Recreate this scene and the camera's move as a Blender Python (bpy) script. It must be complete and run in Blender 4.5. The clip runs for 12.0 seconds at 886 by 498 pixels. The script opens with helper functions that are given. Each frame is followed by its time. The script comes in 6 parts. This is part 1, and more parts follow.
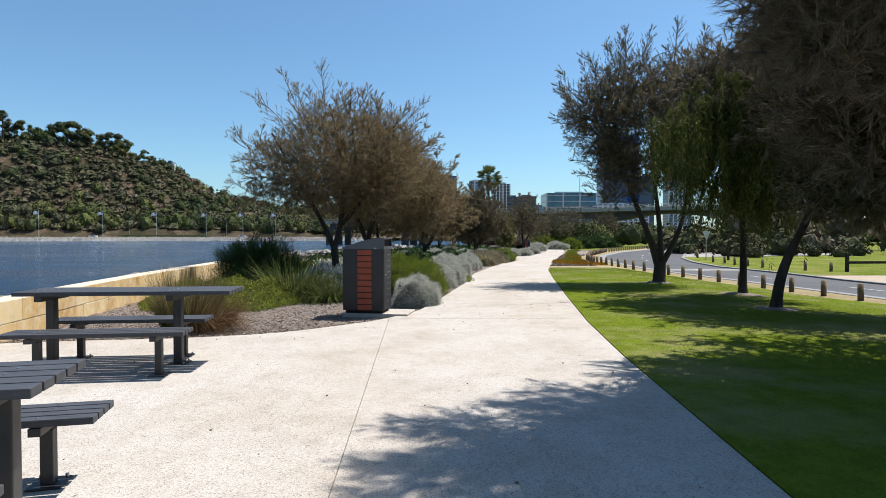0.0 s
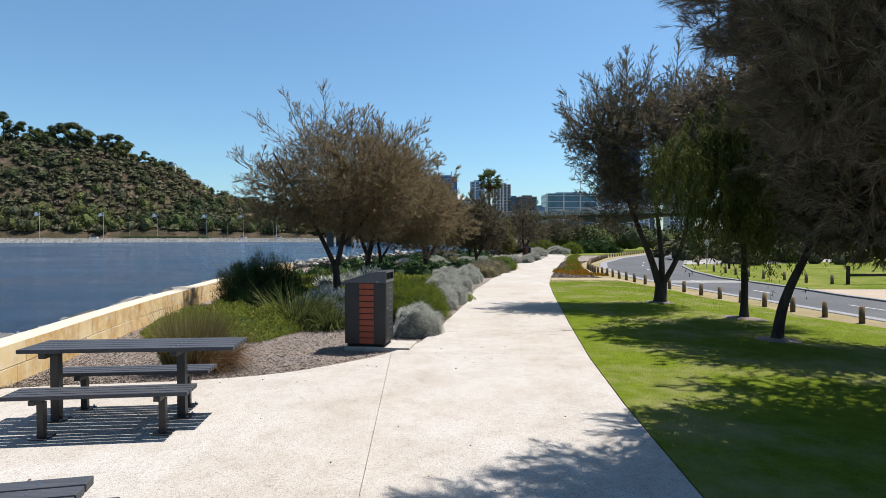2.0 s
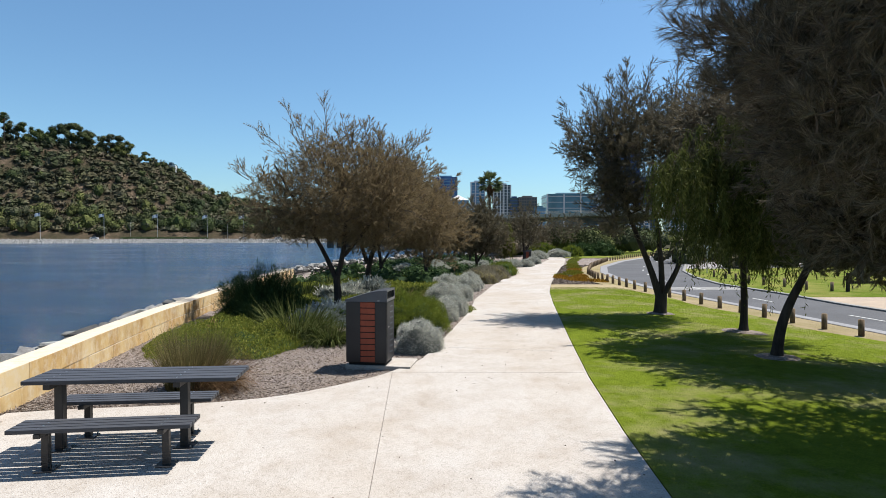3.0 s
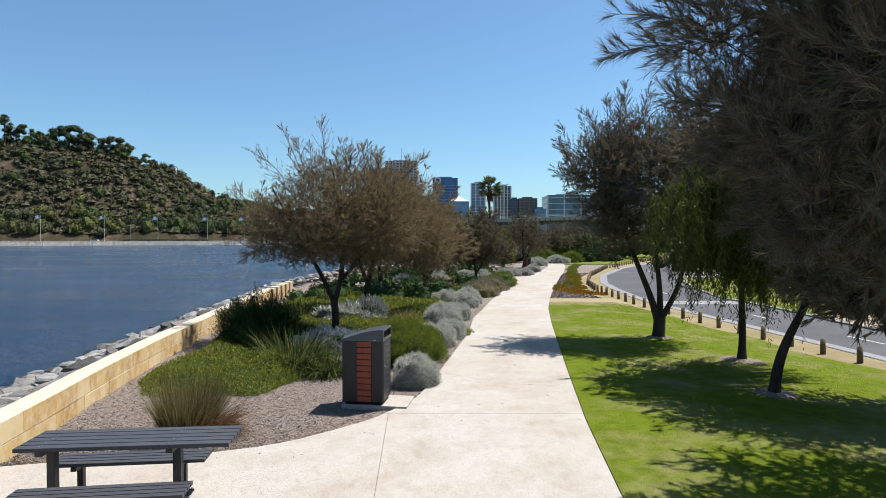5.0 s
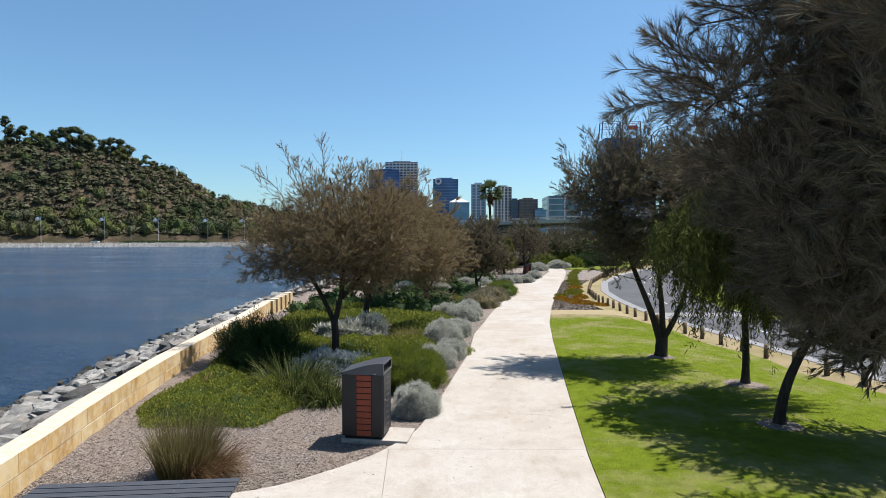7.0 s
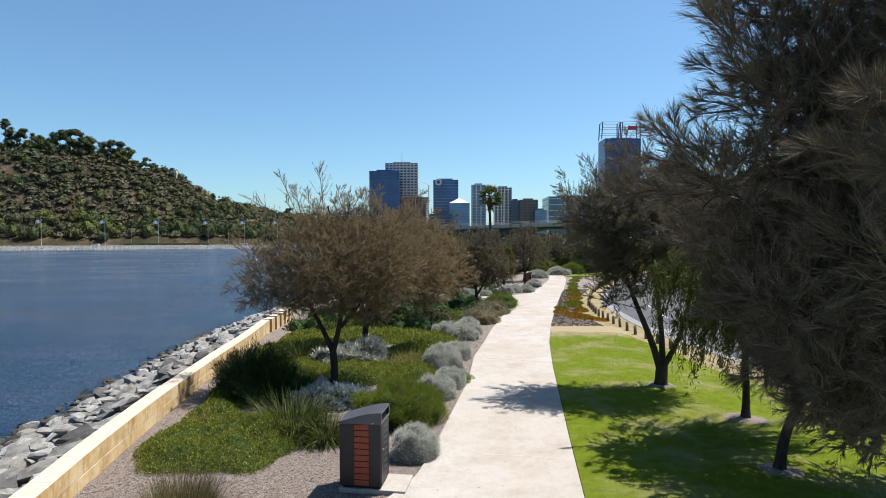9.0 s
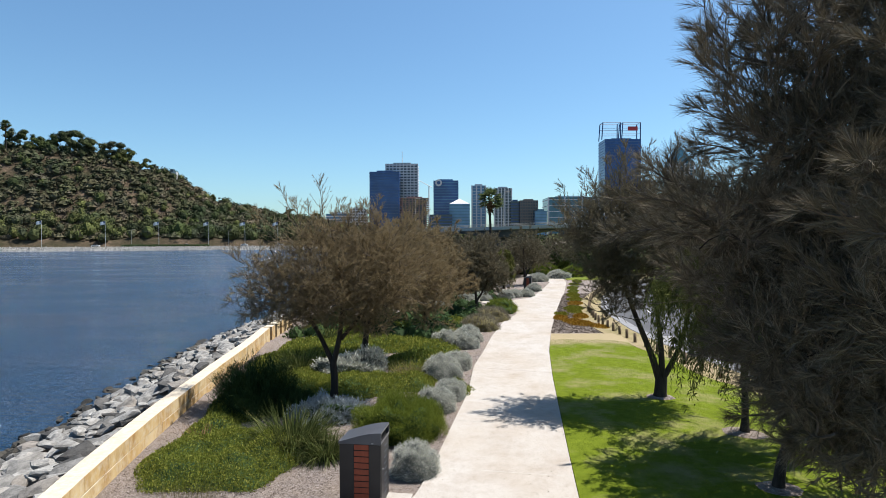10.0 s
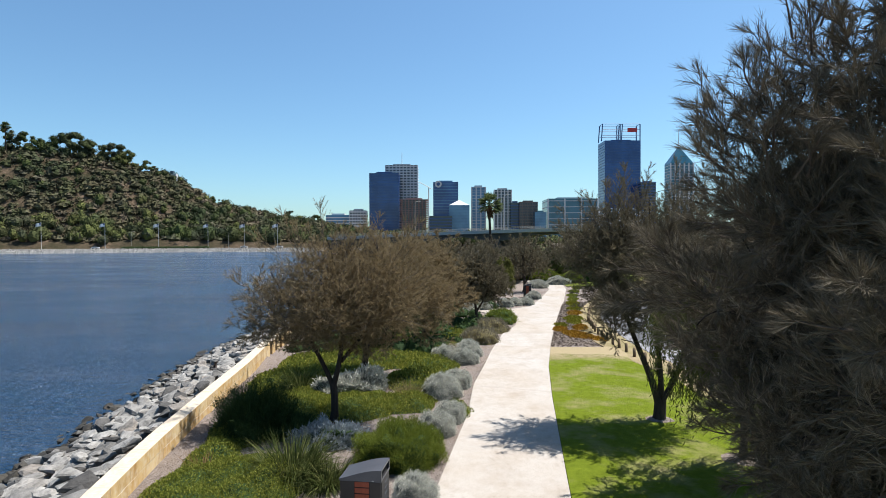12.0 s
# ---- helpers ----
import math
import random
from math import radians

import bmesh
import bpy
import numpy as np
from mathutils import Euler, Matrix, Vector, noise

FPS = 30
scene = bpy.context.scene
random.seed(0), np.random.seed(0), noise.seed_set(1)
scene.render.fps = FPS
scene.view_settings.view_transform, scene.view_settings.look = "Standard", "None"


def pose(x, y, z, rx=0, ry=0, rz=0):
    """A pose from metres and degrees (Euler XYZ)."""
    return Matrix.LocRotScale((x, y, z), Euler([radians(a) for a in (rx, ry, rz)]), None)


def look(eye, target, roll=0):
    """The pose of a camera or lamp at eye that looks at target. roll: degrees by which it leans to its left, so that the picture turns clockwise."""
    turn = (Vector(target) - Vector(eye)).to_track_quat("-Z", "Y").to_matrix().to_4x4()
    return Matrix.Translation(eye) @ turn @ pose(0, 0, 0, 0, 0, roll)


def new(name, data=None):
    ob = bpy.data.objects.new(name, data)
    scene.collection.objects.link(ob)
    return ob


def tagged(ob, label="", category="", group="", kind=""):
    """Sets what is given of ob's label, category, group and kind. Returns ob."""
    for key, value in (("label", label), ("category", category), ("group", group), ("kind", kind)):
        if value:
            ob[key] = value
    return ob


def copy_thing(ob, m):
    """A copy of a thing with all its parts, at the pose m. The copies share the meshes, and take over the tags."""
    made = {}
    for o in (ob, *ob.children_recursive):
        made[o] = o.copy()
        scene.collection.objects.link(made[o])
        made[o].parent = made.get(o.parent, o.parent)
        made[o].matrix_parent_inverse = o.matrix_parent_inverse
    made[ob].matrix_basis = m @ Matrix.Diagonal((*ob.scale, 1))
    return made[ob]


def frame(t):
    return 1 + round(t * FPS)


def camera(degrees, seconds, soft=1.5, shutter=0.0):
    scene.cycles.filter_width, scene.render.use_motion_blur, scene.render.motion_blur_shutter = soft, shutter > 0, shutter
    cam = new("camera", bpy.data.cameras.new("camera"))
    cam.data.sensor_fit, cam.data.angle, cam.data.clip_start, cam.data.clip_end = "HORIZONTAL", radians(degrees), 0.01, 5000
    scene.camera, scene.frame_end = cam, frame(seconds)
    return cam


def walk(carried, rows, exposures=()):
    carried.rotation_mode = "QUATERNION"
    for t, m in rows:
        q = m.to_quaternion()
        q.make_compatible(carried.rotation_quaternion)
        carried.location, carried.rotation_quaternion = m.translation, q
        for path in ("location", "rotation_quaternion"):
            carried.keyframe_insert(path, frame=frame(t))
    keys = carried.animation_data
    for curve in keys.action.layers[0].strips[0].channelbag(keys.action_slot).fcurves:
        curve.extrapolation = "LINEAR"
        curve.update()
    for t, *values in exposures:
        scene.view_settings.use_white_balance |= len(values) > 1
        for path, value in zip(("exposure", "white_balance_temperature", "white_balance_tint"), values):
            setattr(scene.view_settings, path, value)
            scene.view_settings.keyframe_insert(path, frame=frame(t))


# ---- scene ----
cam = camera(75.2, 12.0, 0.4)
METRES, EYE, TILT, LEAN, TURN = 3.9, 1.35, -1.25, 0.0, 0.0
ROWS = [
    (0.0, 0.0, 0.0, 0.0, 0.0, 0.0, 0.0),
    (0.5, -0.0016, 0.0001, 0.0329, 0.01, 0.01, -0.01),
    (1.0, -0.0045, 0.0016, 0.0694, 0.02, 0.02, 0.0),
    (1.5, -0.005, 0.0006, 0.1072, 0.04, 0.03, 0.01),
    (2.0, -0.0062, -0.0045, 0.146, 0.05, 0.03, 0.0),
    (2.5, -0.0045, -0.0107, 0.1852, 0.06, 0.04, -0.01),
    (3.0, -0.008, -0.0171, 0.2286, 0.08, 0.06, -0.01),
    (5.0, 0.0093, -0.011, 0.3972, 0.11, 0.15, 0.02),
    (5.5, 0.0085, -0.0057, 0.4353, 0.12, 0.16, 0.04),
    (6.0, 0.0078, 0.0005, 0.4721, 0.13, 0.18, 0.03),
    (6.5, 0.0063, 0.0089, 0.5039, 0.13, 0.2, 0.0),
    (7.0, 0.0068, 0.0186, 0.5351, 0.15, 0.22, 0.01),
    (9.0, 0.0182, 0.033, 0.7413, 0.18, 0.27, 0.15),
    (9.5, 0.0206, 0.028, 0.7869, 0.19, 0.3, 0.17),
    (10.0, 0.0215, 0.0224, 0.8282, 0.2, 0.33, 0.18),
    (10.5, 0.0205, 0.0181, 0.8773, 0.21, 0.35, 0.21),
    (11.0, 0.0186, 0.015, 0.9125, 0.2, 0.39, 0.2),
    (11.5, 0.0189, 0.0095, 0.9557, 0.18, 0.44, 0.18),
    (12.0, 0.02, 0.0046, 0.99, 0.17, 0.44, 0.16),
]
walk(cam, [(t, pose(0, 0, EYE, TILT, LEAN, TURN) @ pose(METRES * x, METRES * y, METRES * z, 90 + pitch, roll, yaw)) for t, x, y, z, yaw, pitch, roll in ROWS],
     exposures=((0.0, 0.88), (3.0, 0.845), (6.0, 0.86), (9.0, 0.89), (12.0, 0.95)))

# ---- world and sun ----
SUN = Vector((0.42, 0.25, 1.0)).normalized()
world = bpy.data.worlds.new("sky")
scene.world = world
world.use_nodes = True
wn = world.node_tree.nodes
sky = wn.new("ShaderNodeTexSky")
sky.sky_type = "NISHITA"
sky.sun_disc = False
sky.sun_elevation = math.asin(SUN.z)
sky.sun_rotation = math.atan2(SUN.x, SUN.y)
sky.air_density, sky.dust_density, sky.ozone_density = 1.0, 0.75, 3.4
wn["Background"].inputs["Strength"].default_value = 0.082
tint = wn.new("ShaderNodeMix")
tint.data_type, tint.blend_type = "RGBA", "MULTIPLY"
tint.inputs[0].default_value = 1.0
tint.inputs[7].default_value = (0.748, 0.955, 1.01, 1)
world.node_tree.links.new(sky.outputs[0], tint.inputs[6])
world.node_tree.links.new(tint.outputs[2], wn["Background"].inputs["Color"])
sun = new("sun", bpy.data.lights.new("sun", "SUN"))
sun.data.energy, sun.data.angle, sun.data.color = 5.0, radians(0.53), (1.0, 0.955, 0.89)
sun.matrix_world = look(SUN * 60, (0, 0, 0))


# ---- materials ----
class Nodes:
    """A small wrapper round one material's node tree."""

    def __init__(self, name):
        self.mat = bpy.data.materials.new(name)
        self.mat.use_nodes = True
        self.tree = self.mat.node_tree
        self.bsdf = self.tree.nodes["Principled BSDF"]
        self.out = self.tree.nodes["Material Output"]
        self.geo = self.tree.nodes.new("ShaderNodeNewGeometry")

    def link(self, a, b):
        self.tree.links.new(a, b)

    def add(self, kind, **values):
        n = self.tree.nodes.new(kind)
        for key, v in values.items():
            n.inputs[key.replace("_", " ")].default_value = v
        return n

    def coords(self, scale=(1, 1, 1), source=None):
        m = self.tree.nodes.new("ShaderNodeMapping")
        m.inputs["Scale"].default_value = scale
        self.link(source or self.geo.outputs["Position"], m.inputs["Vector"])
        return m.outputs[0]

    def noise(self, scale, detail=4, rough=0.55, stretch=(1, 1, 1)):
        n = self.add("ShaderNodeTexNoise", Scale=scale, Detail=detail, Roughness=rough)
        self.link(self.coords(stretch), n.inputs["Vector"])
        return n.outputs["Fac"]

    def cells(self, scale, feature="F1", stretch=(1, 1, 1)):
        n = self.add("ShaderNodeTexVoronoi", Scale=scale)
        n.feature = feature
        self.link(self.coords(stretch), n.inputs["Vector"])
        return n

    def ramp(self, fac, stops):
        n = self.tree.nodes.new("ShaderNodeValToRGB")
        el = n.color_ramp.elements
        while len(el) < len(stops):
            el.new(0.5)
        for e, (p, c) in zip(el, stops):
            e.position, e.color = p, (*c, 1) if len(c) == 3 else c
        self.link(fac, n.inputs[0])
        return n.outputs[0]

    def mix(self, fac, a, b, blend="MIX"):
        n = self.tree.nodes.new("ShaderNodeMix")
        n.data_type, n.blend_type = "RGBA", blend
        for socket, v in ((n.inputs[0], fac), (n.inputs[6], a), (n.inputs[7], b)):
            if hasattr(v, "is_output"):
                self.link(v, socket)
            elif isinstance(v, (int, float)):
                socket.default_value = v
            else:
                socket.default_value = (*v, 1)
        return n.outputs[2]

    def math(self, op, a, b=0.5, clamp=False):
        n = self.tree.nodes.new("ShaderNodeMath")
        n.operation, n.use_clamp = op, clamp
        for socket, v in zip(n.inputs, (a, b)):
            if hasattr(v, "is_output"):
                self.link(v, socket)
            else:
                socket.default_value = v
        return n.outputs[0]

    def bump(self, height, strength=0.3, distance=0.01):
        n = self.add("ShaderNodeBump", Strength=strength, Distance=distance)
        self.link(height, n.inputs["Height"])
        self.link(n.outputs[0], self.bsdf.inputs["Normal"])

    def done(self, color, rough=0.8, metal=0.0, spec=0.4):
        if hasattr(color, "is_output"):
            self.link(color, self.bsdf.inputs["Base Color"])
        else:
            self.bsdf.inputs["Base Color"].default_value = (*color, 1)
        if hasattr(rough, "is_output"):
            self.link(rough, self.bsdf.inputs["Roughness"])
        else:
            self.bsdf.inputs["Roughness"].default_value = rough
        self.bsdf.inputs["Metallic"].default_value = metal
        self.bsdf.inputs["Specular IOR Level"].default_value = spec
        return self.mat


def foliage_material(name, dark, mid, light, glow=0.25, patch=0.6, rough=0.6, plants=0.0, spec=0.06):
    """Leaves: three tones by leaf and by clump, part of the light passing through."""
    n = Nodes(name)
    by_leaf = n.ramp(n.geo.outputs["Random Per Island"], [(0.0, dark), (0.55, mid), (1.0, light)])
    clump = n.noise(patch, 3)
    c = n.mix(n.ramp(clump, [(0.35, (0, 0, 0)), (0.65, (0.6, 0.6, 0.6))]), by_leaf, mid)
    if plants:
        kind = n.ramp(n.noise(plants, 2), [(0.36, (0.5, 0.6, 0.6)), (0.5, (1, 1, 1)), (0.64, (1.25, 1.12, 1.0))])
        c = n.mix(1.0, c, kind, "MULTIPLY")
    n.done(c, rough if spec > 0.1 else max(rough, 0.7), 0.0, spec)
    tr = n.add("ShaderNodeBsdfTranslucent")
    n.link(c, tr.inputs["Color"])
    mx = n.add("ShaderNodeMixShader", Fac=glow)
    n.link(n.bsdf.outputs[0], mx.inputs[1])
    n.link(tr.outputs[0], mx.inputs[2])
    n.link(mx.outputs[0], n.out.inputs["Surface"])
    return n.mat


def plain_material(name, a, b, scale=6.0, rough=0.7, metal=0.0, bump=0.15, spec=0.4, stretch=(1, 1, 1), fine=60.0):
    """Two tones mixed by a coarse and a fine noise, with fine relief."""
    n = Nodes(name)
    coarse, grain = n.noise(scale, 5, 0.6, stretch), n.noise(fine, 4, 0.6, stretch)
    f = n.math("ADD", n.math("MULTIPLY", coarse, 0.6), n.math("MULTIPLY", grain, 0.4))
    n.bump(f, bump, 0.006)
    return n.done(n.ramp(f, [(0.36, a), (0.64, b)]), rough, metal, spec)


def concrete_material():
    n = Nodes("exposed_aggregate_concrete")
    pebbles, grit = n.cells(120.0), n.cells(85.0)
    tone = n.ramp(pebbles.outputs["Color"], [(0.08, (0.215, 0.195, 0.178)), (0.3, (0.338, 0.313, 0.288)), (0.8, (0.402, 0.38, 0.356))])
    dark = n.ramp(grit.outputs["Color"], [(0.08, (0.76, 0.75, 0.73)), (0.17, (1, 1, 1))])
    worn = n.ramp(n.noise(1.1, 6, 0.68), [(0.32, (0.87, 0.84, 0.805)), (0.56, (1, 1, 1))])
    scuff = n.ramp(n.noise(5.5, 5, 0.7, (1, 0.7, 1)), [(0.34, (0.9, 0.88, 0.86)), (0.5, (1, 1, 1))])
    stain = n.ramp(n.noise(0.28, 4, 0.6, (1, 0.6, 1)), [(0.36, (0.93, 0.89, 0.84)), (0.55, (1, 1, 1))])
    c = n.mix(1.0, n.mix(1.0, tone, worn, "MULTIPLY"), stain, "MULTIPLY")
    c = n.mix(1.0, n.mix(1.0, c, dark, "MULTIPLY"), scuff, "MULTIPLY")
    n.bump(pebbles.outputs["Distance"], 0.5, 0.005)
    return n.done(c, 0.95, 0, 0.08)


def mulch_material():
    n = Nodes("bark_mulch")
    chips = n.cells(42.0, stretch=(1, 2.4, 1))
    tone = n.ramp(chips.outputs["Color"], [(0.1, (0.06, 0.046, 0.041)), (0.5, (0.168, 0.138, 0.125)), (0.9, (0.34, 0.3, 0.277))])
    c = n.mix(n.ramp(n.noise(0.9, 4), [(0.4, (0, 0, 0)), (0.7, (0.5, 0.5, 0.5))]), tone, (0.2071, 0.1607, 0.1214))
    n.bump(chips.outputs["Distance"], 0.8, 0.02)
    return n.done(c, 0.95, 0, 0.2)


def lawn_material(name, green_a, green_b, dry, amount):
    n = Nodes(name)
    mown = n.math('ADD', n.math('MULTIPLY', n.noise(45.0, 3, 0.7), 0.5), n.math('MULTIPLY', n.noise(4.0, 5, 0.7), 0.5))
    grass = n.ramp(mown, [(0.36, green_a), (0.62, green_b)])
    patch = n.ramp(n.noise(0.55, 6, 0.65), [(0.5 - amount, (0, 0, 0)), (0.78 - amount, (0.75, 0.75, 0.75))])
    sep = n.tree.nodes.new("ShaderNodeSeparateXYZ")
    n.link(n.geo.outputs["Position"], sep.inputs[0])
    reach = n.math("ADD", n.math("MULTIPLY", sep.outputs[1], 0.1), n.math("MULTIPLY", n.noise(0.9, 5, 0.65), 0.35))
    bare = n.ramp(n.math("SUBTRACT", reach, 1.87), [(0.82, (0, 0, 0)), (0.98, (0.9, 0.9, 0.9))])
    wear = n.mix(1.0, patch, bare, "LIGHTEN") if name == "lawn" else patch
    n.bump(n.noise(160.0, 2, 0.7), 0.7, 0.02)
    return n.done(n.mix(wear, grass, dry), 1.0, 0, 0.03)


def water_material():
    n = Nodes("river_water")
    chop = n.noise(5.5, 4, 0.6, (0.45, 1.0, 1.0))
    ripple = n.noise(1.6, 5, 0.62, (0.4, 1.0, 1.0))
    swell = n.noise(0.16, 4, 0.6, (0.25, 1.0, 1.0))
    h = n.math("ADD", n.math("ADD", n.math("MULTIPLY", ripple, 0.55), n.math("MULTIPLY", swell, 0.5)), n.math("MULTIPLY", chop, 0.45))
    n.bump(h, 1.0, 0.75)
    tone = n.ramp(n.noise(0.035, 4, 0.6, (0.3, 1.0, 1.0)), [(0.35, (0.013, 0.042, 0.09)), (0.65, (0.021, 0.058, 0.115))])
    return n.done(tone, n.ramp(swell, [(0.4, (0.06, 0.06, 0.06)), (0.6, (0.16, 0.16, 0.16))]), 0, 0.5)


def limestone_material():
    """Yellow limestone; upward faces are mixed towards a paler cream."""
    n = Nodes("limestone_block")
    ob = n.tree.nodes.new("ShaderNodeObjectInfo")
    block = n.ramp(ob.outputs["Random"], [(0.0, (0.47, 0.32, 0.135)), (0.5, (0.50, 0.36, 0.175)), (1.0, (0.52, 0.40, 0.225))])
    streak = n.ramp(n.noise(2.6, 6, 0.7, (1, 1, 0.4)), [(0.36, (0.74, 0.66, 0.56)), (0.54, (1, 1, 1))])
    stain = n.ramp(n.noise(1.1, 5, 0.7, (1, 1, 0.5)), [(0.40, (0.82, 0.72, 0.6)), (0.55, (1, 1, 1))])
    pale = n.ramp(n.noise(6.0, 5, 0.7), [(0.45, (0, 0, 0)), (0.72, (0.7, 0.7, 0.7))])
    c = n.mix(pale, n.mix(1.0, n.mix(1.0, block, streak, "MULTIPLY"), stain, "MULTIPLY"), (0.52, 0.46, 0.36))
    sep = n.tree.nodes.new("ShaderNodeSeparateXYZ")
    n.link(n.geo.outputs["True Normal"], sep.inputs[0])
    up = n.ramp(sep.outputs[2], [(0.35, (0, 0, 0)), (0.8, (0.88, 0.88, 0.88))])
    pale_top = n.ramp(n.noise(9.0, 6, 0.7), [(0.3, (0.38, 0.325, 0.25)), (0.6, (0.48, 0.43, 0.36))])
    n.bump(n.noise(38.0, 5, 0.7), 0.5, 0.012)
    return n.done(n.mix(up, c, pale_top), 0.92, 0, 0.25)


def rock_material():
    n = Nodes("granite_boulder")
    ob = n.tree.nodes.new("ShaderNodeObjectInfo")
    who = n.math("FRACT", n.math("ADD", ob.outputs["Random"], n.geo.outputs["Random Per Island"]), 0)
    base = n.ramp(who, [(0.0, (0.07, 0.067, 0.064)), (0.3, (0.22, 0.213, 0.203)), (0.75, (0.38, 0.37, 0.35)), (1.0, (0.25, 0.22, 0.19))])
    vein = n.ramp(n.noise(5.0, 6, 0.7, (1, 0.5, 1.6)), [(0.36, (0.5, 0.5, 0.5)), (0.6, (1, 1, 1))])
    speck = n.ramp(n.noise(60.0, 3, 0.7), [(0.35, (0.75, 0.75, 0.75)), (0.65, (1, 1, 1))])
    sep = n.tree.nodes.new("ShaderNodeSeparateXYZ")
    n.link(n.geo.outputs["Position"], sep.inputs[0])
    wet = n.ramp(n.math("ADD", n.math("ADD", sep.outputs[2], 1.4), n.math("MULTIPLY", n.noise(1.5, 3), 0.3)), [(0.44, (0.2, 0.19, 0.17)), (0.6, (1, 1, 1))])
    c = n.mix(1.0, n.mix(1.0, n.mix(1.0, base, vein, "MULTIPLY"), speck, "MULTIPLY"), wet, "MULTIPLY")
    n.bump(n.noise(9.0, 7, 0.72), 0.9, 0.06)
    return n.done(c, 0.85, 0, 0.3)


def asphalt_material():
    n = Nodes("asphalt")
    tone = n.ramp(n.noise(180.0, 2, 0.7), [(0.3, (0.042, 0.042, 0.046)), (0.7, (0.085, 0.085, 0.09))])
    worn = n.ramp(n.noise(0.35, 5, 0.6), [(0.35, (0.8, 0.8, 0.8)), (0.65, (1.1, 1.1, 1.1))])
    n.bump(n.noise(200.0, 2, 0.7), 0.4, 0.006)
    return n.done(n.mix(1.0, tone, worn, "MULTIPLY"), 0.85, 0, 0.3)


def bark_material(name, a, b):
    n = Nodes(name)
    ridge = n.noise(9.0, 6, 0.7, (1, 1, 0.18))
    n.bump(ridge, 0.9, 0.03)
    return n.done(n.ramp(ridge, [(0.35, a), (0.66, b)]), 0.95, 0, 0.15)


def hill_material():
    n = Nodes("dry_hillside")
    f = n.math("ADD", n.math("MULTIPLY", n.noise(0.05, 5, 0.65), 0.6), n.math("MULTIPLY", n.noise(0.5, 4, 0.7), 0.4))
    c = n.ramp(f, [(0.40, (0.034, 0.032, 0.018)), (0.52, (0.065, 0.05, 0.033)), (0.64, (0.14, 0.1, 0.072))])
    n.bump(n.noise(0.6, 4, 0.7), 0.8, 0.6)
    return n.done(c, 0.95, 0, 0.05)


def bushland_material(name, tones, cell):
    """Distant shrubs: each one has its own tone, its leaves vary but little."""
    n = Nodes(name)
    who = n.cells(cell, stretch=(1, 1, 0.5))
    c = n.ramp(who.outputs["Color"], [(0.08 + 0.84 * k / (len(tones) - 1), t) for k, t in enumerate(tones)])
    leaf = n.ramp(n.geo.outputs["Random Per Island"], [(0.0, (0.72, 0.72, 0.72)), (1.0, (1.2, 1.2, 1.2))])
    sweep = n.ramp(n.noise(0.025, 4, 0.6), [(0.36, (0.75, 0.82, 0.8)), (0.62, (1.2, 1.08, 1.05))])
    n.done(n.mix(1.0, n.mix(1.0, c, leaf, "MULTIPLY"), sweep, "MULTIPLY"), 0.9, 0, 0.05)
    return n.mat


def glass_tower_material(name, a, b, rough=0.15):
    n = Nodes(name)
    c = n.ramp(n.noise(0.03, 3, 0.5), [(0.4, a), (0.6, b)])
    return n.done(c, rough, 0.0, 0.7)


M_CONCRETE, M_MULCH, M_WATER = concrete_material(), mulch_material(), water_material()
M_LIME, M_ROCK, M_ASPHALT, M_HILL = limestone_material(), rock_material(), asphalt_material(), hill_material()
M_LAWN = lawn_material("lawn", (0.066, 0.092, 0.008), (0.134, 0.17, 0.016), (0.29, 0.232, 0.15), 0.02)
M_MEADOW = lawn_material("meadow_grass", (0.05, 0.0786, 0.0086), (0.1071, 0.1429, 0.0179), (0.2143, 0.1857, 0.0643), 0.08)
M_DRY = lawn_material("dry_grass", (0.14, 0.125, 0.05), (0.2, 0.17, 0.088), (0.27, 0.215, 0.14), 0.2)
M_BLADE = foliage_material("grass_blades", (0.07, 0.098, 0.009), (0.13, 0.17, 0.016), (0.2, 0.215, 0.036), 0.4)
M_GAP = plain_material("joint_filler", (0.1143, 0.1, 0.0857), (0.1714, 0.15, 0.1286), 20)
M_PALESTONE = plain_material("pale_revetment_stone", (0.16, 0.155, 0.146), (0.29, 0.28, 0.265), 0.5)
M_KERB = plain_material("kerb_concrete", (0.2857, 0.2714, 0.25), (0.4, 0.3786, 0.3429), 3)
M_SAND = plain_material("sandy_paving", (0.21, 0.155, 0.105), (0.30, 0.23, 0.16), 1.5)
M_KERBSTONE = plain_material("road_kerb", (0.13, 0.125, 0.118), (0.2, 0.192, 0.18), 3)
M_GUTTER = plain_material("gutter_concrete", (0.13, 0.128, 0.132), (0.19, 0.186, 0.19), 3)
M_GRAVEL = plain_material("grey_gravel", (0.17, 0.16, 0.16), (0.29, 0.275, 0.27), 1.2, 0.95, 0, 0.6)
M_PAINT = plain_material("road_paint", (0.32, 0.32, 0.31), (0.46, 0.46, 0.45), 8)
M_POST = bark_material("weathered_timber", (0.0857, 0.0607, 0.0393), (0.2143, 0.1607, 0.1071))
M_POSTTOP = bark_material("weathered_end_grain", (0.1857, 0.1464, 0.1), (0.3, 0.2429, 0.1786))
M_BOARD = plain_material("charcoal_board", (0.0271, 0.0286, 0.0343), (0.0536, 0.055, 0.0629), 14, 0.55, 0, 0.2, 0.4, (0.25, 3, 3), 40)
M_STEEL = plain_material("dark_powder_coat", (0.0186, 0.0179, 0.0186), (0.03, 0.0286, 0.0286), 5, 0.45, 0, 0.06)
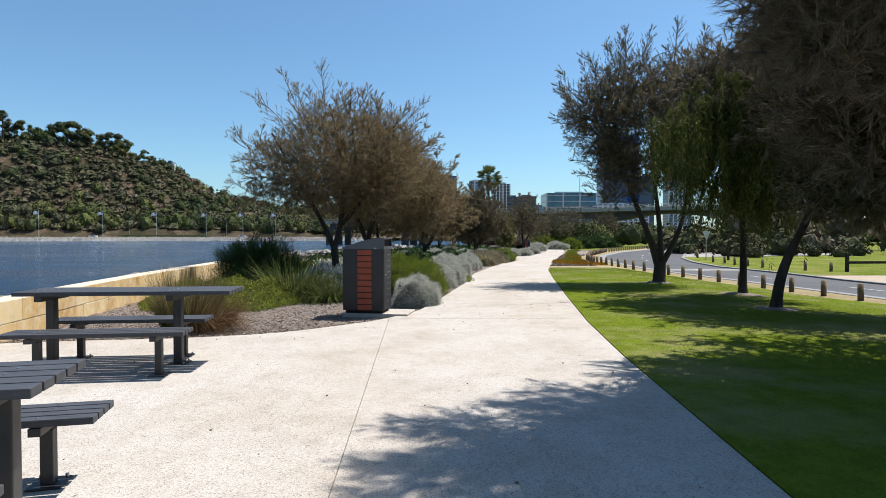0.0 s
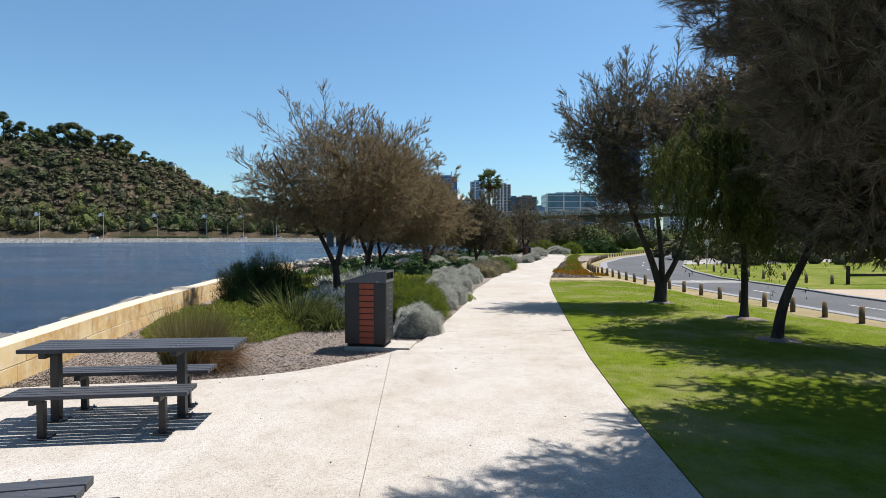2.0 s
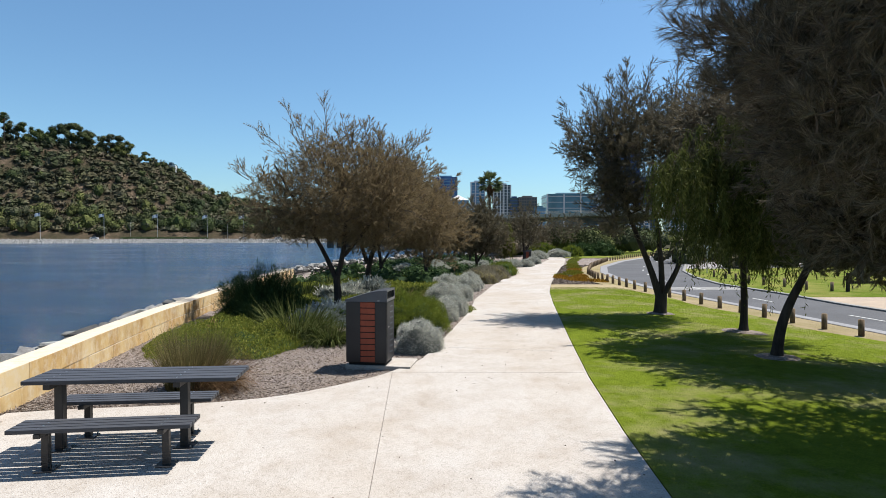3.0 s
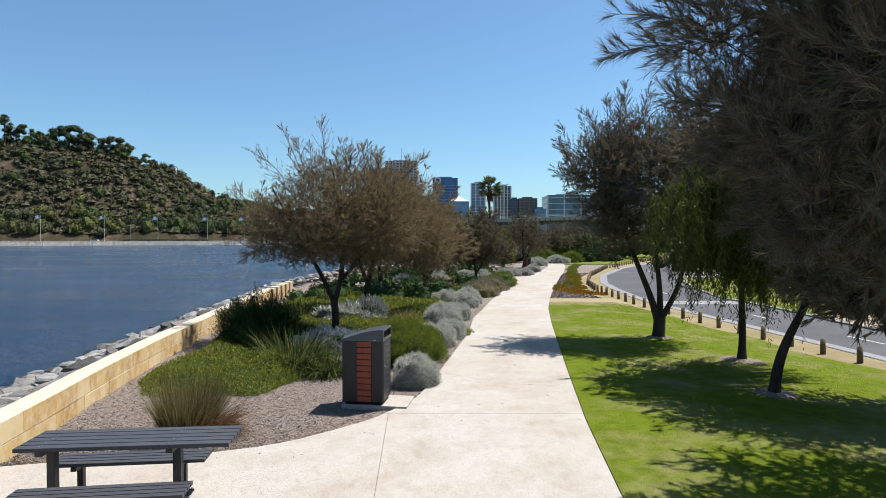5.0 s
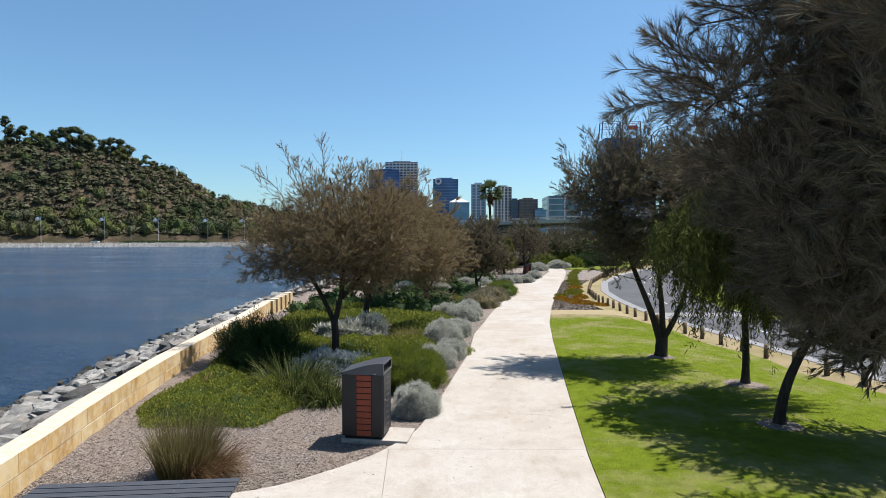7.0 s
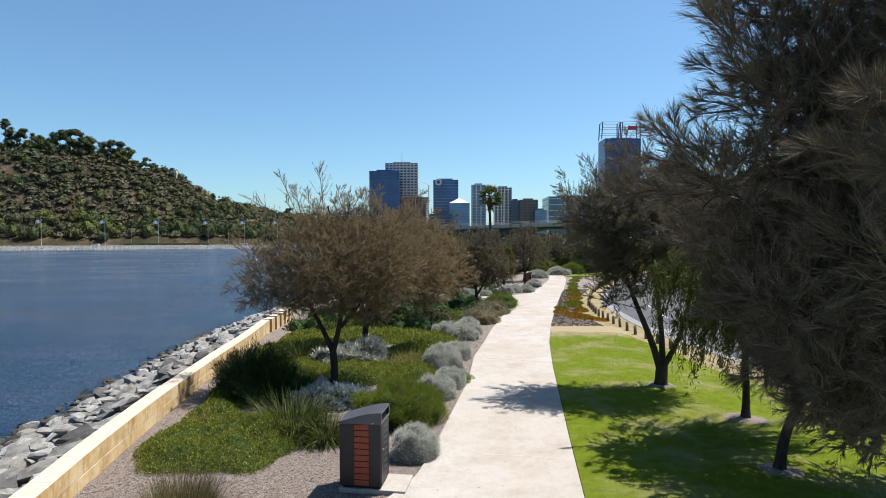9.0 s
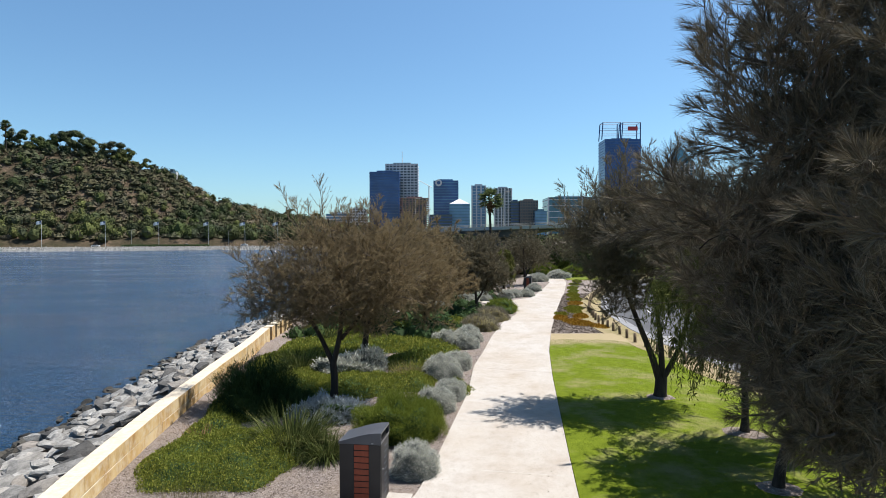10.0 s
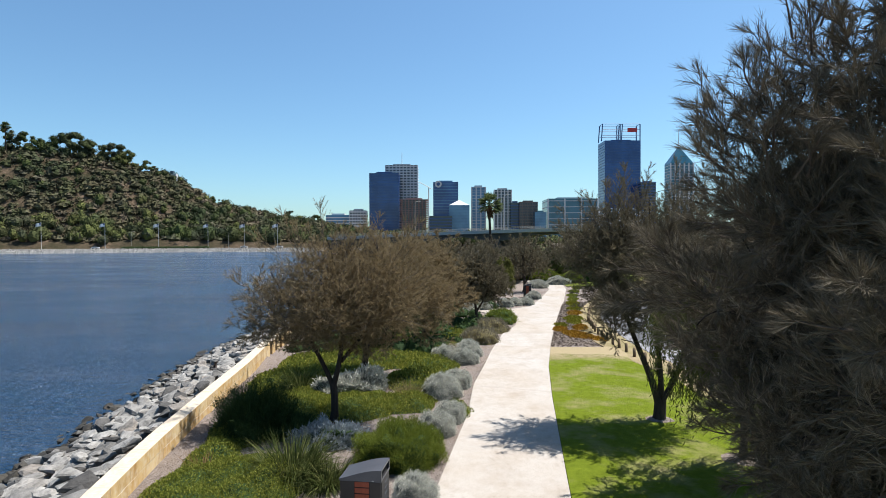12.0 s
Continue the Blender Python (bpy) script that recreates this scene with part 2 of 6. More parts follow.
M_BOLT = plain_material("steel_bolt", (0.25, 0.25, 0.2571), (0.5, 0.5, 0.5), 30, 0.35, 1.0)
M_BIN = plain_material("charcoal_panel", (0.01, 0.01, 0.0121), (0.0171, 0.0171, 0.02), 3, 0.42, 0, 0.05)
# Hood grey, raised and blued to paint in the sky's reflection.
M_HOOD = plain_material("hood_sky_grey", (0.05, 0.054, 0.066), (0.07, 0.075, 0.09), 3, 0.3, 0, 0.05)
M_RED = plain_material("rust_red_slat", (0.1929, 0.0414, 0.02), (0.2643, 0.0629, 0.0321), 7, 0.6, 0, 0.2, 0.3, (3, 3, 0.6))
M_BLACK = plain_material("dark_void", (0.0057, 0.0057, 0.0057), (0.01, 0.01, 0.01), 8, 0.9)
M_BARK = bark_material("she_oak_bark", (0.0214, 0.0171, 0.0143), (0.0607, 0.0486, 0.04))
M_TWIG = bark_material("grey_twigs", (0.0607, 0.0471, 0.0371), (0.1429, 0.1179, 0.0964))
M_OAK_BROWN = foliage_material("she_oak_needles_brown", (0.1, 0.075, 0.041), (0.222, 0.168, 0.094), (0.36, 0.285, 0.172), 0.36)
M_OAK_GREEN = foliage_material("she_oak_needles_green", (0.068, 0.057, 0.036), (0.142, 0.121, 0.077), (0.265, 0.23, 0.155), 0.25)
M_OAK_DARK = foliage_material("she_oak_needles_dark", (0.068, 0.057, 0.038), (0.15, 0.127, 0.086), (0.31, 0.265, 0.19), 0.25)
M_OAK_NEAR = foliage_material("she_oak_needles_glossy", (0.052, 0.043, 0.029), (0.118, 0.098, 0.068), (0.27, 0.23, 0.17), 0.1, 0.6, 0.6, 0.0, 0.1)
M_PEPPER = foliage_material("peppermint_leaves", (0.033, 0.042, 0.011), (0.078, 0.092, 0.024), (0.17, 0.18, 0.06), 0.3)
M_LIMELEAF = foliage_material("yellow_green_leaves", (0.05, 0.0557, 0.0143), (0.1, 0.1057, 0.0257), (0.1786, 0.1714, 0.05), 0.3)
M_FOUNTAIN = foliage_material("fountain_grass", (0.045, 0.042, 0.014), (0.125, 0.108, 0.043), (0.33, 0.268, 0.14), 0.35, 2.0)
M_RUSSET = foliage_material("russet_fallen_grass", (0.0643, 0.0357, 0.0157), (0.1286, 0.0771, 0.0393), (0.2357, 0.1571, 0.0893), 0.25, 2.0)
M_PALM = foliage_material("palm_fans", (0.0458, 0.0629, 0.0229), (0.1029, 0.1314, 0.0514), (0.2286, 0.2514, 0.1142), 0.25)
M_SILVER = foliage_material("silver_cushion_twigs", (0.29, 0.292, 0.25), (0.46, 0.46, 0.4), (0.6, 0.59, 0.52), 0.12, 3.0)
# Darker grey of the bush bodies paints the shade between the silver twigs.
M_SILVER_SHADE = plain_material("silver_bush_inner_shade", (0.0714, 0.0743, 0.0629), (0.1429, 0.1464, 0.1286), 12, 0.95)
M_BLUEGREY = foliage_material("blue_grey_leaves", (0.14, 0.17, 0.19), (0.24, 0.275, 0.295), (0.37, 0.405, 0.425), 0.25, 3.0)
M_SHRUB = foliage_material("fresh_green_leaves", (0.055, 0.08, 0.012), (0.12, 0.15, 0.022), (0.22, 0.24, 0.05), 0.4, 2.0)
M_COVER = foliage_material("ground_cover_leaves", (0.0616, 0.0784, 0.0134), (0.1568, 0.1792, 0.0302), (0.3136, 0.3024, 0.0672), 0.35, 1.2)
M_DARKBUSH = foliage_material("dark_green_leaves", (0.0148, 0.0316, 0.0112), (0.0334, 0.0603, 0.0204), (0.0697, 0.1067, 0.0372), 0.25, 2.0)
M_STRAP = foliage_material("strap_leaves", (0.022, 0.032, 0.009), (0.05, 0.066, 0.017), (0.16, 0.165, 0.06), 0.3, 2.0, 0.4)
M_TUFT = foliage_material("straw_grass", (0.0929, 0.0821, 0.0321), (0.1786, 0.1536, 0.0679), (0.2857, 0.2286, 0.1214), 0.35, 2.0)
M_TUFT_BROWN = foliage_material("russet_grass", (0.1, 0.0536, 0.025), (0.1857, 0.1036, 0.0536), (0.2714, 0.1679, 0.0964), 0.35, 2.0)
M_ORANGE = foliage_material("orange_ground_cover", (0.1214, 0.0607, 0.0086), (0.2571, 0.1357, 0.0157), (0.3429, 0.2143, 0.0357), 0.3, 1.5)
M_YELLOW = foliage_material("yellow_green_ground_cover", (0.0714, 0.0786, 0.0086), (0.1571, 0.1571, 0.0186), (0.2429, 0.2143, 0.0357), 0.3, 1.5)
M_HEATH = foliage_material("grey_heath", (0.1143, 0.1, 0.0679), (0.2, 0.1786, 0.1286), (0.2857, 0.2571, 0.1929), 0.25, 2.0)
# Hill leaf tones, lifted and greyed a little to carry distance haze.
M_HILLTREE = bushland_material("hill_tree_leaves", [(0.03, 0.038, 0.022), (0.05, 0.06, 0.03), (0.064, 0.078, 0.03), (0.095, 0.11, 0.038), (0.042, 0.052, 0.03), (0.075, 0.082, 0.05)], 0.12)
M_HILLSCRUB = bushland_material("hill_scrub_leaves", [(0.05, 0.05, 0.03), (0.078, 0.075, 0.046), (0.062, 0.07, 0.036), (0.088, 0.084, 0.054), (0.11, 0.096, 0.07), (0.066, 0.076, 0.038), (0.054, 0.058, 0.036)], 0.17)
M_CHIP = foliage_material("bark_chips", (0.0786, 0.0571, 0.0429), (0.1929, 0.1536, 0.125), (0.3571, 0.3143, 0.2714), 0.0, 2.0, 0.9)


# ---- mesh helpers ----
RNG = np.random.default_rng(7)


class Shape:
    """Collects triangles and quads as arrays and turns them into one mesh."""

    def __init__(self):
        self.v, self.f, self.n = [], [], 0

    def add(self, verts, faces):
        verts = np.asarray(verts, float).reshape(-1, 3)
        self.f.append(np.asarray(faces, int) + self.n)
        self.v.append(verts)
        self.n += len(verts)
        return self

    def grid(self, rows):
        """rows: array (a, b, 3) of points, joined into quads."""
        rows = np.asarray(rows, float)
        a, b = rows.shape[:2]
        i = np.arange(a - 1)[:, None] * b + np.arange(b - 1)[None, :]
        self.add(rows.reshape(-1, 3), np.stack([i, i + 1, i + b + 1, i + b], -1).reshape(-1, 4))
        return self

    def tube(self, path, radii, sides=6):
        path, radii = np.asarray(path, float), np.asarray(radii, float)
        d = np.gradient(path, axis=0)
        d /= np.linalg.norm(d, axis=1)[:, None] + 1e-9
        lead = np.abs(path[-1] - path[0])
        ref = [[1.0, 0.15, 0.0]] if lead[2] > 0.6 * lead.max() else [[0.1, 0.0, 1.0]]
        u = np.cross(d, ref)
        u /= np.linalg.norm(u, axis=1)[:, None] + 1e-9
        w = np.cross(d, u)
        a = np.linspace(0, 2 * np.pi, sides + 1)
        ring = path[:, None] + radii[:, None, None] * (np.cos(a)[None, :, None] * u[:, None] + np.sin(a)[None, :, None] * w[:, None])
        return self.grid(ring)

    def blades(self, p, d, length, width):
        """Single pointed leaves from p along d."""
        p, d = np.asarray(p, float), np.asarray(d, float)
        d = d / (np.linalg.norm(d, axis=1)[:, None] + 1e-9)
        side = np.cross(d, RNG.normal(size=d.shape))
        side /= np.linalg.norm(side, axis=1)[:, None] + 1e-9
        n = len(p)
        w = np.broadcast_to(np.asarray(width, float), (n,))[:, None] / 2
        L = np.broadcast_to(np.asarray(length, float), (n,))[:, None]
        v = np.stack([p - side * w, p + side * w, p + d * L], 1).reshape(-1, 3)
        return self.add(v, np.arange(3 * n).reshape(-1, 3))

    def leaves(self, p, d, length, width):
        """Lance-shaped leaves, two triangles each."""
        p, d = np.asarray(p, float), np.asarray(d, float)
        d = d / (np.linalg.norm(d, axis=1)[:, None] + 1e-9)
        side = np.cross(d, RNG.normal(size=d.shape))
        side /= np.linalg.norm(side, axis=1)[:, None] + 1e-9
        n = len(p)
        w = np.broadcast_to(np.asarray(width, float), (n,))[:, None] / 2
        L = np.broadcast_to(np.asarray(length, float), (n,))[:, None]
        mid = p + d * L * 0.45
        v = np.stack([p, mid + side * w, p + d * L, mid - side * w], 1).reshape(-1, 3)
        return self.add(v, np.arange(4 * n).reshape(-1, 4))

    def straps(self, p, d, length, width, sag, steps=4):
        """Long arching leaves: strips that bend down towards their tips."""
        p, d = np.asarray(p, float), np.asarray(d, float)
        d = d / (np.linalg.norm(d, axis=1)[:, None] + 1e-9)
        n = len(p)
        L = np.broadcast_to(np.asarray(length, float), (n,))
        w = np.broadcast_to(np.asarray(width, float), (n,))
        sag = np.broadcast_to(np.asarray(sag, float), (n,))
        side = np.cross(d, [[0, 0, 1.0]]) + RNG.normal(size=d.shape) * 0.25
        side /= np.linalg.norm(side, axis=1)[:, None] + 1e-9
        rings = []
        for k in range(steps + 1):
            s = k / steps
            c = p + d * (L * s)[:, None]
            c[:, 2] -= sag * L * s * s
            h = side * (w * (1 - s ** 2 * 0.95) / 2)[:, None]
            rings.append(np.stack([c - h, c + h], 1))
        v = np.stack(rings, 1).reshape(-1, 3)
        m = 2 * (steps + 1)
        base = np.arange(n)[:, None] * m + np.arange(steps)[None, :] * 2
        f = np.stack([base, base + 1, base + 3, base + 2], -1).reshape(-1, 4)
        return self.add(v, f)

    def box(self, c, size, rot=0.0):
        x, y, z = np.asarray(size, float) / 2
        v = np.array([[sx * x, sy * y, sz * z] for sz in (-1, 1) for sy in (-1, 1) for sx in (-1, 1)])
        ca, sa = math.cos(radians(rot)), math.sin(radians(rot))
        v[:, :2] = v[:, :2] @ np.array([[ca, sa], [-sa, ca]])
        return self.add(v + np.asarray(c, float), [[0, 2, 3, 1], [4, 5, 7, 6], [0, 1, 5, 4], [2, 6, 7, 3], [0, 4, 6, 2], [1, 3, 7, 5]])

    def mesh(self, name, smooth=False):
        me = bpy.data.meshes.new(name)
        v = np.concatenate(self.v)
        me.vertices.add(len(v))
        me.vertices.foreach_set("co", v.ravel())
        flat = np.concatenate([f.ravel() for f in self.f])
        sizes = np.concatenate([np.full(len(f), f.shape[1]) for f in self.f])
        starts = np.concatenate([[0], np.cumsum(sizes)[:-1]])
        me.loops.add(len(flat))
        me.loops.foreach_set("vertex_index", flat)
        me.polygons.add(len(sizes))
        me.polygons.foreach_set("loop_start", starts)
        me.update(calc_edges=True)
        me.polygons.foreach_set("use_smooth", np.full(len(sizes), smooth))
        return me


def part(name, shape, material, parent=None, label="", smooth=False):
    """One mesh object from a Shape, a bmesh or a ready mesh, under parent."""
    if isinstance(shape, Shape):
        me = shape.mesh(name, smooth)
    elif isinstance(shape, bmesh.types.BMesh):
        me = bpy.data.meshes.new(name)
        shape.to_mesh(me)
        shape.free()
        me.polygons.foreach_set("use_smooth", np.full(len(me.polygons), smooth))
    else:
        me = shape
    if not me.materials:
        me.materials.append(material)
    ob = new(name, me)
    if parent:
        ob.parent = parent
    if label:
        tagged(ob, label)
    return ob


def thing(name, label, category, group="", kind="", at=None):
    ob = new(name)
    ob.empty_display_size = 0.1
    if at is not None:
        ob.matrix_basis = at
    return tagged(ob, label, category, group, kind)


def bevel_box(size, c=(0, 0, 0), bevel=0.006, segments=2, bm=None):
    bm = bm or bmesh.new()
    made = bmesh.ops.create_cube(bm, size=1.0)["verts"]
    for v in made:
        v.co = Vector((v.co.x * size[0] + c[0], v.co.y * size[1] + c[1], v.co.z * size[2] + c[2]))
    if bevel:
        edges = list({e for v in made for e in v.link_edges})
        bmesh.ops.bevel(bm, geom=edges, offset=bevel, segments=segments, affect="EDGES", profile=0.6)
    return bm


def cylinder(r, h, c=(0, 0, 0), sides=16, r2=None, bm=None):
    bm = bm or bmesh.new()
    bmesh.ops.create_cone(bm, cap_ends=True, segments=sides, radius1=r, radius2=r if r2 is None else r2, depth=h, matrix=Matrix.Translation(c))
    return bm


def hash_noise(x, y, scale):
    """Smooth 2D value noise on arrays, 0 to 1."""
    x, y = np.asarray(x, float) * scale, np.asarray(y, float) * scale
    xi, yi = np.floor(x), np.floor(y)
    fx, fy = x - xi, y - yi
    fx, fy = fx * fx * (3 - 2 * fx), fy * fy * (3 - 2 * fy)

    def h(a, b):
        s = np.sin(a * 127.1 + b * 311.7) * 43758.5453
        return s - np.floor(s)

    return (h(xi, yi) * (1 - fx) + h(xi + 1, yi) * fx) * (1 - fy) + (h(xi, yi + 1) * (1 - fx) + h(xi + 1, yi + 1) * fx) * fy


# ---- the lie of the land ----
WATER_Z = -1.4
PATH_R = np.array([(-40, 0.6), (0, 1.66), (2.94, 1.8), (6.5, 2.04), (9.1, 2.29), (12.5, 2.73), (16.9, 3.33), (19.3, 3.66), (24.1, 4.41), (29.6, 5.5), (35.1, 6.7), (38.8, 7.55), (49, 10.0), (51.5, 10.7), (65, 13.75), (70.7, 14.6), (77.7, 13.4), (84, 9.5)])
PATH_L = np.array([(-40, -5.3), (7.35, -5.6), (7.42, -4.6), (7.6, -3.5), (7.85, -2.7), (8.15, -2.15), (8.7, -1.56), (9.18, -1.11), (9.71, -0.8), (10.45, -0.45), (11.8, -0.17), (14.1, 0.21), (17.35, 0.76), (21, 1.12), (24, 1.67), (28.2, 2.36), (33.9, 3.49), (37.6, 4.74), (41, 5.1), (43.3, 3.4), (45.2, 2.6), (46.4, 5.6), (48.2, 7.3), (56.5, 9.65), (65, 11.86), (71, 12.2), (77, 10.4), (84, 5.5)])
WALL = np.array([(-40, -4.4), (-10, -4.5), (4, -5.15), (7.5, -5.74), (9, -5.98), (10, -6.17), (11.3, -6.38), (12.8, -6.6), (14.5, -6.82), (16.6, -7.02), (19, -7.27), (23, -7.62), (27.2, -8.15), (34, -8.6), (42, -8.1), (50, -6.2), (60, -3.2), (75, 1.5), (100, 9.0), (130, 20.0), (200, 60.0), (300, 120.0)])
ROAD_N = np.array([(-30, 13.5), (8, 12.25), (15.1, 11.6), (23.3, 10.75), (28, 10.3), (31, 10.3), (36, 10.7), (41, 11.4), (49, 13.6), (60, 18.5), (71, 25.0), (90, 36.5), (108, 48.0)])
ROAD_F = np.array([(-30, 17.5), (8, 15.9), (15.1, 15.3), (21.4, 14.75), (25.5, 14.9), (30.6, 14.6), (36, 15.6), (42.5, 17.6), (52.6, 22.0), (62.7, 27.5), (75, 35.0), (97, 49.0), (114, 61.0)])


def along(table, y):
    return np.interp(y, table[:, 0], table[:, 1])


def zg(x, y):
    """Height of the near land: level by the path, falling a little ahead and towards the road."""
    x, y = np.asarray(x, float), np.asarray(y, float)
    s = lambda t: np.clip(t, 0, 1) ** 2 * (3 - 2 * np.clip(t, 0, 1))
    return np.minimum(-0.27 * s((y - 18) / 20), -0.27 * s((x - 6.0) / 4.5))


def far_shore(x):
    return np.interp(x, [-900, -250, -150, -60, 300], [60, 318, 362, 366, 366])


def land(x, y):
    """Height of the whole sheet: near land, river bed, far bank."""
    z = zg(x, y) - 0.05
    d = along(WALL, y) - 0.4 - x
    bank = 0.08 - 1.78 * np.clip(d, 0, 12) / 5.0
    e = y - far_shore(x)
    far = np.clip(-3.0 + 0.42 * (e - 5), -3.2, 0.6)
    river = np.maximum(np.maximum(bank, -3.2), far)
    return np.where(d > 0, river, np.where(y > 330, np.maximum(z, 0.3), z))


def draped(x0, x1, ys, cross=3, lift=0.0, skirt=0.12, skew=None):
    """A strip between two edge lines over the stations ys, following the ground, with turned-down sides."""
    rows = []
    for y in ys:
        xs, yy = np.linspace(x0(y), x1(y), cross + 1), np.full(cross + 1, float(y))
        if skew:
            for _ in range(4):
                yy = y + skew(y) * (xs - xs.mean())
                xs = np.linspace(x0(yy[0]), x1(yy[-1]), cross + 1)
        r = np.stack([xs, yy, zg(xs, yy) + lift], 1)
        if skirt:
            r = np.vstack([r[:1] - [0, 0, skirt], r, r[-1:] - [0, 0, skirt]])
        rows.append(r)
    rows = np.array(rows)
    if skirt:
        a, b = rows[:1].copy(), rows[-1:].copy()
        a[..., 2] -= skirt
        b[..., 2] -= skirt
        rows = np.concatenate([a, rows, b])
    return Shape().grid(rows)


# ---- ground, water, path, lawn, road ----
gx = np.unique(np.concatenate([np.arange(-30, 40, 0.9), np.arange(-120, 160, 6.0), np.arange(-1500, 1501, 60.0)]))
gy = np.unique(np.concatenate([np.arange(-30, 60, 0.9), np.arange(-60, 420, 6.0), np.arange(-600, 2400, 60.0)]))
GX, GY = np.meshgrid(gx, gy)
ground = part("ground", Shape().grid(np.stack([GX, GY, land(GX, GY)], -1)), M_MULCH, None, "", True)
tagged(ground, "brown bark mulch over gently sloping riverside ground", "ground", "", "structure")
water = part("water", Shape().grid(np.array([[(-1500, -600, WATER_Z), (260, -600, WATER_Z)], [(-1500, 380, WATER_Z), (260, 380, WATER_Z)]])), M_WATER)
tagged(water, "deep blue rippled river water in sunlight", "water", "", "structure")

path = thing("path", "pale exposed-aggregate concrete riverside path with sawn joints", "path", "", "structure")
JOINT_X = lambda y: np.interp(y, [2.9, 9.75], [-0.59, -0.90])
CUTS = [-14, -6.5, 0.4, 9.45, 11.43, 14.4, 20.35, 26, 31, 35.5, 39.5, 46.5, 51, 56, 61, 66, 71, 77, 84]
SKEW = lambda y: float(np.interp(y, [9.5, 10.2, 11.4, 14.4, 20.0, 40, 42, 47], [0.0, -0.1, -0.17, -0.22, -0.31, -0.3, 0.0, 0.0]))
edge_l = lambda y: float(along(PATH_L, y))
edge_r = lambda y: float(along(PATH_R, y))
for i, (a, b) in enumerate(zip(CUTS[:-1], CUTS[1:])):
    n = max(4, int((b - a) * (6 if b < 13 else 2)))
    ys = np.linspace(a + 0.004, b - 0.004, n)
    if b < 9.5:
        part("slab", draped(edge_l, lambda y: float(JOINT_X(y)) - 0.003, ys, 6), M_CONCRETE, path)
        part("slab", draped(lambda y: float(JOINT_X(y)) + 0.003, edge_r, ys, 5), M_CONCRETE, path)
    else:
        part("slab", draped(edge_l, edge_r, ys, 6, skew=SKEW), M_CONCRETE, path)
for y in (11.43, 14.4):
    part("sealant", draped(lambda v: edge_l(v) + 0.03, lambda v: edge_r(v) - 0.02, [y - 0.009, y + 0.009], 6, 0.002, 0.0, SKEW), M_KERB, path, "pale sealant in a joint")
part("joint_filler", draped(lambda y: edge_l(y) + 0.05, lambda y: edge_r(y) - 0.05, np.linspace(-13.9, 83.9, 240), 6, -0.012, 0), M_GAP, path)

BOLLARD = lambda y: np.interp(y, [-30, 8, 14.6, 18.0, 22.8, 27, 31, 34, 39, 47, 60, 71, 90, 108], [12.6, 11.3, 10.6, 9.95, 9.25, 8.85, 8.85, 9.0, 9.75, 12.0, 17.0, 23.3, 34.5, 46.0])
lawn = part("lawn", draped(lambda y: edge_r(y) + 0.012, lambda y: float(BOLLARD(y)) - 0.35 - 0.25 * math.sin(y * 1.3), np.linspace(-14, 29.0, 110), 26, 0.004, 0.1), M_LAWN)
tagged(lawn, "mown green lawn with dry patches beside the path", "lawn", "", "structure")
verge = part("verge", draped(lambda y: float(BOLLARD(y)) - 0.75, lambda y: float(along(ROAD_N, y)) - 0.28, np.linspace(-14, 100, 260), 4, -0.008, 0.05), M_DRY)
tagged(verge, "strip of dry straw-coloured grass along the road kerb", "verge", "", "structure")
far_green = part("lawn_far", draped(lambda y: edge_r(y) + 0.3, lambda y: float(BOLLARD(y)) - 0.8, np.linspace(69, 96, 30), 8, 0.006, 0.06), M_MEADOW)
tagged(far_green, "green lawn beyond the planted strip", "lawn", "", "structure")

road = part("road", draped(lambda y: float(along(ROAD_N, y)), lambda y: float(along(ROAD_F, y)), np.linspace(-28, 108, 280), 6, -0.022, 0.0), M_ASPHALT)
tagged(road, "grey asphalt park road curving to the right", "road", "", "structure")
for table, off, w, label in ((ROAD_N, -0.28, 0.62, "broad pale flush concrete gutter beside the road"), (ROAD_F, 0.0, 0.24, "low weathered concrete road kerb")):
    rows = []
    for y in np.linspace(-28, 108, 280):
        x = float(along(table, y)) + off
        z = float(zg(x, y)) - (0.03 if w > 0.5 else 0.0)
        rows.append([(x, y, z - 0.1), (x + 0.01, y, z + 0.035), (x + 0.05, y, z + 0.05), (x + w - 0.05, y, z + 0.05 - 0.04 * (w > 0.5)), (x + w - 0.005, y, z + 0.03 - 0.03 * (w > 0.5)), (x + w, y, z - 0.1)])
    tagged(part("kerb", Shape().grid(np.array(rows)), M_GUTTER if w > 0.5 else M_KERBSTONE), label, "kerb", "", "structure")
marks = thing("road_marking", "white dashed centre line painted on the asphalt", "road marking", "", "structure")
for y in np.arange(12, 78, 5.2):
    f = lambda yy, s: float(along(ROAD_N, yy) * 0.5 + along(ROAD_F, yy) * 0.5) + s
    part("dash", draped(lambda yy: f(yy, -0.045), lambda yy: f(yy, 0.045), np.linspace(y, y + 1.4, 4), 1, -0.016, 0), M_PAINT, marks)
bar = part("crossing_band", draped(lambda y: float(along(ROAD_N, y)) + 0.02, lambda y: float(along(ROAD_F, y)) - 0.02, np.linspace(27.6, 29.0, 5), 4, -0.017, 0), M_KERBSTONE, marks)

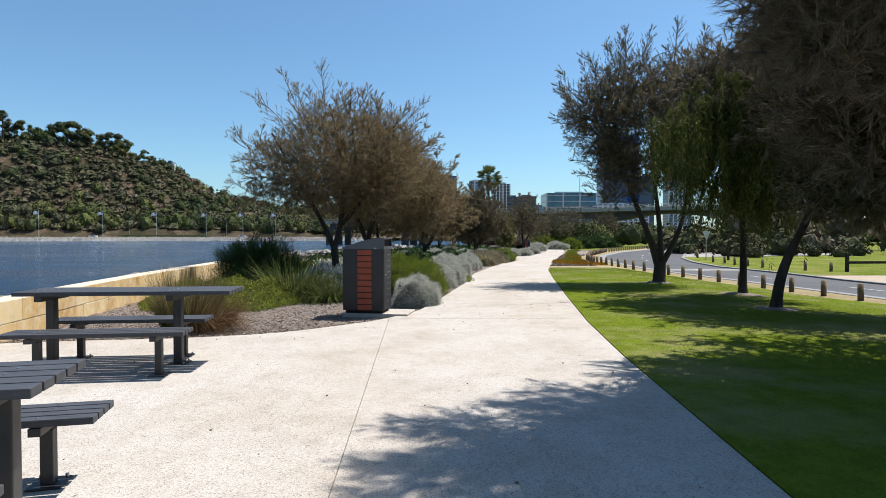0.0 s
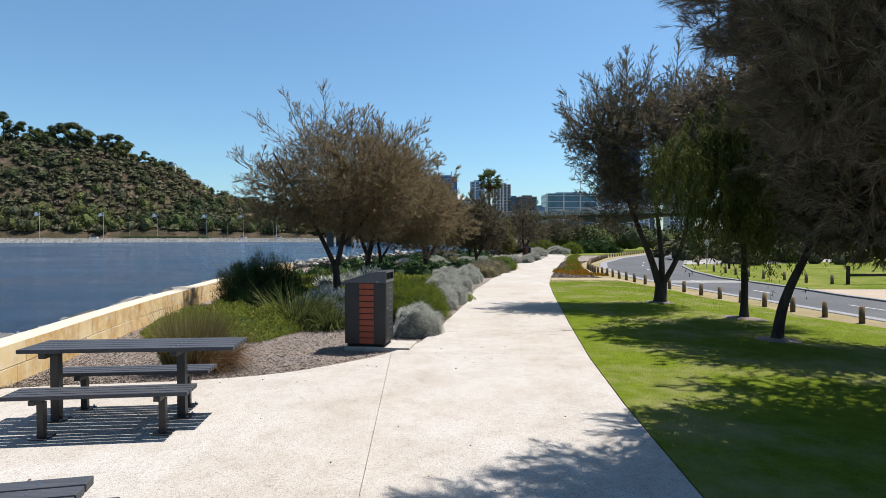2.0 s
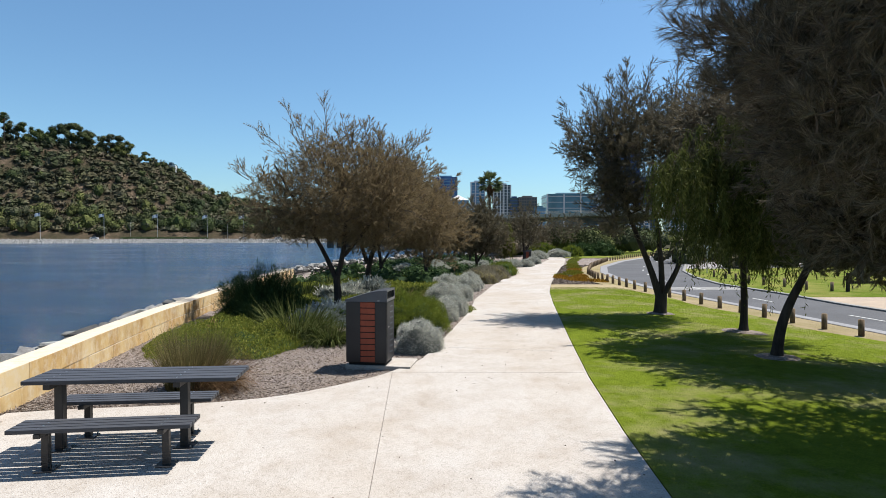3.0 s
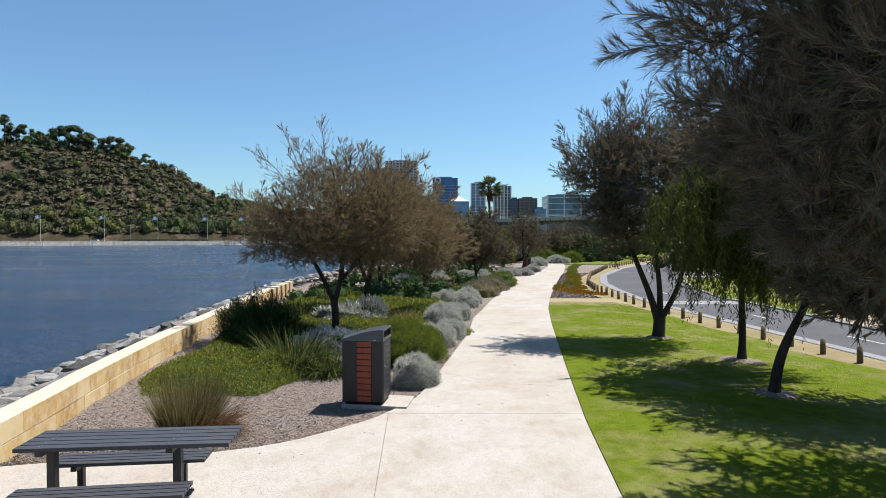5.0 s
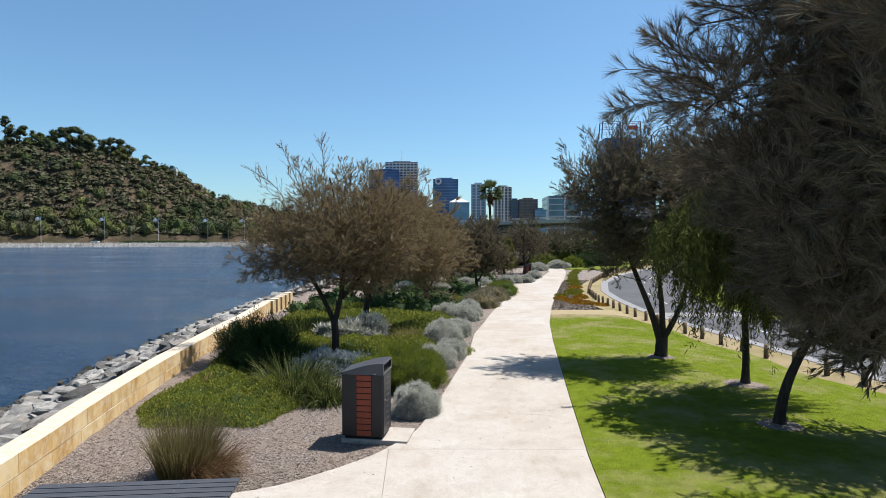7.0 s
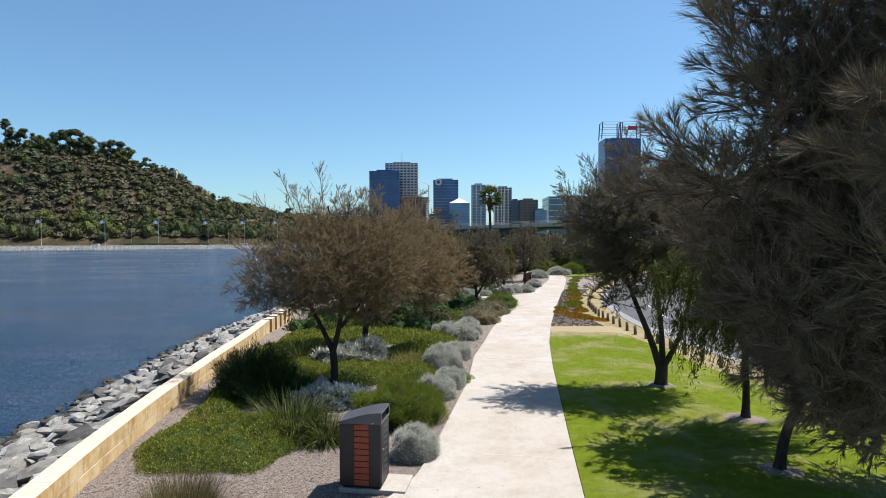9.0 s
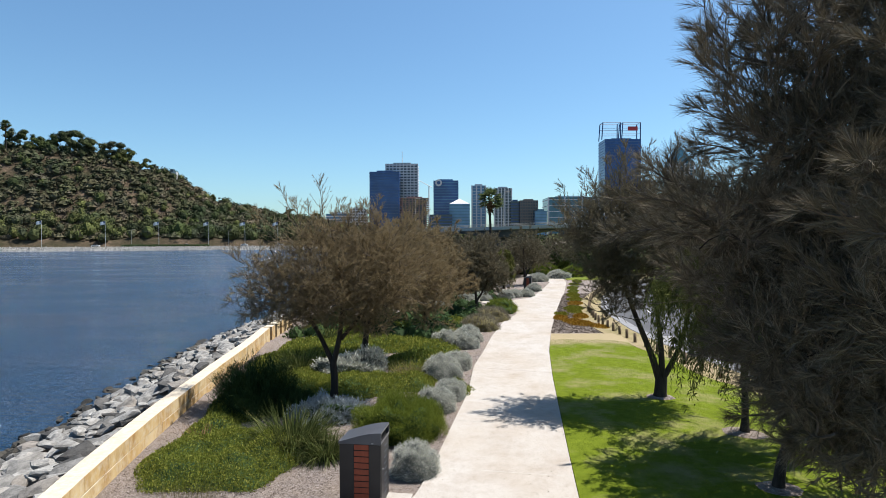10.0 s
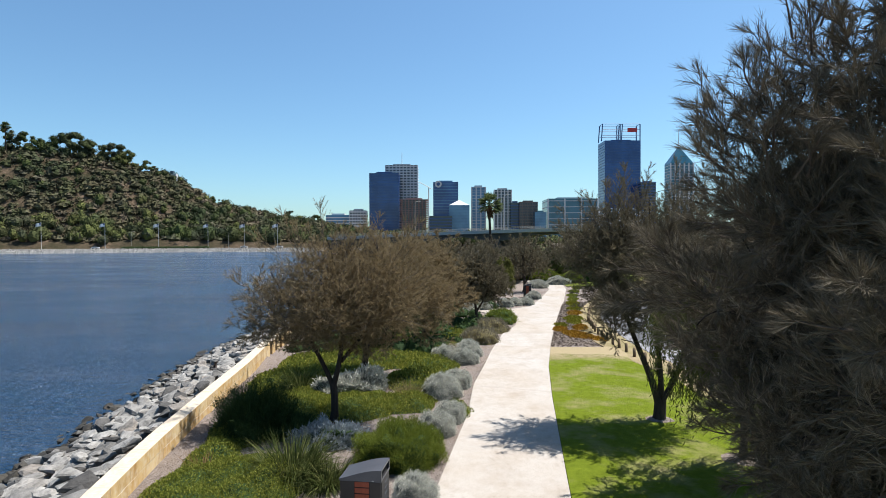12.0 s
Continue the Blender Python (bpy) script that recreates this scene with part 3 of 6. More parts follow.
far_lawn = part("lawn_beyond", draped(lambda y: float(along(ROAD_F, y)) + 0.26, lambda y: 62.0, np.linspace(24.2, 46, 44), 16, -0.012, 0.05), M_MEADOW)
tagged(far_lawn, "sunlit green lawn beyond the road", "lawn", "", "structure")
apron = part("sand_apron", draped(lambda y: float(along(ROAD_F, y)) + 0.26, lambda y: 62.0, np.linspace(8, 24.15, 30), 12, -0.02, 0.05), M_SAND)
tagged(apron, "pale sandy paved apron beside the road", "apron", "", "structure")
gravel = part("gravel_bed", draped(lambda y: float(along(ROAD_F, y)) + 0.26, lambda y: float(along(ROAD_F, y)) + float(np.interp(y, [46, 52, 66, 78], [4, 16, 20, 6])), np.linspace(46.05, 78, 40), 8, -0.006, 0.05), M_GRAVEL)
tagged(gravel, "grey gravel bed inside the bend of the road", "gravel", "", "structure")


# ---- limestone wall ----
def wall_point(s_y, out, z):
    x = float(along(WALL, s_y)) - out
    return (x, s_y, z)


def wall_block(y0, y1, z0, z1, thick, lean=0.0):
    """One squared block with softened edges along the wall's line."""
    bm = bmesh.new()
    vs = []
    for z in (z0, z1):
        for y, o in ((y0, 0.0), (y1, 0.0), (y1, thick), (y0, thick)):
            vs.append(bm.verts.new(wall_point(y, o + lean, z)))
    for f in ((3, 2, 1, 0), (4, 5, 6, 7), (0, 1, 5, 4), (1, 2, 6, 5), (2, 3, 7, 6), (3, 0, 4, 7)):
        bm.faces.new([vs[i] for i in f])
    bmesh.ops.bevel(bm, geom=bm.edges[:], offset=0.005, segments=1, affect="EDGES")
    bmesh.ops.recalc_face_normals(bm, faces=bm.faces[:])
    return bm


def build_wall():
    w = thing("limestone_wall", "low cream limestone block retaining wall above the river", "wall", "", "structure")
    for course, (z0, z1, start) in enumerate(((-0.25, 0.195, -8.0), (0.2, 0.5, -8.45))):
        y = start
        while y < 26.8:
            L = 0.95 + 0.16 * random.random()
            y1 = min(y + L, 27.0)
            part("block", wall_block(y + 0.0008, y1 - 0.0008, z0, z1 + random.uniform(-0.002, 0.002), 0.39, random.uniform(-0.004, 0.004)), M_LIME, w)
            y = y1
    y = 27.5
    while y < 32:
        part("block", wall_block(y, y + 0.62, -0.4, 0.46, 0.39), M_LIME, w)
        y += 1.05 if y < 32 else 0.64
    return w


build_wall()


# ---- boulders of the river bank ----
def boulder_mesh(seed):
    r = random.Random(seed)
    bm = bmesh.new()
    sx, sy, sz = r.uniform(0.75, 1.3), r.uniform(0.5, 0.85), r.uniform(0.26, 0.44)
    for _ in range(20):
        v = Vector((r.gauss(0, 1), r.gauss(0, 1), r.gauss(0, 1))).normalized()
        m = max(abs(v.x), abs(v.y), abs(v.z)) ** 0.55
        bm.verts.new((v.x / m * sx * 0.5, v.y / m * sy * 0.5, v.z / m * sz * 0.5))
    hull = bmesh.ops.convex_hull(bm, input=bm.verts[:])
    bmesh.ops.delete(bm, geom=[g for g in hull["geom_interior"] + hull["geom_unused"] if isinstance(g, bmesh.types.BMVert)], context="VERTS")
    me = bpy.data.meshes.new("boulder")
    bm.to_mesh(me)
    bm.free()
    me.materials.append(M_ROCK)
    return me


def build_bank():
    bank = thing("rock_bank", "grey granite boulders piled down to the water", "rock bank", "", "structure")
    kinds = [boulder_mesh(i) for i in range(14)]
    r = random.Random(4)
    spots = []
    y = 4.5
    while y < 62:
        for d in np.arange(0.28, 5.6, 0.36):
            spots.append((y + r.uniform(-0.3, 0.3), d + r.uniform(-0.22, 0.22)))
        y += 0.42
    rest = Shape()
    count = 0
    for y, d in spots:
        x = float(along(WALL, y)) - 0.42 - d
        z = 0.28 - 1.75 * d / 5.0 + r.uniform(-0.1, 0.17)
        s = r.uniform(0.35, 1.0) ** 1.2 * (0.86 if d < 3.8 else 0.68)
        e = (r.uniform(-22, 22), r.uniform(-25, 12), r.gauss(90, 40))
        me = kinds[r.randrange(14)]
        if 12.5 < y < 30 and count < 300:
            ob = part("boulder", me, M_ROCK, bank)
            ob.matrix_basis = pose(x, y, z, *e) @ Matrix.Scale(s, 4)
            count += 1
        else:
            m = pose(x, y, z, *e) @ Matrix.Scale(s, 4)
            co = np.array([m @ v.co for v in me.vertices])
            for size in (3, 4, 5, 6, 7, 8):
                fs = [list(p.vertices) for p in me.polygons if len(p.vertices) == size]
                if fs:
                    rest.add(co, fs)
    tagged(part("boulder_field", rest, M_ROCK, bank), "", "", "", "stuff")
    stones = Shape()
    n = 12000
    xs = RNG.uniform(-420, -50, n)
    t = RNG.uniform(0, 1, n)
    ys = far_shore(xs) - 6.5 + t * 10.0
    zs = np.interp(ys - far_shore(xs), [-9, -4, 0, 3.3, 4], [-2.9, -1.3, 0.0, 0.7, 0.72]) + 0.05 + RNG.normal(0, 0.12, n)
    tet = np.array([[1, 0, -0.4], [-0.7, 0.7, -0.4], [-0.5, -0.8, -0.3], [0.1, 0.0, 0.7]])
    s = RNG.uniform(0.35, 0.95, n)
    a = RNG.uniform(0, 6.28, n)
    rot = np.stack([np.stack([np.cos(a), -np.sin(a), 0 * a], -1), np.stack([np.sin(a), np.cos(a), 0 * a], -1), np.stack([0 * a, 0 * a, 1 + 0 * a], -1)], 1)
    v = np.einsum("nij,kj->nki", rot, tet) * s[:, None, None] + np.stack([xs, ys, zs], -1)[:, None]
    f = np.array([[0, 1, 3], [1, 2, 3], [2, 0, 3], [0, 2, 1]])
    stones.add(v.reshape(-1, 3), (np.arange(n)[:, None, None] * 4 + f[None]).reshape(-1, 3))
    tagged(part("far_bank_stones", stones, M_PALESTONE), "pale stone revetment along the far river bank", "stone bank", "", "stuff")


build_bank()


# ---- trees ----
def sample_lobes(lobes, n, out=0.45):
    """Points in a union of ellipsoids, thicker towards their skins."""
    lobes = np.asarray(lobes, float)
    vol = lobes[:, 3] * lobes[:, 4] * lobes[:, 5]
    if lobes.shape[1] > 6:
        vol = vol * lobes[:, 6]
    which = RNG.choice(len(lobes), n, p=vol / vol.sum())
    u = RNG.normal(size=(n, 3))
    u /= np.linalg.norm(u, axis=1)[:, None]
    r = RNG.uniform(0, 1, n) ** out
    L = lobes[which]
    return L[:, :3] + u * r[:, None] * L[:, 3:6], u, r


def grow(wood, twigwood, stems, lobes, limbs, twigs, thick, twig_reach=1.3):
    """Stems, limbs that reach into the crown, and twigs. Returns twig starts and ends."""
    nodes, width = [], []
    for pts, r0, r1 in stems:
        p = np.asarray(pts, float)
        s = np.linspace(0, len(p) - 1, len(p) * 4 - 3)
        q = np.stack([np.interp(s, np.arange(len(p)), p[:, k]) for k in range(3)], 1)
        for _ in range(5):
            q[1:-1] = (q[:-2] + 2 * q[1:-1] + q[2:]) / 4
        rad = np.linspace(r0, r1, len(q))
        if pts[0][2] < 0.2:
            rad[0] *= 1.5
            rad[1] *= 1.15
        wood.tube(q, rad, 9)
        nodes += list(q[len(q) // 3:])
        width += list(rad[len(q) // 3:])
    tips, _, _ = sample_lobes(lobes, limbs, 0.7)
    root = np.asarray(nodes).mean(0)
    for tip in tips[np.argsort(np.linalg.norm(tips - root, axis=1))]:
        arr = np.asarray(nodes)
        dist = np.linalg.norm(arr - tip, axis=1) + 1.1 * np.clip(arr[:, 2] - tip[2] + 0.25, 0, None)
        k = int(np.argmin(dist))
        a, span = arr[k], np.linalg.norm(arr[k] - tip)
        bend = RNG.normal(size=3) * 0.09 * span + np.array([0, 0, 0.1 * span])
        s = np.linspace(0, 1, 6)[:, None]
        q = a + (tip - a) * s + bend * (4 * s * (1 - s))
        r0 = min(width[k] * 0.72, thick * (0.25 + 0.2 * span))
        rad = np.linspace(r0, max(r0 * 0.35, 0.006), 6)
        wood.tube(q, rad, 5)
        nodes += list(q[1:])
        width += list(rad[1:])
    arr = np.asarray(nodes)
    ends, out, r = sample_lobes(lobes, twigs, 0.42)
    order = np.argsort(r)
    ends, out = ends[order], out[order]
    starts = np.empty_like(ends)
    for i in range(0, twigs, 150):
        e = ends[i:i + 150]
        d = np.linalg.norm(e[:, None] - arr[None], axis=2)
        starts[i:i + 150] = s = arr[np.argmin(d, axis=1)]
        arr = np.concatenate([arr, s * 0.45 + e * 0.55, s * 0.1 + e * 0.9])
    span = np.linalg.norm(ends - starts, axis=1)
    keep = span < twig_reach * 1.5
    starts, ends, out = starts[keep], ends[keep], out[keep]
    twigs_of(twigwood, starts, ends, 0.007)
    return starts, ends, out


def plume(twigwood, base, tip, count, curve=0.1):
    """A leading branch that stands out of the crown, feathered with side shoots that shorten towards its tip."""
    base, tip = np.asarray(base, float), np.asarray(tip, float)
    span = np.linalg.norm(tip - base)
    bend = RNG.normal(size=3) * curve * span
    s = np.linspace(0, 1, 9)[:, None]
    q = base + (tip - base) * s + bend * 4 * s * (1 - s)
    twigwood.tube(q, np.linspace(0.012, 0.003, 9), 4)
    t = RNG.uniform(0.12, 1.0, count) ** 0.85
    p = np.stack([np.interp(t, s[:, 0], q[:, k]) for k in range(3)], 1)
    lead = (tip - base) / span
    side = np.cross(RNG.normal(size=(count, 3)), lead)
    side /= np.linalg.norm(side, axis=1)[:, None] + 1e-9
    way = lead * 0.85 + side * 0.62 + np.array([0, 0, 0.16])
    ends = p + way * (RNG.uniform(0.5, 1.0, count) * span * (0.36 * (1.0 - t) + 0.12))[:, None]
    twigs_of(twigwood, p, ends, 0.004)
    return p, ends, way


def twigs_of(twigwood, starts, ends, w0):
    """Thin three-sided twigs from starts to ends."""
    n = len(starts)
    d = ends - starts
    side = np.cross(d, RNG.normal(size=d.shape))
    side /= np.linalg.norm(side, axis=1)[:, None] + 1e-9
    up = np.cross(d, side)
    up /= np.linalg.norm(up, axis=1)[:, None] + 1e-9
    v = np.stack([starts + (side * math.cos(k * 2.094) + up * math.sin(k * 2.094)) * w0 for k in range(3)] + [ends], 1).reshape(-1, 3)
    b = np.arange(n)[:, None, None] * 4
    twigwood.add(v, (b + np.array([[0, 1, 3], [1, 2, 3], [2, 0, 3]])[None]).reshape(-1, 3))


def skin_plumes(lobes, n, span, up=0.45):
    """Bases and tips of n plumes that stand out of the crown's outer skin."""
    lobes = np.asarray(lobes, float)
    found = []
    for _ in range(n * 30):
        L = lobes[RNG.integers(len(lobes))]
        u = RNG.normal(size=3)
        u /= np.linalg.norm(u)
        p = L[:3] + u * L[3:6] * 0.82
        inside = (((p - lobes[:, :3]) / lobes[:, 3:6]) ** 2).sum(1)
        if (inside < 0.55).any() or u[2] < -0.55:
            continue
        d = u + np.array([0, 0, up]) + RNG.normal(0, 0.22, 3)
        found.append((p, p + d / np.linalg.norm(d) * span * RNG.uniform(0.6, 1.25)))
        if len(found) == n:
            break
    return found


def she_oak(label, stems, lobes, foliage, limbs=46, twigs=620, needles=95, length=0.20, width=0.011, thick=0.05, droop=0.12, group="she-oaks", sprays=0.25, spread=0.34, plumes=(), shoots=20, fill=1.4, skin=0, skin_span=0.6, broad=99.0):
    """A she-oak: dark trunk, limbs, grey twigs and brushes of fine needles."""
    ob = thing("she_oak", label, "tree", group)
    wood, twigwood, crown = Shape(), Shape(), Shape()
    starts, ends, out = grow(wood, twigwood, stems, lobes, limbs, twigs, thick)
    inner = len(starts)
    for k, (base, tip) in enumerate(list(plumes) + skin_plumes(lobes, skin, skin_span)):
        p, e, o = plume(twigwood, base, tip, shoots if k < len(plumes) else max(6, shoots // 3))
        starts, ends, out = np.concatenate([starts, p]), np.concatenate([ends, e]), np.concatenate([out, o])
    n = len(starts)
    d = ends - starts
    span = np.linalg.norm(d, axis=1)[:, None] + 1e-6
    free = d / span
    d = free * 0.3 + out * 0.4 + np.array([0, 0, 0.4 - droop]) + RNG.normal(0, 0.34, d.shape)
    d[inner:] = free[inner:]
    d /= np.linalg.norm(d, axis=1)[:, None]
    # each twig ends in a tuft of fine needles brushed forward along a short shoot
    reach = RNG.uniform(0.12, 0.14 + sprays, n)[:, None]
    s = RNG.uniform(0, 1, (n, needles, 1))
    base = ends[:, None] - d[:, None] * 0.1 + d[:, None] * reach[:, None] * s
    base[inner:] = starts[inner:, None] + d[inner:, None] * (span[inner:, None] + 0.06) * s[inner:] ** 0.8
    nd = d[:, None] * 0.9 + RNG.normal(size=(n, needles, 3)) * spread
    nd[..., 2] += 0.1 - droop
    L = length * RNG.uniform(0.5, 1.2, (n, needles)) * (1.1 - 0.4 * s[..., 0])
    wide = np.full((n, needles), width)
    wide[: int(inner * 0.4)] *= fill
    # Needles past this x widen, so the unseen crown side blocks more light.
    wide *= np.interp(ends[:, 0], [broad - 0.9, broad + 0.4], [1.0, 4.5])[:, None]
    crown.blades(base.reshape(-1, 3), nd.reshape(-1, 3), L.ravel(), wide.ravel())
    part("trunk", wood, M_BARK, ob, "", True)
    tagged(part("twiggery", twigwood, M_TWIG, ob), "", "", "", "stuff")
    part("crown", crown, foliage, ob)
    return ob


def peppermint(label, stems, lobes, strands=2500, leaves=28, leaf=None, size=1.0):
    """A willow myrtle with hanging strands of narrow green leaves."""
    ob = thing("peppermint_tree", label, "tree")
    wood, twigwood, crown = Shape(), Shape(), Shape()
    starts, ends, out = grow(wood, twigwood, stems, lobes, 40, strands // 4, 0.05)
    ends, out = np.repeat(ends, 4, 0) + RNG.normal(0, 0.035, (len(ends) * 4, 3)), np.repeat(out, 4, 0)
    n = len(ends)
    L = np.repeat(RNG.uniform(0.45, 1.5, n // 4), 4) * RNG.uniform(0.6, 1.05, n)
    s = np.linspace(0, 1, leaves)[None, :, None]
    sway = out * np.array([1, 1, 0.2]) * 0.35
    p = ends[:, None] + sway[:, None] * np.sqrt(s) * L[:, None, None]
    p[..., 2] -= (s[..., 0] ** 1.35) * L[:, None]
    p += RNG.normal(0, 0.012, p.shape)
    d = RNG.normal(size=p.shape) * 0.45 + np.array([0, 0, -0.85])
    crown.leaves(p.reshape(-1, 3), d.reshape(-1, 3), size * RNG.uniform(0.08, 0.16, n * leaves), size * RNG.uniform(0.014, 0.026, n * leaves))
    part("trunk", wood, M_BARK, ob, "", True)
    tagged(part("twiggery", twigwood, M_TWIG, ob), "", "", "", "stuff")
    part("crown", crown, leaf or M_PEPPER, ob)
    return ob


she_oak("broad brown-olive she-oak with a forked trunk in the garden bed",
        [([(-3.15, 16.75, -0.1), (-3.12, 16.75, 0.6), (-3.18, 16.75, 1.1)], 0.115, 0.10),
         ([(-3.17, 16.75, 1.0), (-3.5, 16.7, 1.8), (-4.3, 16.6, 3.2), (-4.9, 16.6, 4.3)], 0.08, 0.02),
         ([(-3.15, 16.75, 1.05), (-2.9, 16.8, 2.0), (-2.9, 16.8, 3.6), (-3.3, 16.8, 5.2)], 0.085, 0.02),
         ([(-2.95, 16.8, 1.7), (-2.1, 17.0, 2.7), (-1.3, 17.1, 4.2)], 0.06, 0.02)],
        [(-3.0, 16.8, 3.5, 2.0, 1.9, 1.5), (-4.7, 16.6, 3.2, 1.0, 1.2, 1.0), (-1.8, 17.0, 3.5, 1.35, 1.6, 1.35), (-3.6, 16.8, 4.6, 0.95, 1.1, 0.7),
         (-1.7, 17.0, 4.5, 0.75, 0.9, 0.55), (-2.7, 16.8, 4.8, 0.6, 0.7, 0.45), (-5.3, 16.6, 2.6, 0.5, 0.6, 0.35), (-2.2, 16.7, 2.2, 0.9, 0.9, 0.45), (-4.2, 16.5, 2.5, 0.9, 0.9, 0.5), (-3.4, 15.8, 2.9, 1.1, 0.8, 0.7), (-5.4, 16.6, 3.9, 0.35, 0.4, 0.3)],
        M_OAK_BROWN, 110, 8200, 26, 0.135, 0.0075, sprays=0.16, spread=0.3, skin=110, skin_span=0.6,
        plumes=[((-4.6, 16.6, 4.0), (-5.75, 16.6, 5.5)), ((-4.3, 16.7, 4.2), (-5.3, 16.5, 5.1)), ((-4.0, 16.7, 4.6), (-4.65, 16.7, 6.1)), ((-4.0, 16.7, 4.7), (-4.3, 16.9, 5.7)), ((-3.4, 16.8, 4.8), (-3.55, 16.8, 6.25)),
                ((-3.5, 16.9, 4.8), (-3.9, 17.1, 5.7)), ((-3.2, 16.8, 4.8), (-2.95, 16.8, 5.8)), ((-2.9, 16.6, 4.6), (-2.6, 16.5, 5.35)), ((-5.0, 16.6, 3.0), (-6.2, 16.5, 2.75)), ((-5.0, 16.6, 2.8), (-5.9, 16.6, 2.2)),
                ((-4.9, 16.6, 3.4), (-6.0, 16.7, 3.5)), ((-4.9, 16.6, 3.6), (-5.9, 16.6, 4.3)), ((-1.5, 17.0, 4.4), (-1.0, 17.0, 5.2)), ((-1.2, 17.0, 3.9), (-0.3, 17.0, 4.2)), ((-1.9, 17.0, 4.6), (-1.8, 17.0, 5.5)), ((-1.3, 17.0, 4.3), (-0.45, 17.0, 5.35)), ((-1.1, 17.0, 3.8), (-0.05, 17.0, 4.3)), ((-2.2, 17.0, 4.8), (-2.35, 17.0, 5.7)), ((-4.6, 16.6, 2.9), (-5.9, 16.6, 2.4))], shoots=20)
she_oak("brown-olive she-oak behind the forked one",
        [([(-3.12, 22.8, -0.2), (-3.05, 22.8, 1.2), (-2.5, 22.6, 2.6), (-1.7, 22.5, 4.6)], 0.14, 0.03), ([(-3.05, 22.8, 1.2), (-3.5, 22.7, 2.4), (-3.9, 22.8, 3.8)], 0.09, 0.02)],
        [(-4.3, 23.0, 2.8, 1.3, 1.2, 0.9), (-5.2, 23.0, 2.7, 0.7, 0.9, 0.6), (-3.2, 22.8, 2.4, 1.2, 1.0, 0.6), (-1.8, 22.4, 3.4, 1.9, 2.0, 1.6), (-0.5, 22.6, 2.8, 1.1, 1.4, 1.2), (-3.2, 22.6, 3.6, 1.4, 1.5, 1.2), (-1.5, 22.6, 4.7, 1.1, 1.2, 0.7), (-0.6, 22.3, 1.6, 0.6, 0.7, 0.5)],
        M_OAK_BROWN, 80, 6200, 24, 0.16, 0.0105, sprays=0.18, spread=0.3, skin=70, skin_span=0.7,
        plumes=[((-2.9, 22.5, 4.6), (-3.1, 22.5, 6.3)), ((-2.6, 22.5, 4.8), (-2.4, 22.5, 6.2)), ((-1.4, 22.5, 5.0), (-0.7, 22.5, 6.0)), ((-1.8, 22.5, 5.0), (-1.5, 22.5, 6.1)), ((-0.6, 22.6, 3.6), (0.4, 22.6, 4.1))], shoots=18)
she_oak("tall grey-green she-oak with three dark stems on the lawn",
        [([(6.3, 16.8, -0.1), (6.33, 16.8, 0.3), (6.34, 16.8, 0.6)], 0.19, 0.165),
         ([(6.28, 16.8, 0.5), (6.05, 16.8, 1.3), (5.5, 16.75, 2.5), (5.0, 16.7, 4.0), (4.8, 16.7, 5.8)], 0.11, 0.02),
         ([(6.36, 16.8, 0.5), (6.35, 16.8, 1.6), (6.1, 16.8, 3.2), (6.0, 16.8, 6.4)], 0.10, 0.02),
         ([(6.4, 16.8, 0.55), (6.85, 16.7, 1.4), (7.1, 16.6, 2.6), (7.1, 16.5, 5.0)], 0.09, 0.02)],
        [(4.6, 16.7, 4.8, 1.15, 1.4, 1.4), (5.5, 16.8, 5.5, 1.2, 1.3, 1.2), (7.0, 16.6, 5.2, 1.3, 1.4, 1.6), (4.85, 16.6, 3.7, 0.75, 1.1, 0.7), (7.0, 16.7, 3.6, 1.2, 1.2, 1.0), (5.4, 16.7, 3.4, 1.2, 1.2, 0.9), (3.85, 16.6, 4.7, 0.4, 0.5, 0.35), (4.9, 16.6, 2.5, 0.36, 0.4, 0.36), (6.2, 15.6, 4.6, 1.2, 0.8, 1.2)],
        M_OAK_GREEN, 110, 8000, 26, 0.135, 0.0085, sprays=0.16, spread=0.3, fill=2.0, skin=90, skin_span=0.6,
        plumes=[((4.4, 16.7, 5.5), (4.0, 16.7, 6.5)), ((4.6, 16.7, 5.6), (4.7, 16.7, 6.9)), ((5.3, 16.8, 6.0), (5.3, 16.8, 7.3)), ((5.6, 16.8, 6.0), (6.0, 16.8, 7.3)), ((4.1, 16.7, 4.9), (3.3, 16.7, 5.7)), ((4.3, 16.6, 4.5), (3.3, 16.5, 4.7)),
                ((6.6, 16.6, 6.2), (6.7, 16.6, 7.5)), ((4.2, 16.7, 5.2), (3.5, 16.9, 6.2)), ((5.0, 16.6, 5.8), (5.0, 16.4, 6.9)), ((7.2, 16.6, 6.2), (7.5, 16.6, 7.3))], shoots=24)
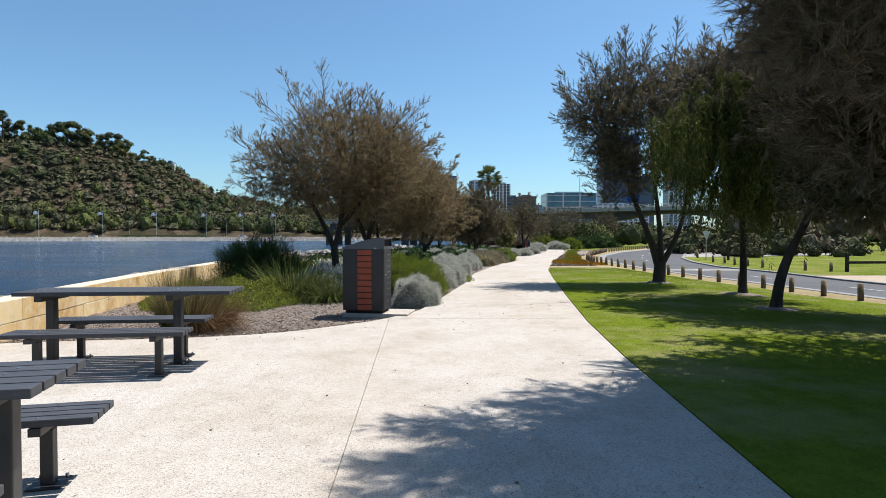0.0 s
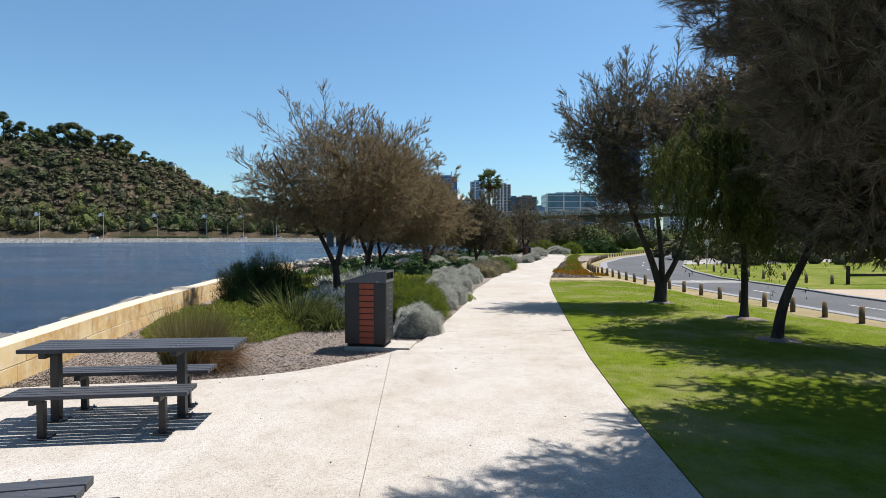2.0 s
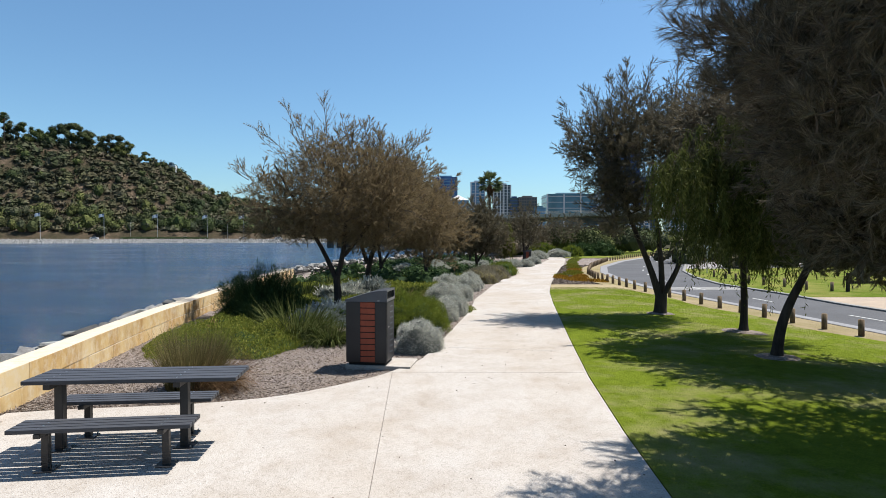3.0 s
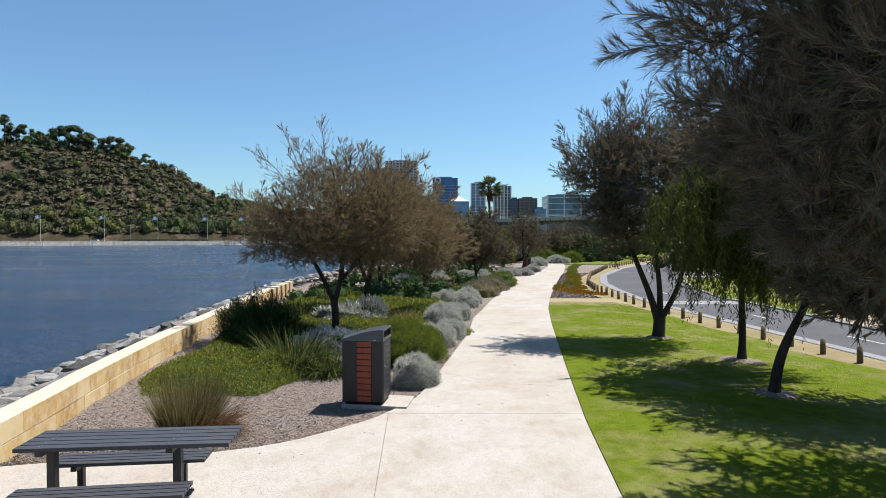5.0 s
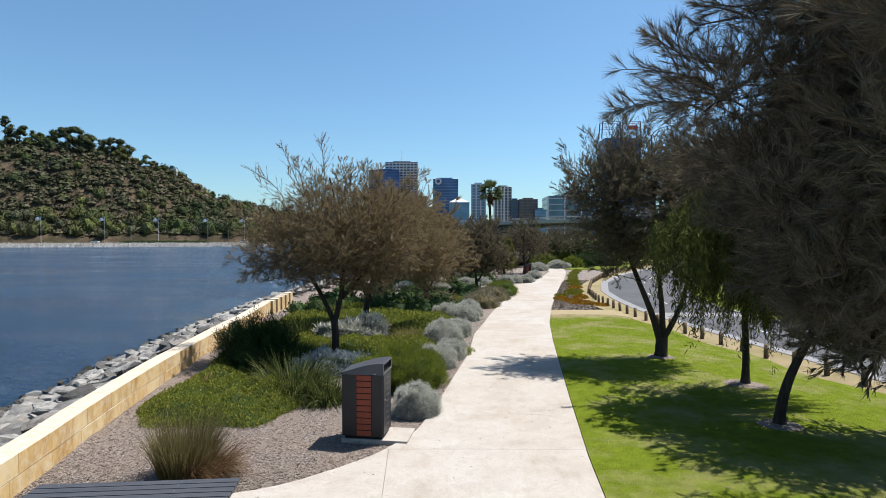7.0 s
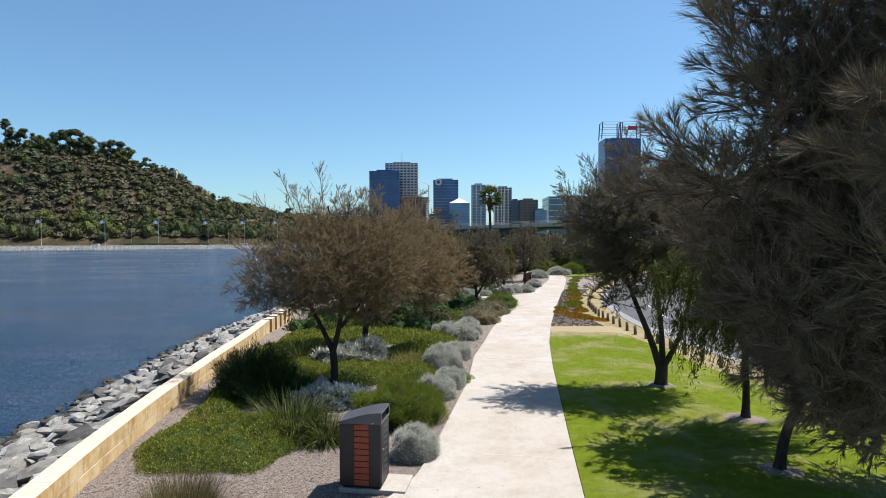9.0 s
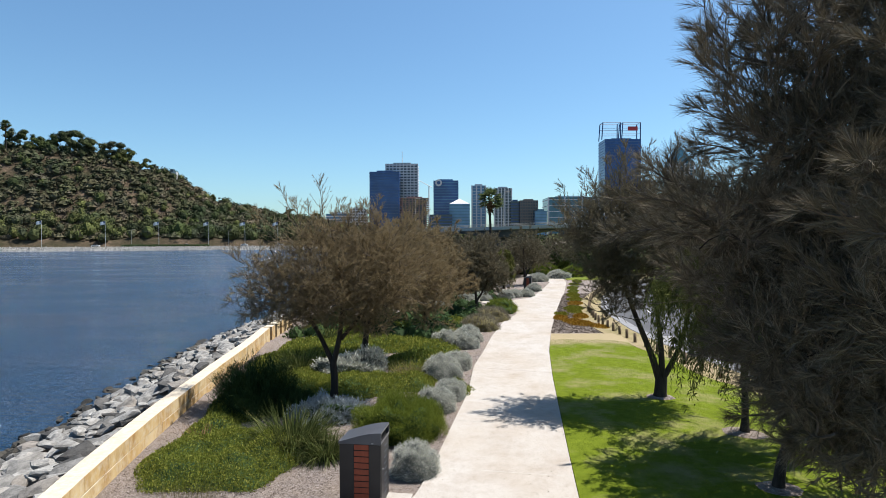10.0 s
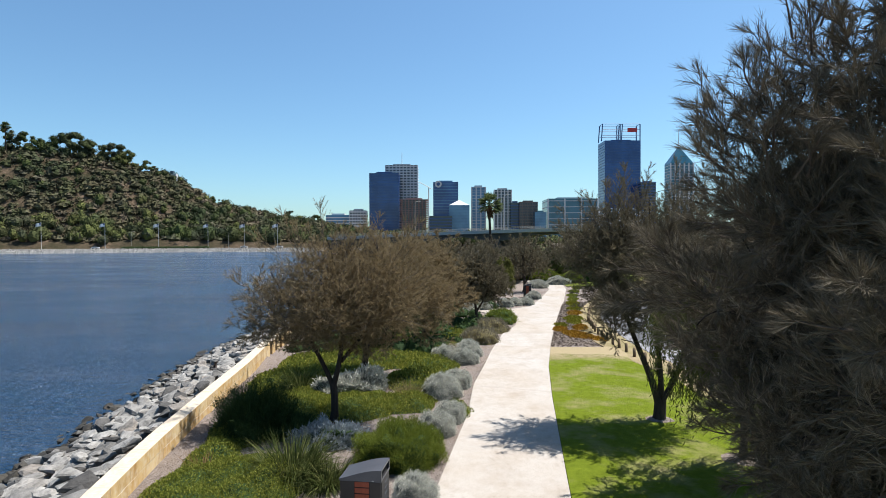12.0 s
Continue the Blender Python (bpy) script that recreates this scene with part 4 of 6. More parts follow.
peppermint("weeping green peppermint tree on a mulch ring in the lawn",
           [([(7.2, 13.8, -0.1), (7.22, 13.8, 0.8), (7.15, 13.8, 1.8), (7.2, 13.7, 3.0)], 0.09, 0.055), ([(7.18, 13.8, 1.7), (6.6, 13.2, 2.8), (5.9, 12.4, 3.9)], 0.06, 0.02), ([(7.2, 13.75, 2.4), (6.7, 12.9, 3.4), (6.2, 12.1, 4.3)], 0.05, 0.02)],
           [(4.95, 11.9, 3.75, 0.6, 0.8, 0.5), (5.6, 11.7, 4.25, 0.8, 0.9, 0.5), (6.4, 12.0, 4.35, 0.9, 1.0, 0.6), (7.1, 12.7, 4.0, 1.2, 1.2, 0.8), (6.0, 11.4, 3.4, 0.8, 0.8, 0.5), (5.4, 11.3, 3.0, 0.5, 0.6, 0.35), (7.2, 12.4, 3.0, 1.1, 1.0, 0.5), (8.0, 13.4, 3.6, 1.1, 1.1, 0.9), (6.3, 13.4, 3.9, 1.0, 1.0, 0.8), (6.2, 12.6, 2.7, 0.8, 0.8, 0.35), (6.9, 13.2, 2.5, 0.9, 0.8, 0.4), (5.6, 12.3, 2.5, 0.4, 0.5, 0.3), (4.8, 11.6, 2.9, 0.35, 0.5, 0.35), (6.6, 12.0, 2.3, 0.7, 0.7, 0.3)], 3000)
she_oak("leaning she-oak with a low dark drooping crown",
        [([(6.17, 10.65, -0.1), (6.22, 10.65, 0.5), (6.4, 10.6, 1.1), (6.72, 10.55, 1.7), (7.0, 10.5, 2.8), (7.1, 10.4, 4.8)], 0.105, 0.03),
         ([(6.8, 10.55, 1.65), (7.4, 10.5, 2.3), (8.2, 10.4, 3.4)], 0.09, 0.02), ([(6.9, 10.5, 2.4), (6.2, 10.3, 3.2), (5.5, 10.0, 4.4)], 0.07, 0.02)],
        [(*lobe, 3.5 if lobe[2] < 2.5 else 2.0 if lobe[1] < 8.6 or lobe[1] > 12.0 else 1.0) for lobe in
         [(7.0, 10.4, 3.4, 1.5, 1.5, 1.2), (8.3, 10.4, 3.2, 1.8, 1.6, 1.6), (6.2, 10.3, 3.6, 0.8, 1.1, 1.0), (6.6, 10.1, 2.4, 0.7, 0.9, 0.8), (7.2, 10.3, 4.8, 1.4, 1.4, 1.1), (8.3, 10.2, 4.9, 1.7, 1.6, 1.4), (7.8, 9.6, 2.3, 1.5, 1.1, 0.8), (9.8, 10.2, 3.6, 1.4, 1.5, 2.0), (6.9, 9.7, 1.95, 0.8, 0.6, 0.4), (7.7, 9.9, 1.85, 1.1, 0.8, 0.45), (5.8, 8.5, 4.9, 0.8, 0.6, 0.7), (6.9, 8.2, 4.9, 1.1, 0.7, 0.9), (8.0, 7.9, 4.8, 1.2, 0.8, 1.0), (8.9, 7.9, 5.2, 1.2, 0.9, 1.0), (8.9, 10.2, 1.95, 1.0, 1.0, 0.6), (8.2, 10.2, 6.0, 1.6, 1.4, 0.8), (6.2, 10.6, 4.9, 0.9, 0.9, 0.8), (6.3, 11.4, 4.2, 1.0, 0.9, 0.9), (6.3, 12.5, 5.0, 1.0, 0.9, 0.8), (5.7, 13.0, 4.7, 0.8, 0.9, 0.6), (7.3, 12.9, 5.1, 1.0, 1.0, 0.9)]],
        M_OAK_DARK, 110, 8600, 30, 0.16, 0.012, 0.05, 0.28, sprays=0.2, spread=0.3, fill=3.0, skin=50, skin_span=0.5)
# Crown side beyond view is added, broad-needled, to block sky and sun.
she_oak("large she-oak with long feathery branches overhanging the path",
        [([(5.6, 5.4, -0.1), (5.5, 5.4, 1.5), (5.2, 5.4, 3.2), (4.8, 5.4, 5.2), (4.6, 5.4, 7.6)], 0.22, 0.04),
         ([(5.2, 5.4, 3.2), (4.2, 5.2, 4.2), (2.9, 5.1, 4.8)], 0.07, 0.015), ([(4.9, 5.4, 4.6), (3.9, 5.0, 5.5), (2.9, 4.8, 6.2)], 0.06, 0.012), ([(5.3, 5.4, 2.8), (6.2, 5.6, 4.2), (6.6, 5.8, 6.0)], 0.08, 0.015), ([(5.2, 5.4, 3.0), (4.4, 4.6, 3.7), (3.1, 3.6, 4.6)], 0.055, 0.012)],
        [(*lobe, 2.5 if lobe[0] < 3.45 and lobe[2] > 5.5 else 3.6 if lobe[0] < 3.45 else 2.0 if lobe[0] < 4.5 or lobe[2] < 2.7 else 0.4) for lobe in
         [(2.5, 5.2, 4.75, 0.6, 0.7, 0.38), (2.95, 4.75, 5.4, 0.6, 0.7, 0.5), (2.8, 5.0, 5.75, 0.42, 0.6, 0.5), (2.75, 5.0, 6.3, 0.4, 0.5, 0.42), (3.25, 5.0, 6.65, 0.5, 0.6, 0.5), (3.35, 4.9, 5.6, 0.6, 0.7, 0.6), (3.3, 4.3, 6.2, 0.5, 0.6, 0.5), (3.5, 4.9, 6.0, 0.7, 0.8, 0.6), (4.4, 4.7, 7.1, 0.8, 0.9, 0.7), (3.0, 5.6, 4.2, 0.7, 0.7, 0.45), (3.15, 5.2, 3.5, 0.55, 0.7, 0.45), (3.5, 5.2, 4.5, 0.7, 0.8, 0.6), (3.7, 4.6, 5.1, 0.7, 0.7, 0.6), (3.6, 5.6, 5.2, 0.7, 0.8, 0.6), (2.9, 4.7, 3.7, 0.5, 0.6, 0.45), (3.3, 4.3, 3.35, 0.6, 0.6, 0.5), (3.0, 4.0, 4.1, 0.5, 0.6, 0.5), (3.4, 5.3, 3.15, 0.6, 0.6, 0.35), (3.65, 4.8, 2.8, 0.55, 0.6, 0.35), (4.35, 6.2, 2.55, 0.55, 0.6, 0.45), (4.45, 6.6, 2.9, 0.6, 0.6, 0.5), (4.9, 6.4, 2.35, 0.7, 0.6, 0.5), (5.4, 6.2, 2.6, 0.7, 0.8, 0.5), (4.3, 5.0, 2.85, 0.8, 0.8, 0.45), (3.2, 4.9, 3.0, 0.45, 0.5, 0.3),
          (3.8, 4.95, 3.1, 0.7, 0.7, 0.45), (3.7, 4.3, 3.9, 0.75, 0.7, 0.6), (2.75, 3.5, 4.7, 0.45, 0.45, 0.35), (3.5, 3.9, 5.3, 0.7, 0.8, 0.6), (4.3, 5.2, 4.6, 1.2, 1.3, 1.0), (4.6, 5.2, 3.6, 1.2, 1.2, 0.7), (4.9, 5.3, 6.0, 1.2, 1.4, 1.1),
          (5.2, 5.4, 7.4, 1.1, 1.4, 1.1), (6.0, 5.5, 5.4, 1.6, 1.7, 1.8), (6.2, 5.6, 3.7, 1.6, 1.5, 0.9), (6.6, 5.6, 7.3, 1.6, 1.6, 1.5), (5.3, 3.9, 5.4, 1.5, 1.2, 1.5), (5.4, 7.0, 5.2, 1.4, 1.1, 1.2), (6.8, 7.1, 5.4, 1.5, 1.2, 1.4), (7.6, 5.4, 5.0, 1.5, 1.8, 1.9), (4.2, 6.7, 4.4, 0.9, 0.8, 0.7)]],
        M_OAK_NEAR, 150, 11600, 36, 0.175, 0.0041, 0.032, 0.08, sprays=0.3, spread=0.28, fill=1.9, skin=190, skin_span=0.42, broad=4.3,
        plumes=[((2.4, 5.2, 4.75), (1.62, 5.3, 4.95)), ((2.4, 5.3, 4.55), (1.6, 5.4, 4.6)), ((2.5, 5.0, 4.9), (1.85, 5.15, 5.2)), ((2.6, 4.7, 5.5), (2.0, 4.5, 5.9)), ((2.6, 4.7, 5.7), (2.15, 4.85, 6.25)), ((2.9, 4.8, 6.0), (2.3, 5.1, 6.7)),
                ((2.7, 4.6, 5.3), (2.1, 4.4, 5.6)), ((3.1, 4.9, 6.3), (2.7, 5.0, 6.95)), ((3.4, 4.7, 6.4), (3.05, 4.6, 7.0)), ((2.8, 3.5, 4.8), (2.25, 3.1, 5.0)), ((2.8, 3.5, 4.6), (2.3, 3.15, 4.6)), ((3.1, 3.8, 5.3), (2.6, 3.6, 5.75)),
                ((2.9, 5.5, 4.2), (2.2, 5.7, 4.35)), ((2.9, 5.2, 3.8), (2.4, 5.2, 3.65)), ((3.3, 4.9, 3.2), (2.9, 4.8, 2.9)), ((3.6, 4.4, 3.6), (3.1, 4.2, 3.3)), ((4.0, 4.7, 7.0), (3.6, 4.6, 7.6))], shoots=26)
for x, y, h, r, m, lab in ((2.1, 38.0, 5.2, 2.1, M_OAK_GREEN, "round grey-green she-oak beside the path"), (-1.2, 44.0, 6.0, 2.9, M_OAK_BROWN, "brown she-oak among the garden shrubs"), (-1.0, 30.0, 6.0, 2.3, M_OAK_BROWN, "brown she-oak in the middle of the garden bed"), (-3.8, 34.0, 6.0, 2.6, M_OAK_BROWN, "brown she-oak near the river wall"),
                           (8.6, 62.0, 6.3, 2.9, M_OAK_GREEN, "dark she-oak beyond the second bin"), (2.2, 50.0, 5.0, 2.3, M_OAK_GREEN, "grey-green she-oak beside the far path"), (1.0, 58.0, 6.0, 3.0, M_OAK_DARK, "dark she-oak by the river"), (-0.4, 51.0, 5.6, 2.6, M_OAK_GREEN, "she-oak standing between silver bushes"), (4.0, 62.0, 5.8, 2.4, M_OAK_DARK, "dark she-oak behind the yellow-green tree"), (5.2, 70.0, 6.2, 3.2, M_OAK_DARK, "dark she-oak in the riverside planting"), (10.6, 76.0, 6.2, 2.8, M_OAK_DARK, "dark she-oak beside the curve of the path"),
                           (16.5, 86.0, 6.0, 3.0, M_OAK_DARK, "dark she-oak at the end of the path"), (20.5, 92.0, 6.5, 3.2, M_OAK_DARK, "dark she-oak near the bridge"), (11.0, 92.0, 5.6, 3.0, M_OAK_DARK, "she-oak at the bend of the path"), (27.0, 96.0, 6.0, 3.2, M_OAK_GREEN, "she-oak on the far lawn")):
    z0 = float(zg(x, y))
    k = h / 5.0
    she_oak(lab, [([(x, y, z0 - 0.1), (x + 0.1, y, z0 + 0.9), (x - 0.2, y, z0 + 2.2), (x, y, z0 + h * 0.8)], 0.12 * k, 0.03), ([(x + 0.05, y, z0 + 0.8), (x + 0.7, y, z0 + 1.8), (x + 1.1, y, z0 + 3.0)], 0.07 * k, 0.02)],
            [(x, y, z0 + h * 0.55, r, r, h * 0.28), (x - r * 0.45, y, z0 + h * 0.45, r * 0.6, r * 0.6, h * 0.2), (x + r * 0.5, y, z0 + h * 0.42, r * 0.6, r * 0.6, h * 0.2), (x, y, z0 + h * 0.76, r * 0.6, r * 0.6, h * 0.17)],
            m, 26, 1300 if y < 47 else 650, 36 if y < 47 else 28, 0.28, 0.025 if y < 47 else 0.046, fill=2.4, skin=14 if y < 47 else 0, skin_span=0.8, plumes=[((x + dx, y, z0 + h * 0.75), (x + dx * 1.6, y, z0 + h * (1.0 - 0.06 * abs(dx)))) for dx in (-0.9, -0.3, 0.4, 1.0)], shoots=7)
peppermint("small yellow-green tree between the dark she-oaks", [([(5.7, 55.0, -0.1), (5.7, 55.0, 1.6), (5.8, 55.0, 3.0)], 0.1, 0.04)],
           [(5.7, 55.0, 2.9, 0.7, 0.8, 0.9), (6.0, 55.0, 1.9, 0.7, 0.8, 0.6), (5.3, 55.0, 2.2, 0.5, 0.6, 0.5)], 420, 26, M_LIMELEAF, 2.4)


# ---- mulch rings under the lawn trees ----
for x, y, r in ((7.2, 13.8, 0.42), (6.2, 10.65, 0.32), (6.32, 16.8, 0.32)):
    a = np.linspace(0, 2 * np.pi, 41)
    rows = []
    for k, up in ((0.05, 0.05), (0.5, 0.045), (0.85, 0.03), (1.0, 0.008)):
        rr = r * k * (1 + 0.22 * (hash_noise(np.cos(a) * 2 + x, np.sin(a) * 2 + y, 1.7) - 0.5))
        px, py = x + np.cos(a) * rr * 1.25, y + np.sin(a) * rr
        rows.append(np.stack([px, py, zg(px, py) + up], 1))
    tagged(part("mulch_ring", Shape().grid(np.array(rows)), M_MULCH, None, "", True), "low ring of bark mulch round a tree on the lawn", "mulch", "mulch rings", "structure")


# ---- shrubs ----
def mound(name, label, category, x, y, w, h, leaf, inner, n=2600, leaf_len=0.06, leaf_w=0.012, upright=0.3, depth=None, group="", lumps=0.16, blade=True, core=0.9):
    """A rounded bush: an uneven body, dark as inner shade, coated with small leaves."""
    dpt = depth or w
    ob = thing(name, label, category, group)
    z0 = float(zg(x, y)) - 0.06
    seed = x * 3.7 + y
    u, v = np.linspace(0, 2 * np.pi, 33), np.linspace(0.0, np.pi / 2, 11)

    def surf(a, b, k=1.0):
        nx, ny, nz = np.cos(a) * np.sin(b), np.sin(a) * np.sin(b), np.cos(b)
        r = 1 + lumps * 2 * (hash_noise(nx * 2.2 + seed, ny * 2.2 + nz * 1.7, 1.6) - 0.5) + lumps * (hash_noise(nx * 5 + seed, ny * 5 + nz * 4, 1.5) - 0.5)
        return np.array([x, y, z0]) + k * np.stack([nx * r * w / 2, ny * r * dpt / 2, np.maximum(nz, 0) ** 0.8 * r * h], -1), np.stack([nx, ny, nz + 0.15], -1)

    U, V = np.meshgrid(u, v)
    body, _ = surf(U, V, core)
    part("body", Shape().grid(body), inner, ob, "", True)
    a, b = RNG.uniform(0, 2 * np.pi, n), np.arccos(RNG.uniform(0, 1, n))
    p, d = surf(a, b, RNG.uniform(core - 0.04, 0.97, n)[:, None])
    d = d * (1 - upright) + np.array([0, 0, upright]) + RNG.normal(0, 0.45, d.shape)
    L = leaf_len * RNG.uniform(0.5, 1.5, n)
    sh = Shape()
    (sh.blades if blade else sh.leaves)(p + RNG.normal(0, 0.02, p.shape), d, L, leaf_w)
    part("leaves", sh, leaf, ob)
    return ob


def strap_plant(label, x, y, w, h, leaf=None, n=420, leaf_w=0.02, sag=0.6, group=""):
    """A clump of long arching strap leaves."""
    ob = thing("strap_plant", label, "plant", group)
    z0 = float(zg(x, y)) - 0.05
    a, r = RNG.uniform(0, 2 * np.pi, n), np.sqrt(RNG.uniform(0, 1, n))
    p = np.stack([x + np.cos(a) * r * w * 0.22, y + np.sin(a) * r * w * 0.22, np.full(n, z0)], 1)
    lean = RNG.uniform(0.2, 1.25, n) * (0.45 + 0.55 * r)
    d = np.stack([np.cos(a) * lean, np.sin(a) * lean, np.ones(n)], 1) + RNG.normal(0, 0.12, (n, 3))
    L = h * RNG.uniform(0.7, 1.35, n)
    part("leaves", Shape().straps(p, d, L, leaf_w * RNG.uniform(0.6, 1.2, n), sag * RNG.uniform(0.2, 1.5, n)), leaf or M_STRAP, ob)
    return ob


def ground_cover(name, label, outline, h, leaf, per=420, size=0.05, width=0.022, group=""):
    """A low spreading mat of leaves inside an ellipse (x, y, rx, ry, turn)."""
    x, y, rx, ry, turn = outline
    ob = thing(name, label, "ground cover", group, "stuff")
    n = int(per * math.pi * rx * ry)
    r, a = np.sqrt(RNG.uniform(0, 1, n)), RNG.uniform(0, 2 * np.pi, n)
    edge = 0.78 + 0.4 * hash_noise(np.cos(a) * 2 + x, np.sin(a) * 2 + y, 1.3)
    lx, ly = np.cos(a) * r * rx * edge, np.sin(a) * r * ry * edge
    c, s = math.cos(radians(turn)), math.sin(radians(turn))
    px, py = x + lx * c - ly * s, y + lx * s + ly * c
    top = h * (1 - r ** 3) * (0.55 + 0.75 * hash_noise(px, py, 2.4))
    R, A = np.meshgrid(np.linspace(0, 1, 12), np.linspace(0, 2 * np.pi, 41))
    E = 0.78 + 0.4 * hash_noise(np.cos(A) * 2 + x, np.sin(A) * 2 + y, 1.3)
    gx, gy = np.cos(A) * R * rx * E * 0.97, np.sin(A) * R * ry * E * 0.97
    bx, by = x + gx * c - gy * s, y + gx * s + gy * c
    bz = zg(bx, by) - 0.07 + 0.72 * h * (1 - R ** 3) * (0.55 + 0.75 * hash_noise(bx, by, 2.4))
    # Closed sheet below the leaves, dark green for M_COVER, hides the mulch.
    part("under_sheet", Shape().grid(np.stack([bx, by, bz], -1)), M_DARKBUSH if leaf is M_COVER else leaf, ob, "", True)
    z = zg(px, py) - 0.03 + top * RNG.uniform(0.45, 1.0, n)
    d = RNG.normal(0, 0.55, (n, 3)) + np.array([0, 0, 0.7])
    part("leaves", Shape().leaves(np.stack([px, py, z], 1), d, size * RNG.uniform(0.6, 1.5, n), width * RNG.uniform(0.7, 1.3, n)), leaf, ob)
    return ob


SILVER = "rounded silver-grey cushion bush at the path's edge"
for x, y, w, h in ((-0.52, 11.45, 1.0, 0.72), (-0.16, 15.7, 1.15, 0.72), (0.22, 16.9, 1.0, 0.66), (-0.05, 19.6, 1.5, 0.85), (0.5, 20.8, 1.2, 0.75), (0.1, 25.6, 1.4, 0.85), (0.95, 25.2, 1.3, 0.72), (1.1, 26.9, 1.5, 0.85), (5.2, 48.3, 1.5, 0.8), (6.0, 49.2, 1.4, 0.7), (7.1, 49.7, 1.5, 0.7), (8.5, 54.6, 1.5, 0.8),
                   (11.0, 67.5, 2.4, 1.0), (14.3, 72.6, 3.2, 1.1), (3.1, 46.9, 1.8, 0.7), (1.8, 45.6, 1.8, 0.75), (0.8, 52.0, 2.4, 0.8), (-0.6, 41.0, 2.2, 0.8), (-0.8, 47.0, 2.2, 0.8), (-3.0, 42.0, 2.2, 0.7)):
    mound("cushion_bush", SILVER, "bush", x, y, w, h * 0.9, M_SILVER, M_SILVER_SHADE, int(13000 * min(1.0, 13 / y) * w), 0.036 * max(1, y / 20), 0.006 * max(1, y / 12), 0.1, None, "cushion bushes", 0.15, True, 0.9)
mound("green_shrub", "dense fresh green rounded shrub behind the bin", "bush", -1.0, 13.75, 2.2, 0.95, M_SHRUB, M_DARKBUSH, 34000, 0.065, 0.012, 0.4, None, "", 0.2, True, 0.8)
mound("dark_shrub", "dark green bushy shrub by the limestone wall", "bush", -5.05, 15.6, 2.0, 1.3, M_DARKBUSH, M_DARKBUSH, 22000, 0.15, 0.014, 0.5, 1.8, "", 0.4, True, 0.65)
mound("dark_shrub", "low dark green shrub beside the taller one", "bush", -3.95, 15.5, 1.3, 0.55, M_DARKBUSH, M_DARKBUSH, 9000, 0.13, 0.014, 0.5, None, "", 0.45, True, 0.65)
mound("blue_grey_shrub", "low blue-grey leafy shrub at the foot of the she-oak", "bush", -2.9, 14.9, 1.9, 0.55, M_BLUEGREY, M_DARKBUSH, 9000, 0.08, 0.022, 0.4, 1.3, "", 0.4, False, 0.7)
mound("silver_shrub", "pale silver leafy shrub behind the she-oak's trunk", "bush", -3.4, 19.8, 1.9, 0.6, M_SILVER, M_SILVER_SHADE, 3600, 0.11, 0.03, 0.4, 1.2, "", 0.35, False)
mound("silver_shrub", "pale silver leafy shrub behind the she-oak's trunk", "bush", -2.6, 20.3, 1.2, 0.8, M_SILVER, M_SILVER_SHADE, 2600, 0.11, 0.03, 0.4, 1.0, "", 0.35, False)
mound("green_shrub", "low bright green shrub where the path bends", "bush", 3.9, 39.4, 2.2, 0.8, M_SHRUB, M_DARKBUSH, 2600, 0.2, 0.03, 0.5, 3.4)
mound("heath_shrub", "grey-brown heathy shrub along the path", "bush", 1.9, 31.0, 2.2, 0.75, M_HEATH, M_TUFT, 3200, 0.2, 0.02, 0.7)
mound("heath_shrub", "grey-brown heathy shrub along the path", "bush", 2.9, 35.0, 2.2, 0.8, M_HEATH, M_TUFT, 2600, 0.2, 0.025, 0.7)
strap_plant("arching green strap-leaved clump in the garden bed", -3.35, 12.9, 2.3, 1.12, None, 1700, 0.021, 0.8)
strap_plant("arching green strap-leaved clump in the garden bed", -2.5, 12.4, 1.7, 0.8, None, 900, 0.02, 0.95)
strap_plant("arching green strap-leaved clump near the wall", -5.0, 20.4, 2.0, 1.15, None, 700, 0.03, 0.85)
strap_plant("small strap-leaved clump at the foot of the wall", -5.4, 13.0, 0.8, 0.62, M_TUFT_BROWN, 90, 0.02)
strap_plant("small strap-leaved clump at the foot of the wall", -5.5, 14.0, 0.7, 0.6, None, 90, 0.022)
strap_plant("arching green strap-leaved clump further along the bed", -5.4, 27.5, 1.6, 0.9, None, 260, 0.04)
strap_plant("tufted straw-coloured grass clump", -1.2, 19.3, 1.4, 0.7, M_TUFT, 620, 0.014, 0.5)


def grass_tuft():
    ob = thing("grass_tuft", "large tufted fountain grass, green-straw turning russet, in mulch", "grass clump")
    for name, n, dx, lean, leaf, L, sag in (("upright_clump", 3600, 0.0, (0.05, 0.0), M_FOUNTAIN, 1.15, 0.36), ("fallen_clump", 1500, 0.22, (0.5, -0.05), M_RUSSET, 1.05, 0.85)):
        a, r = RNG.uniform(0, 2 * np.pi, n), np.sqrt(RNG.uniform(0, 1, n)) * 0.33
        p = np.stack([-3.8 + dx + np.cos(a) * r, 8.5 + np.sin(a) * r, np.full(n, -0.05)], 1)
        out = RNG.uniform(0.05, 0.42, n)
        d = np.stack([np.cos(a) * out + lean[0], np.sin(a) * out + lean[1], np.ones(n)], 1) + RNG.normal(0, 0.1, (n, 3))
        part(name, Shape().straps(p, d, L * RNG.uniform(0.55, 1.1, n), 0.0058, sag * RNG.uniform(0.2, 1.3, n)), leaf, ob)


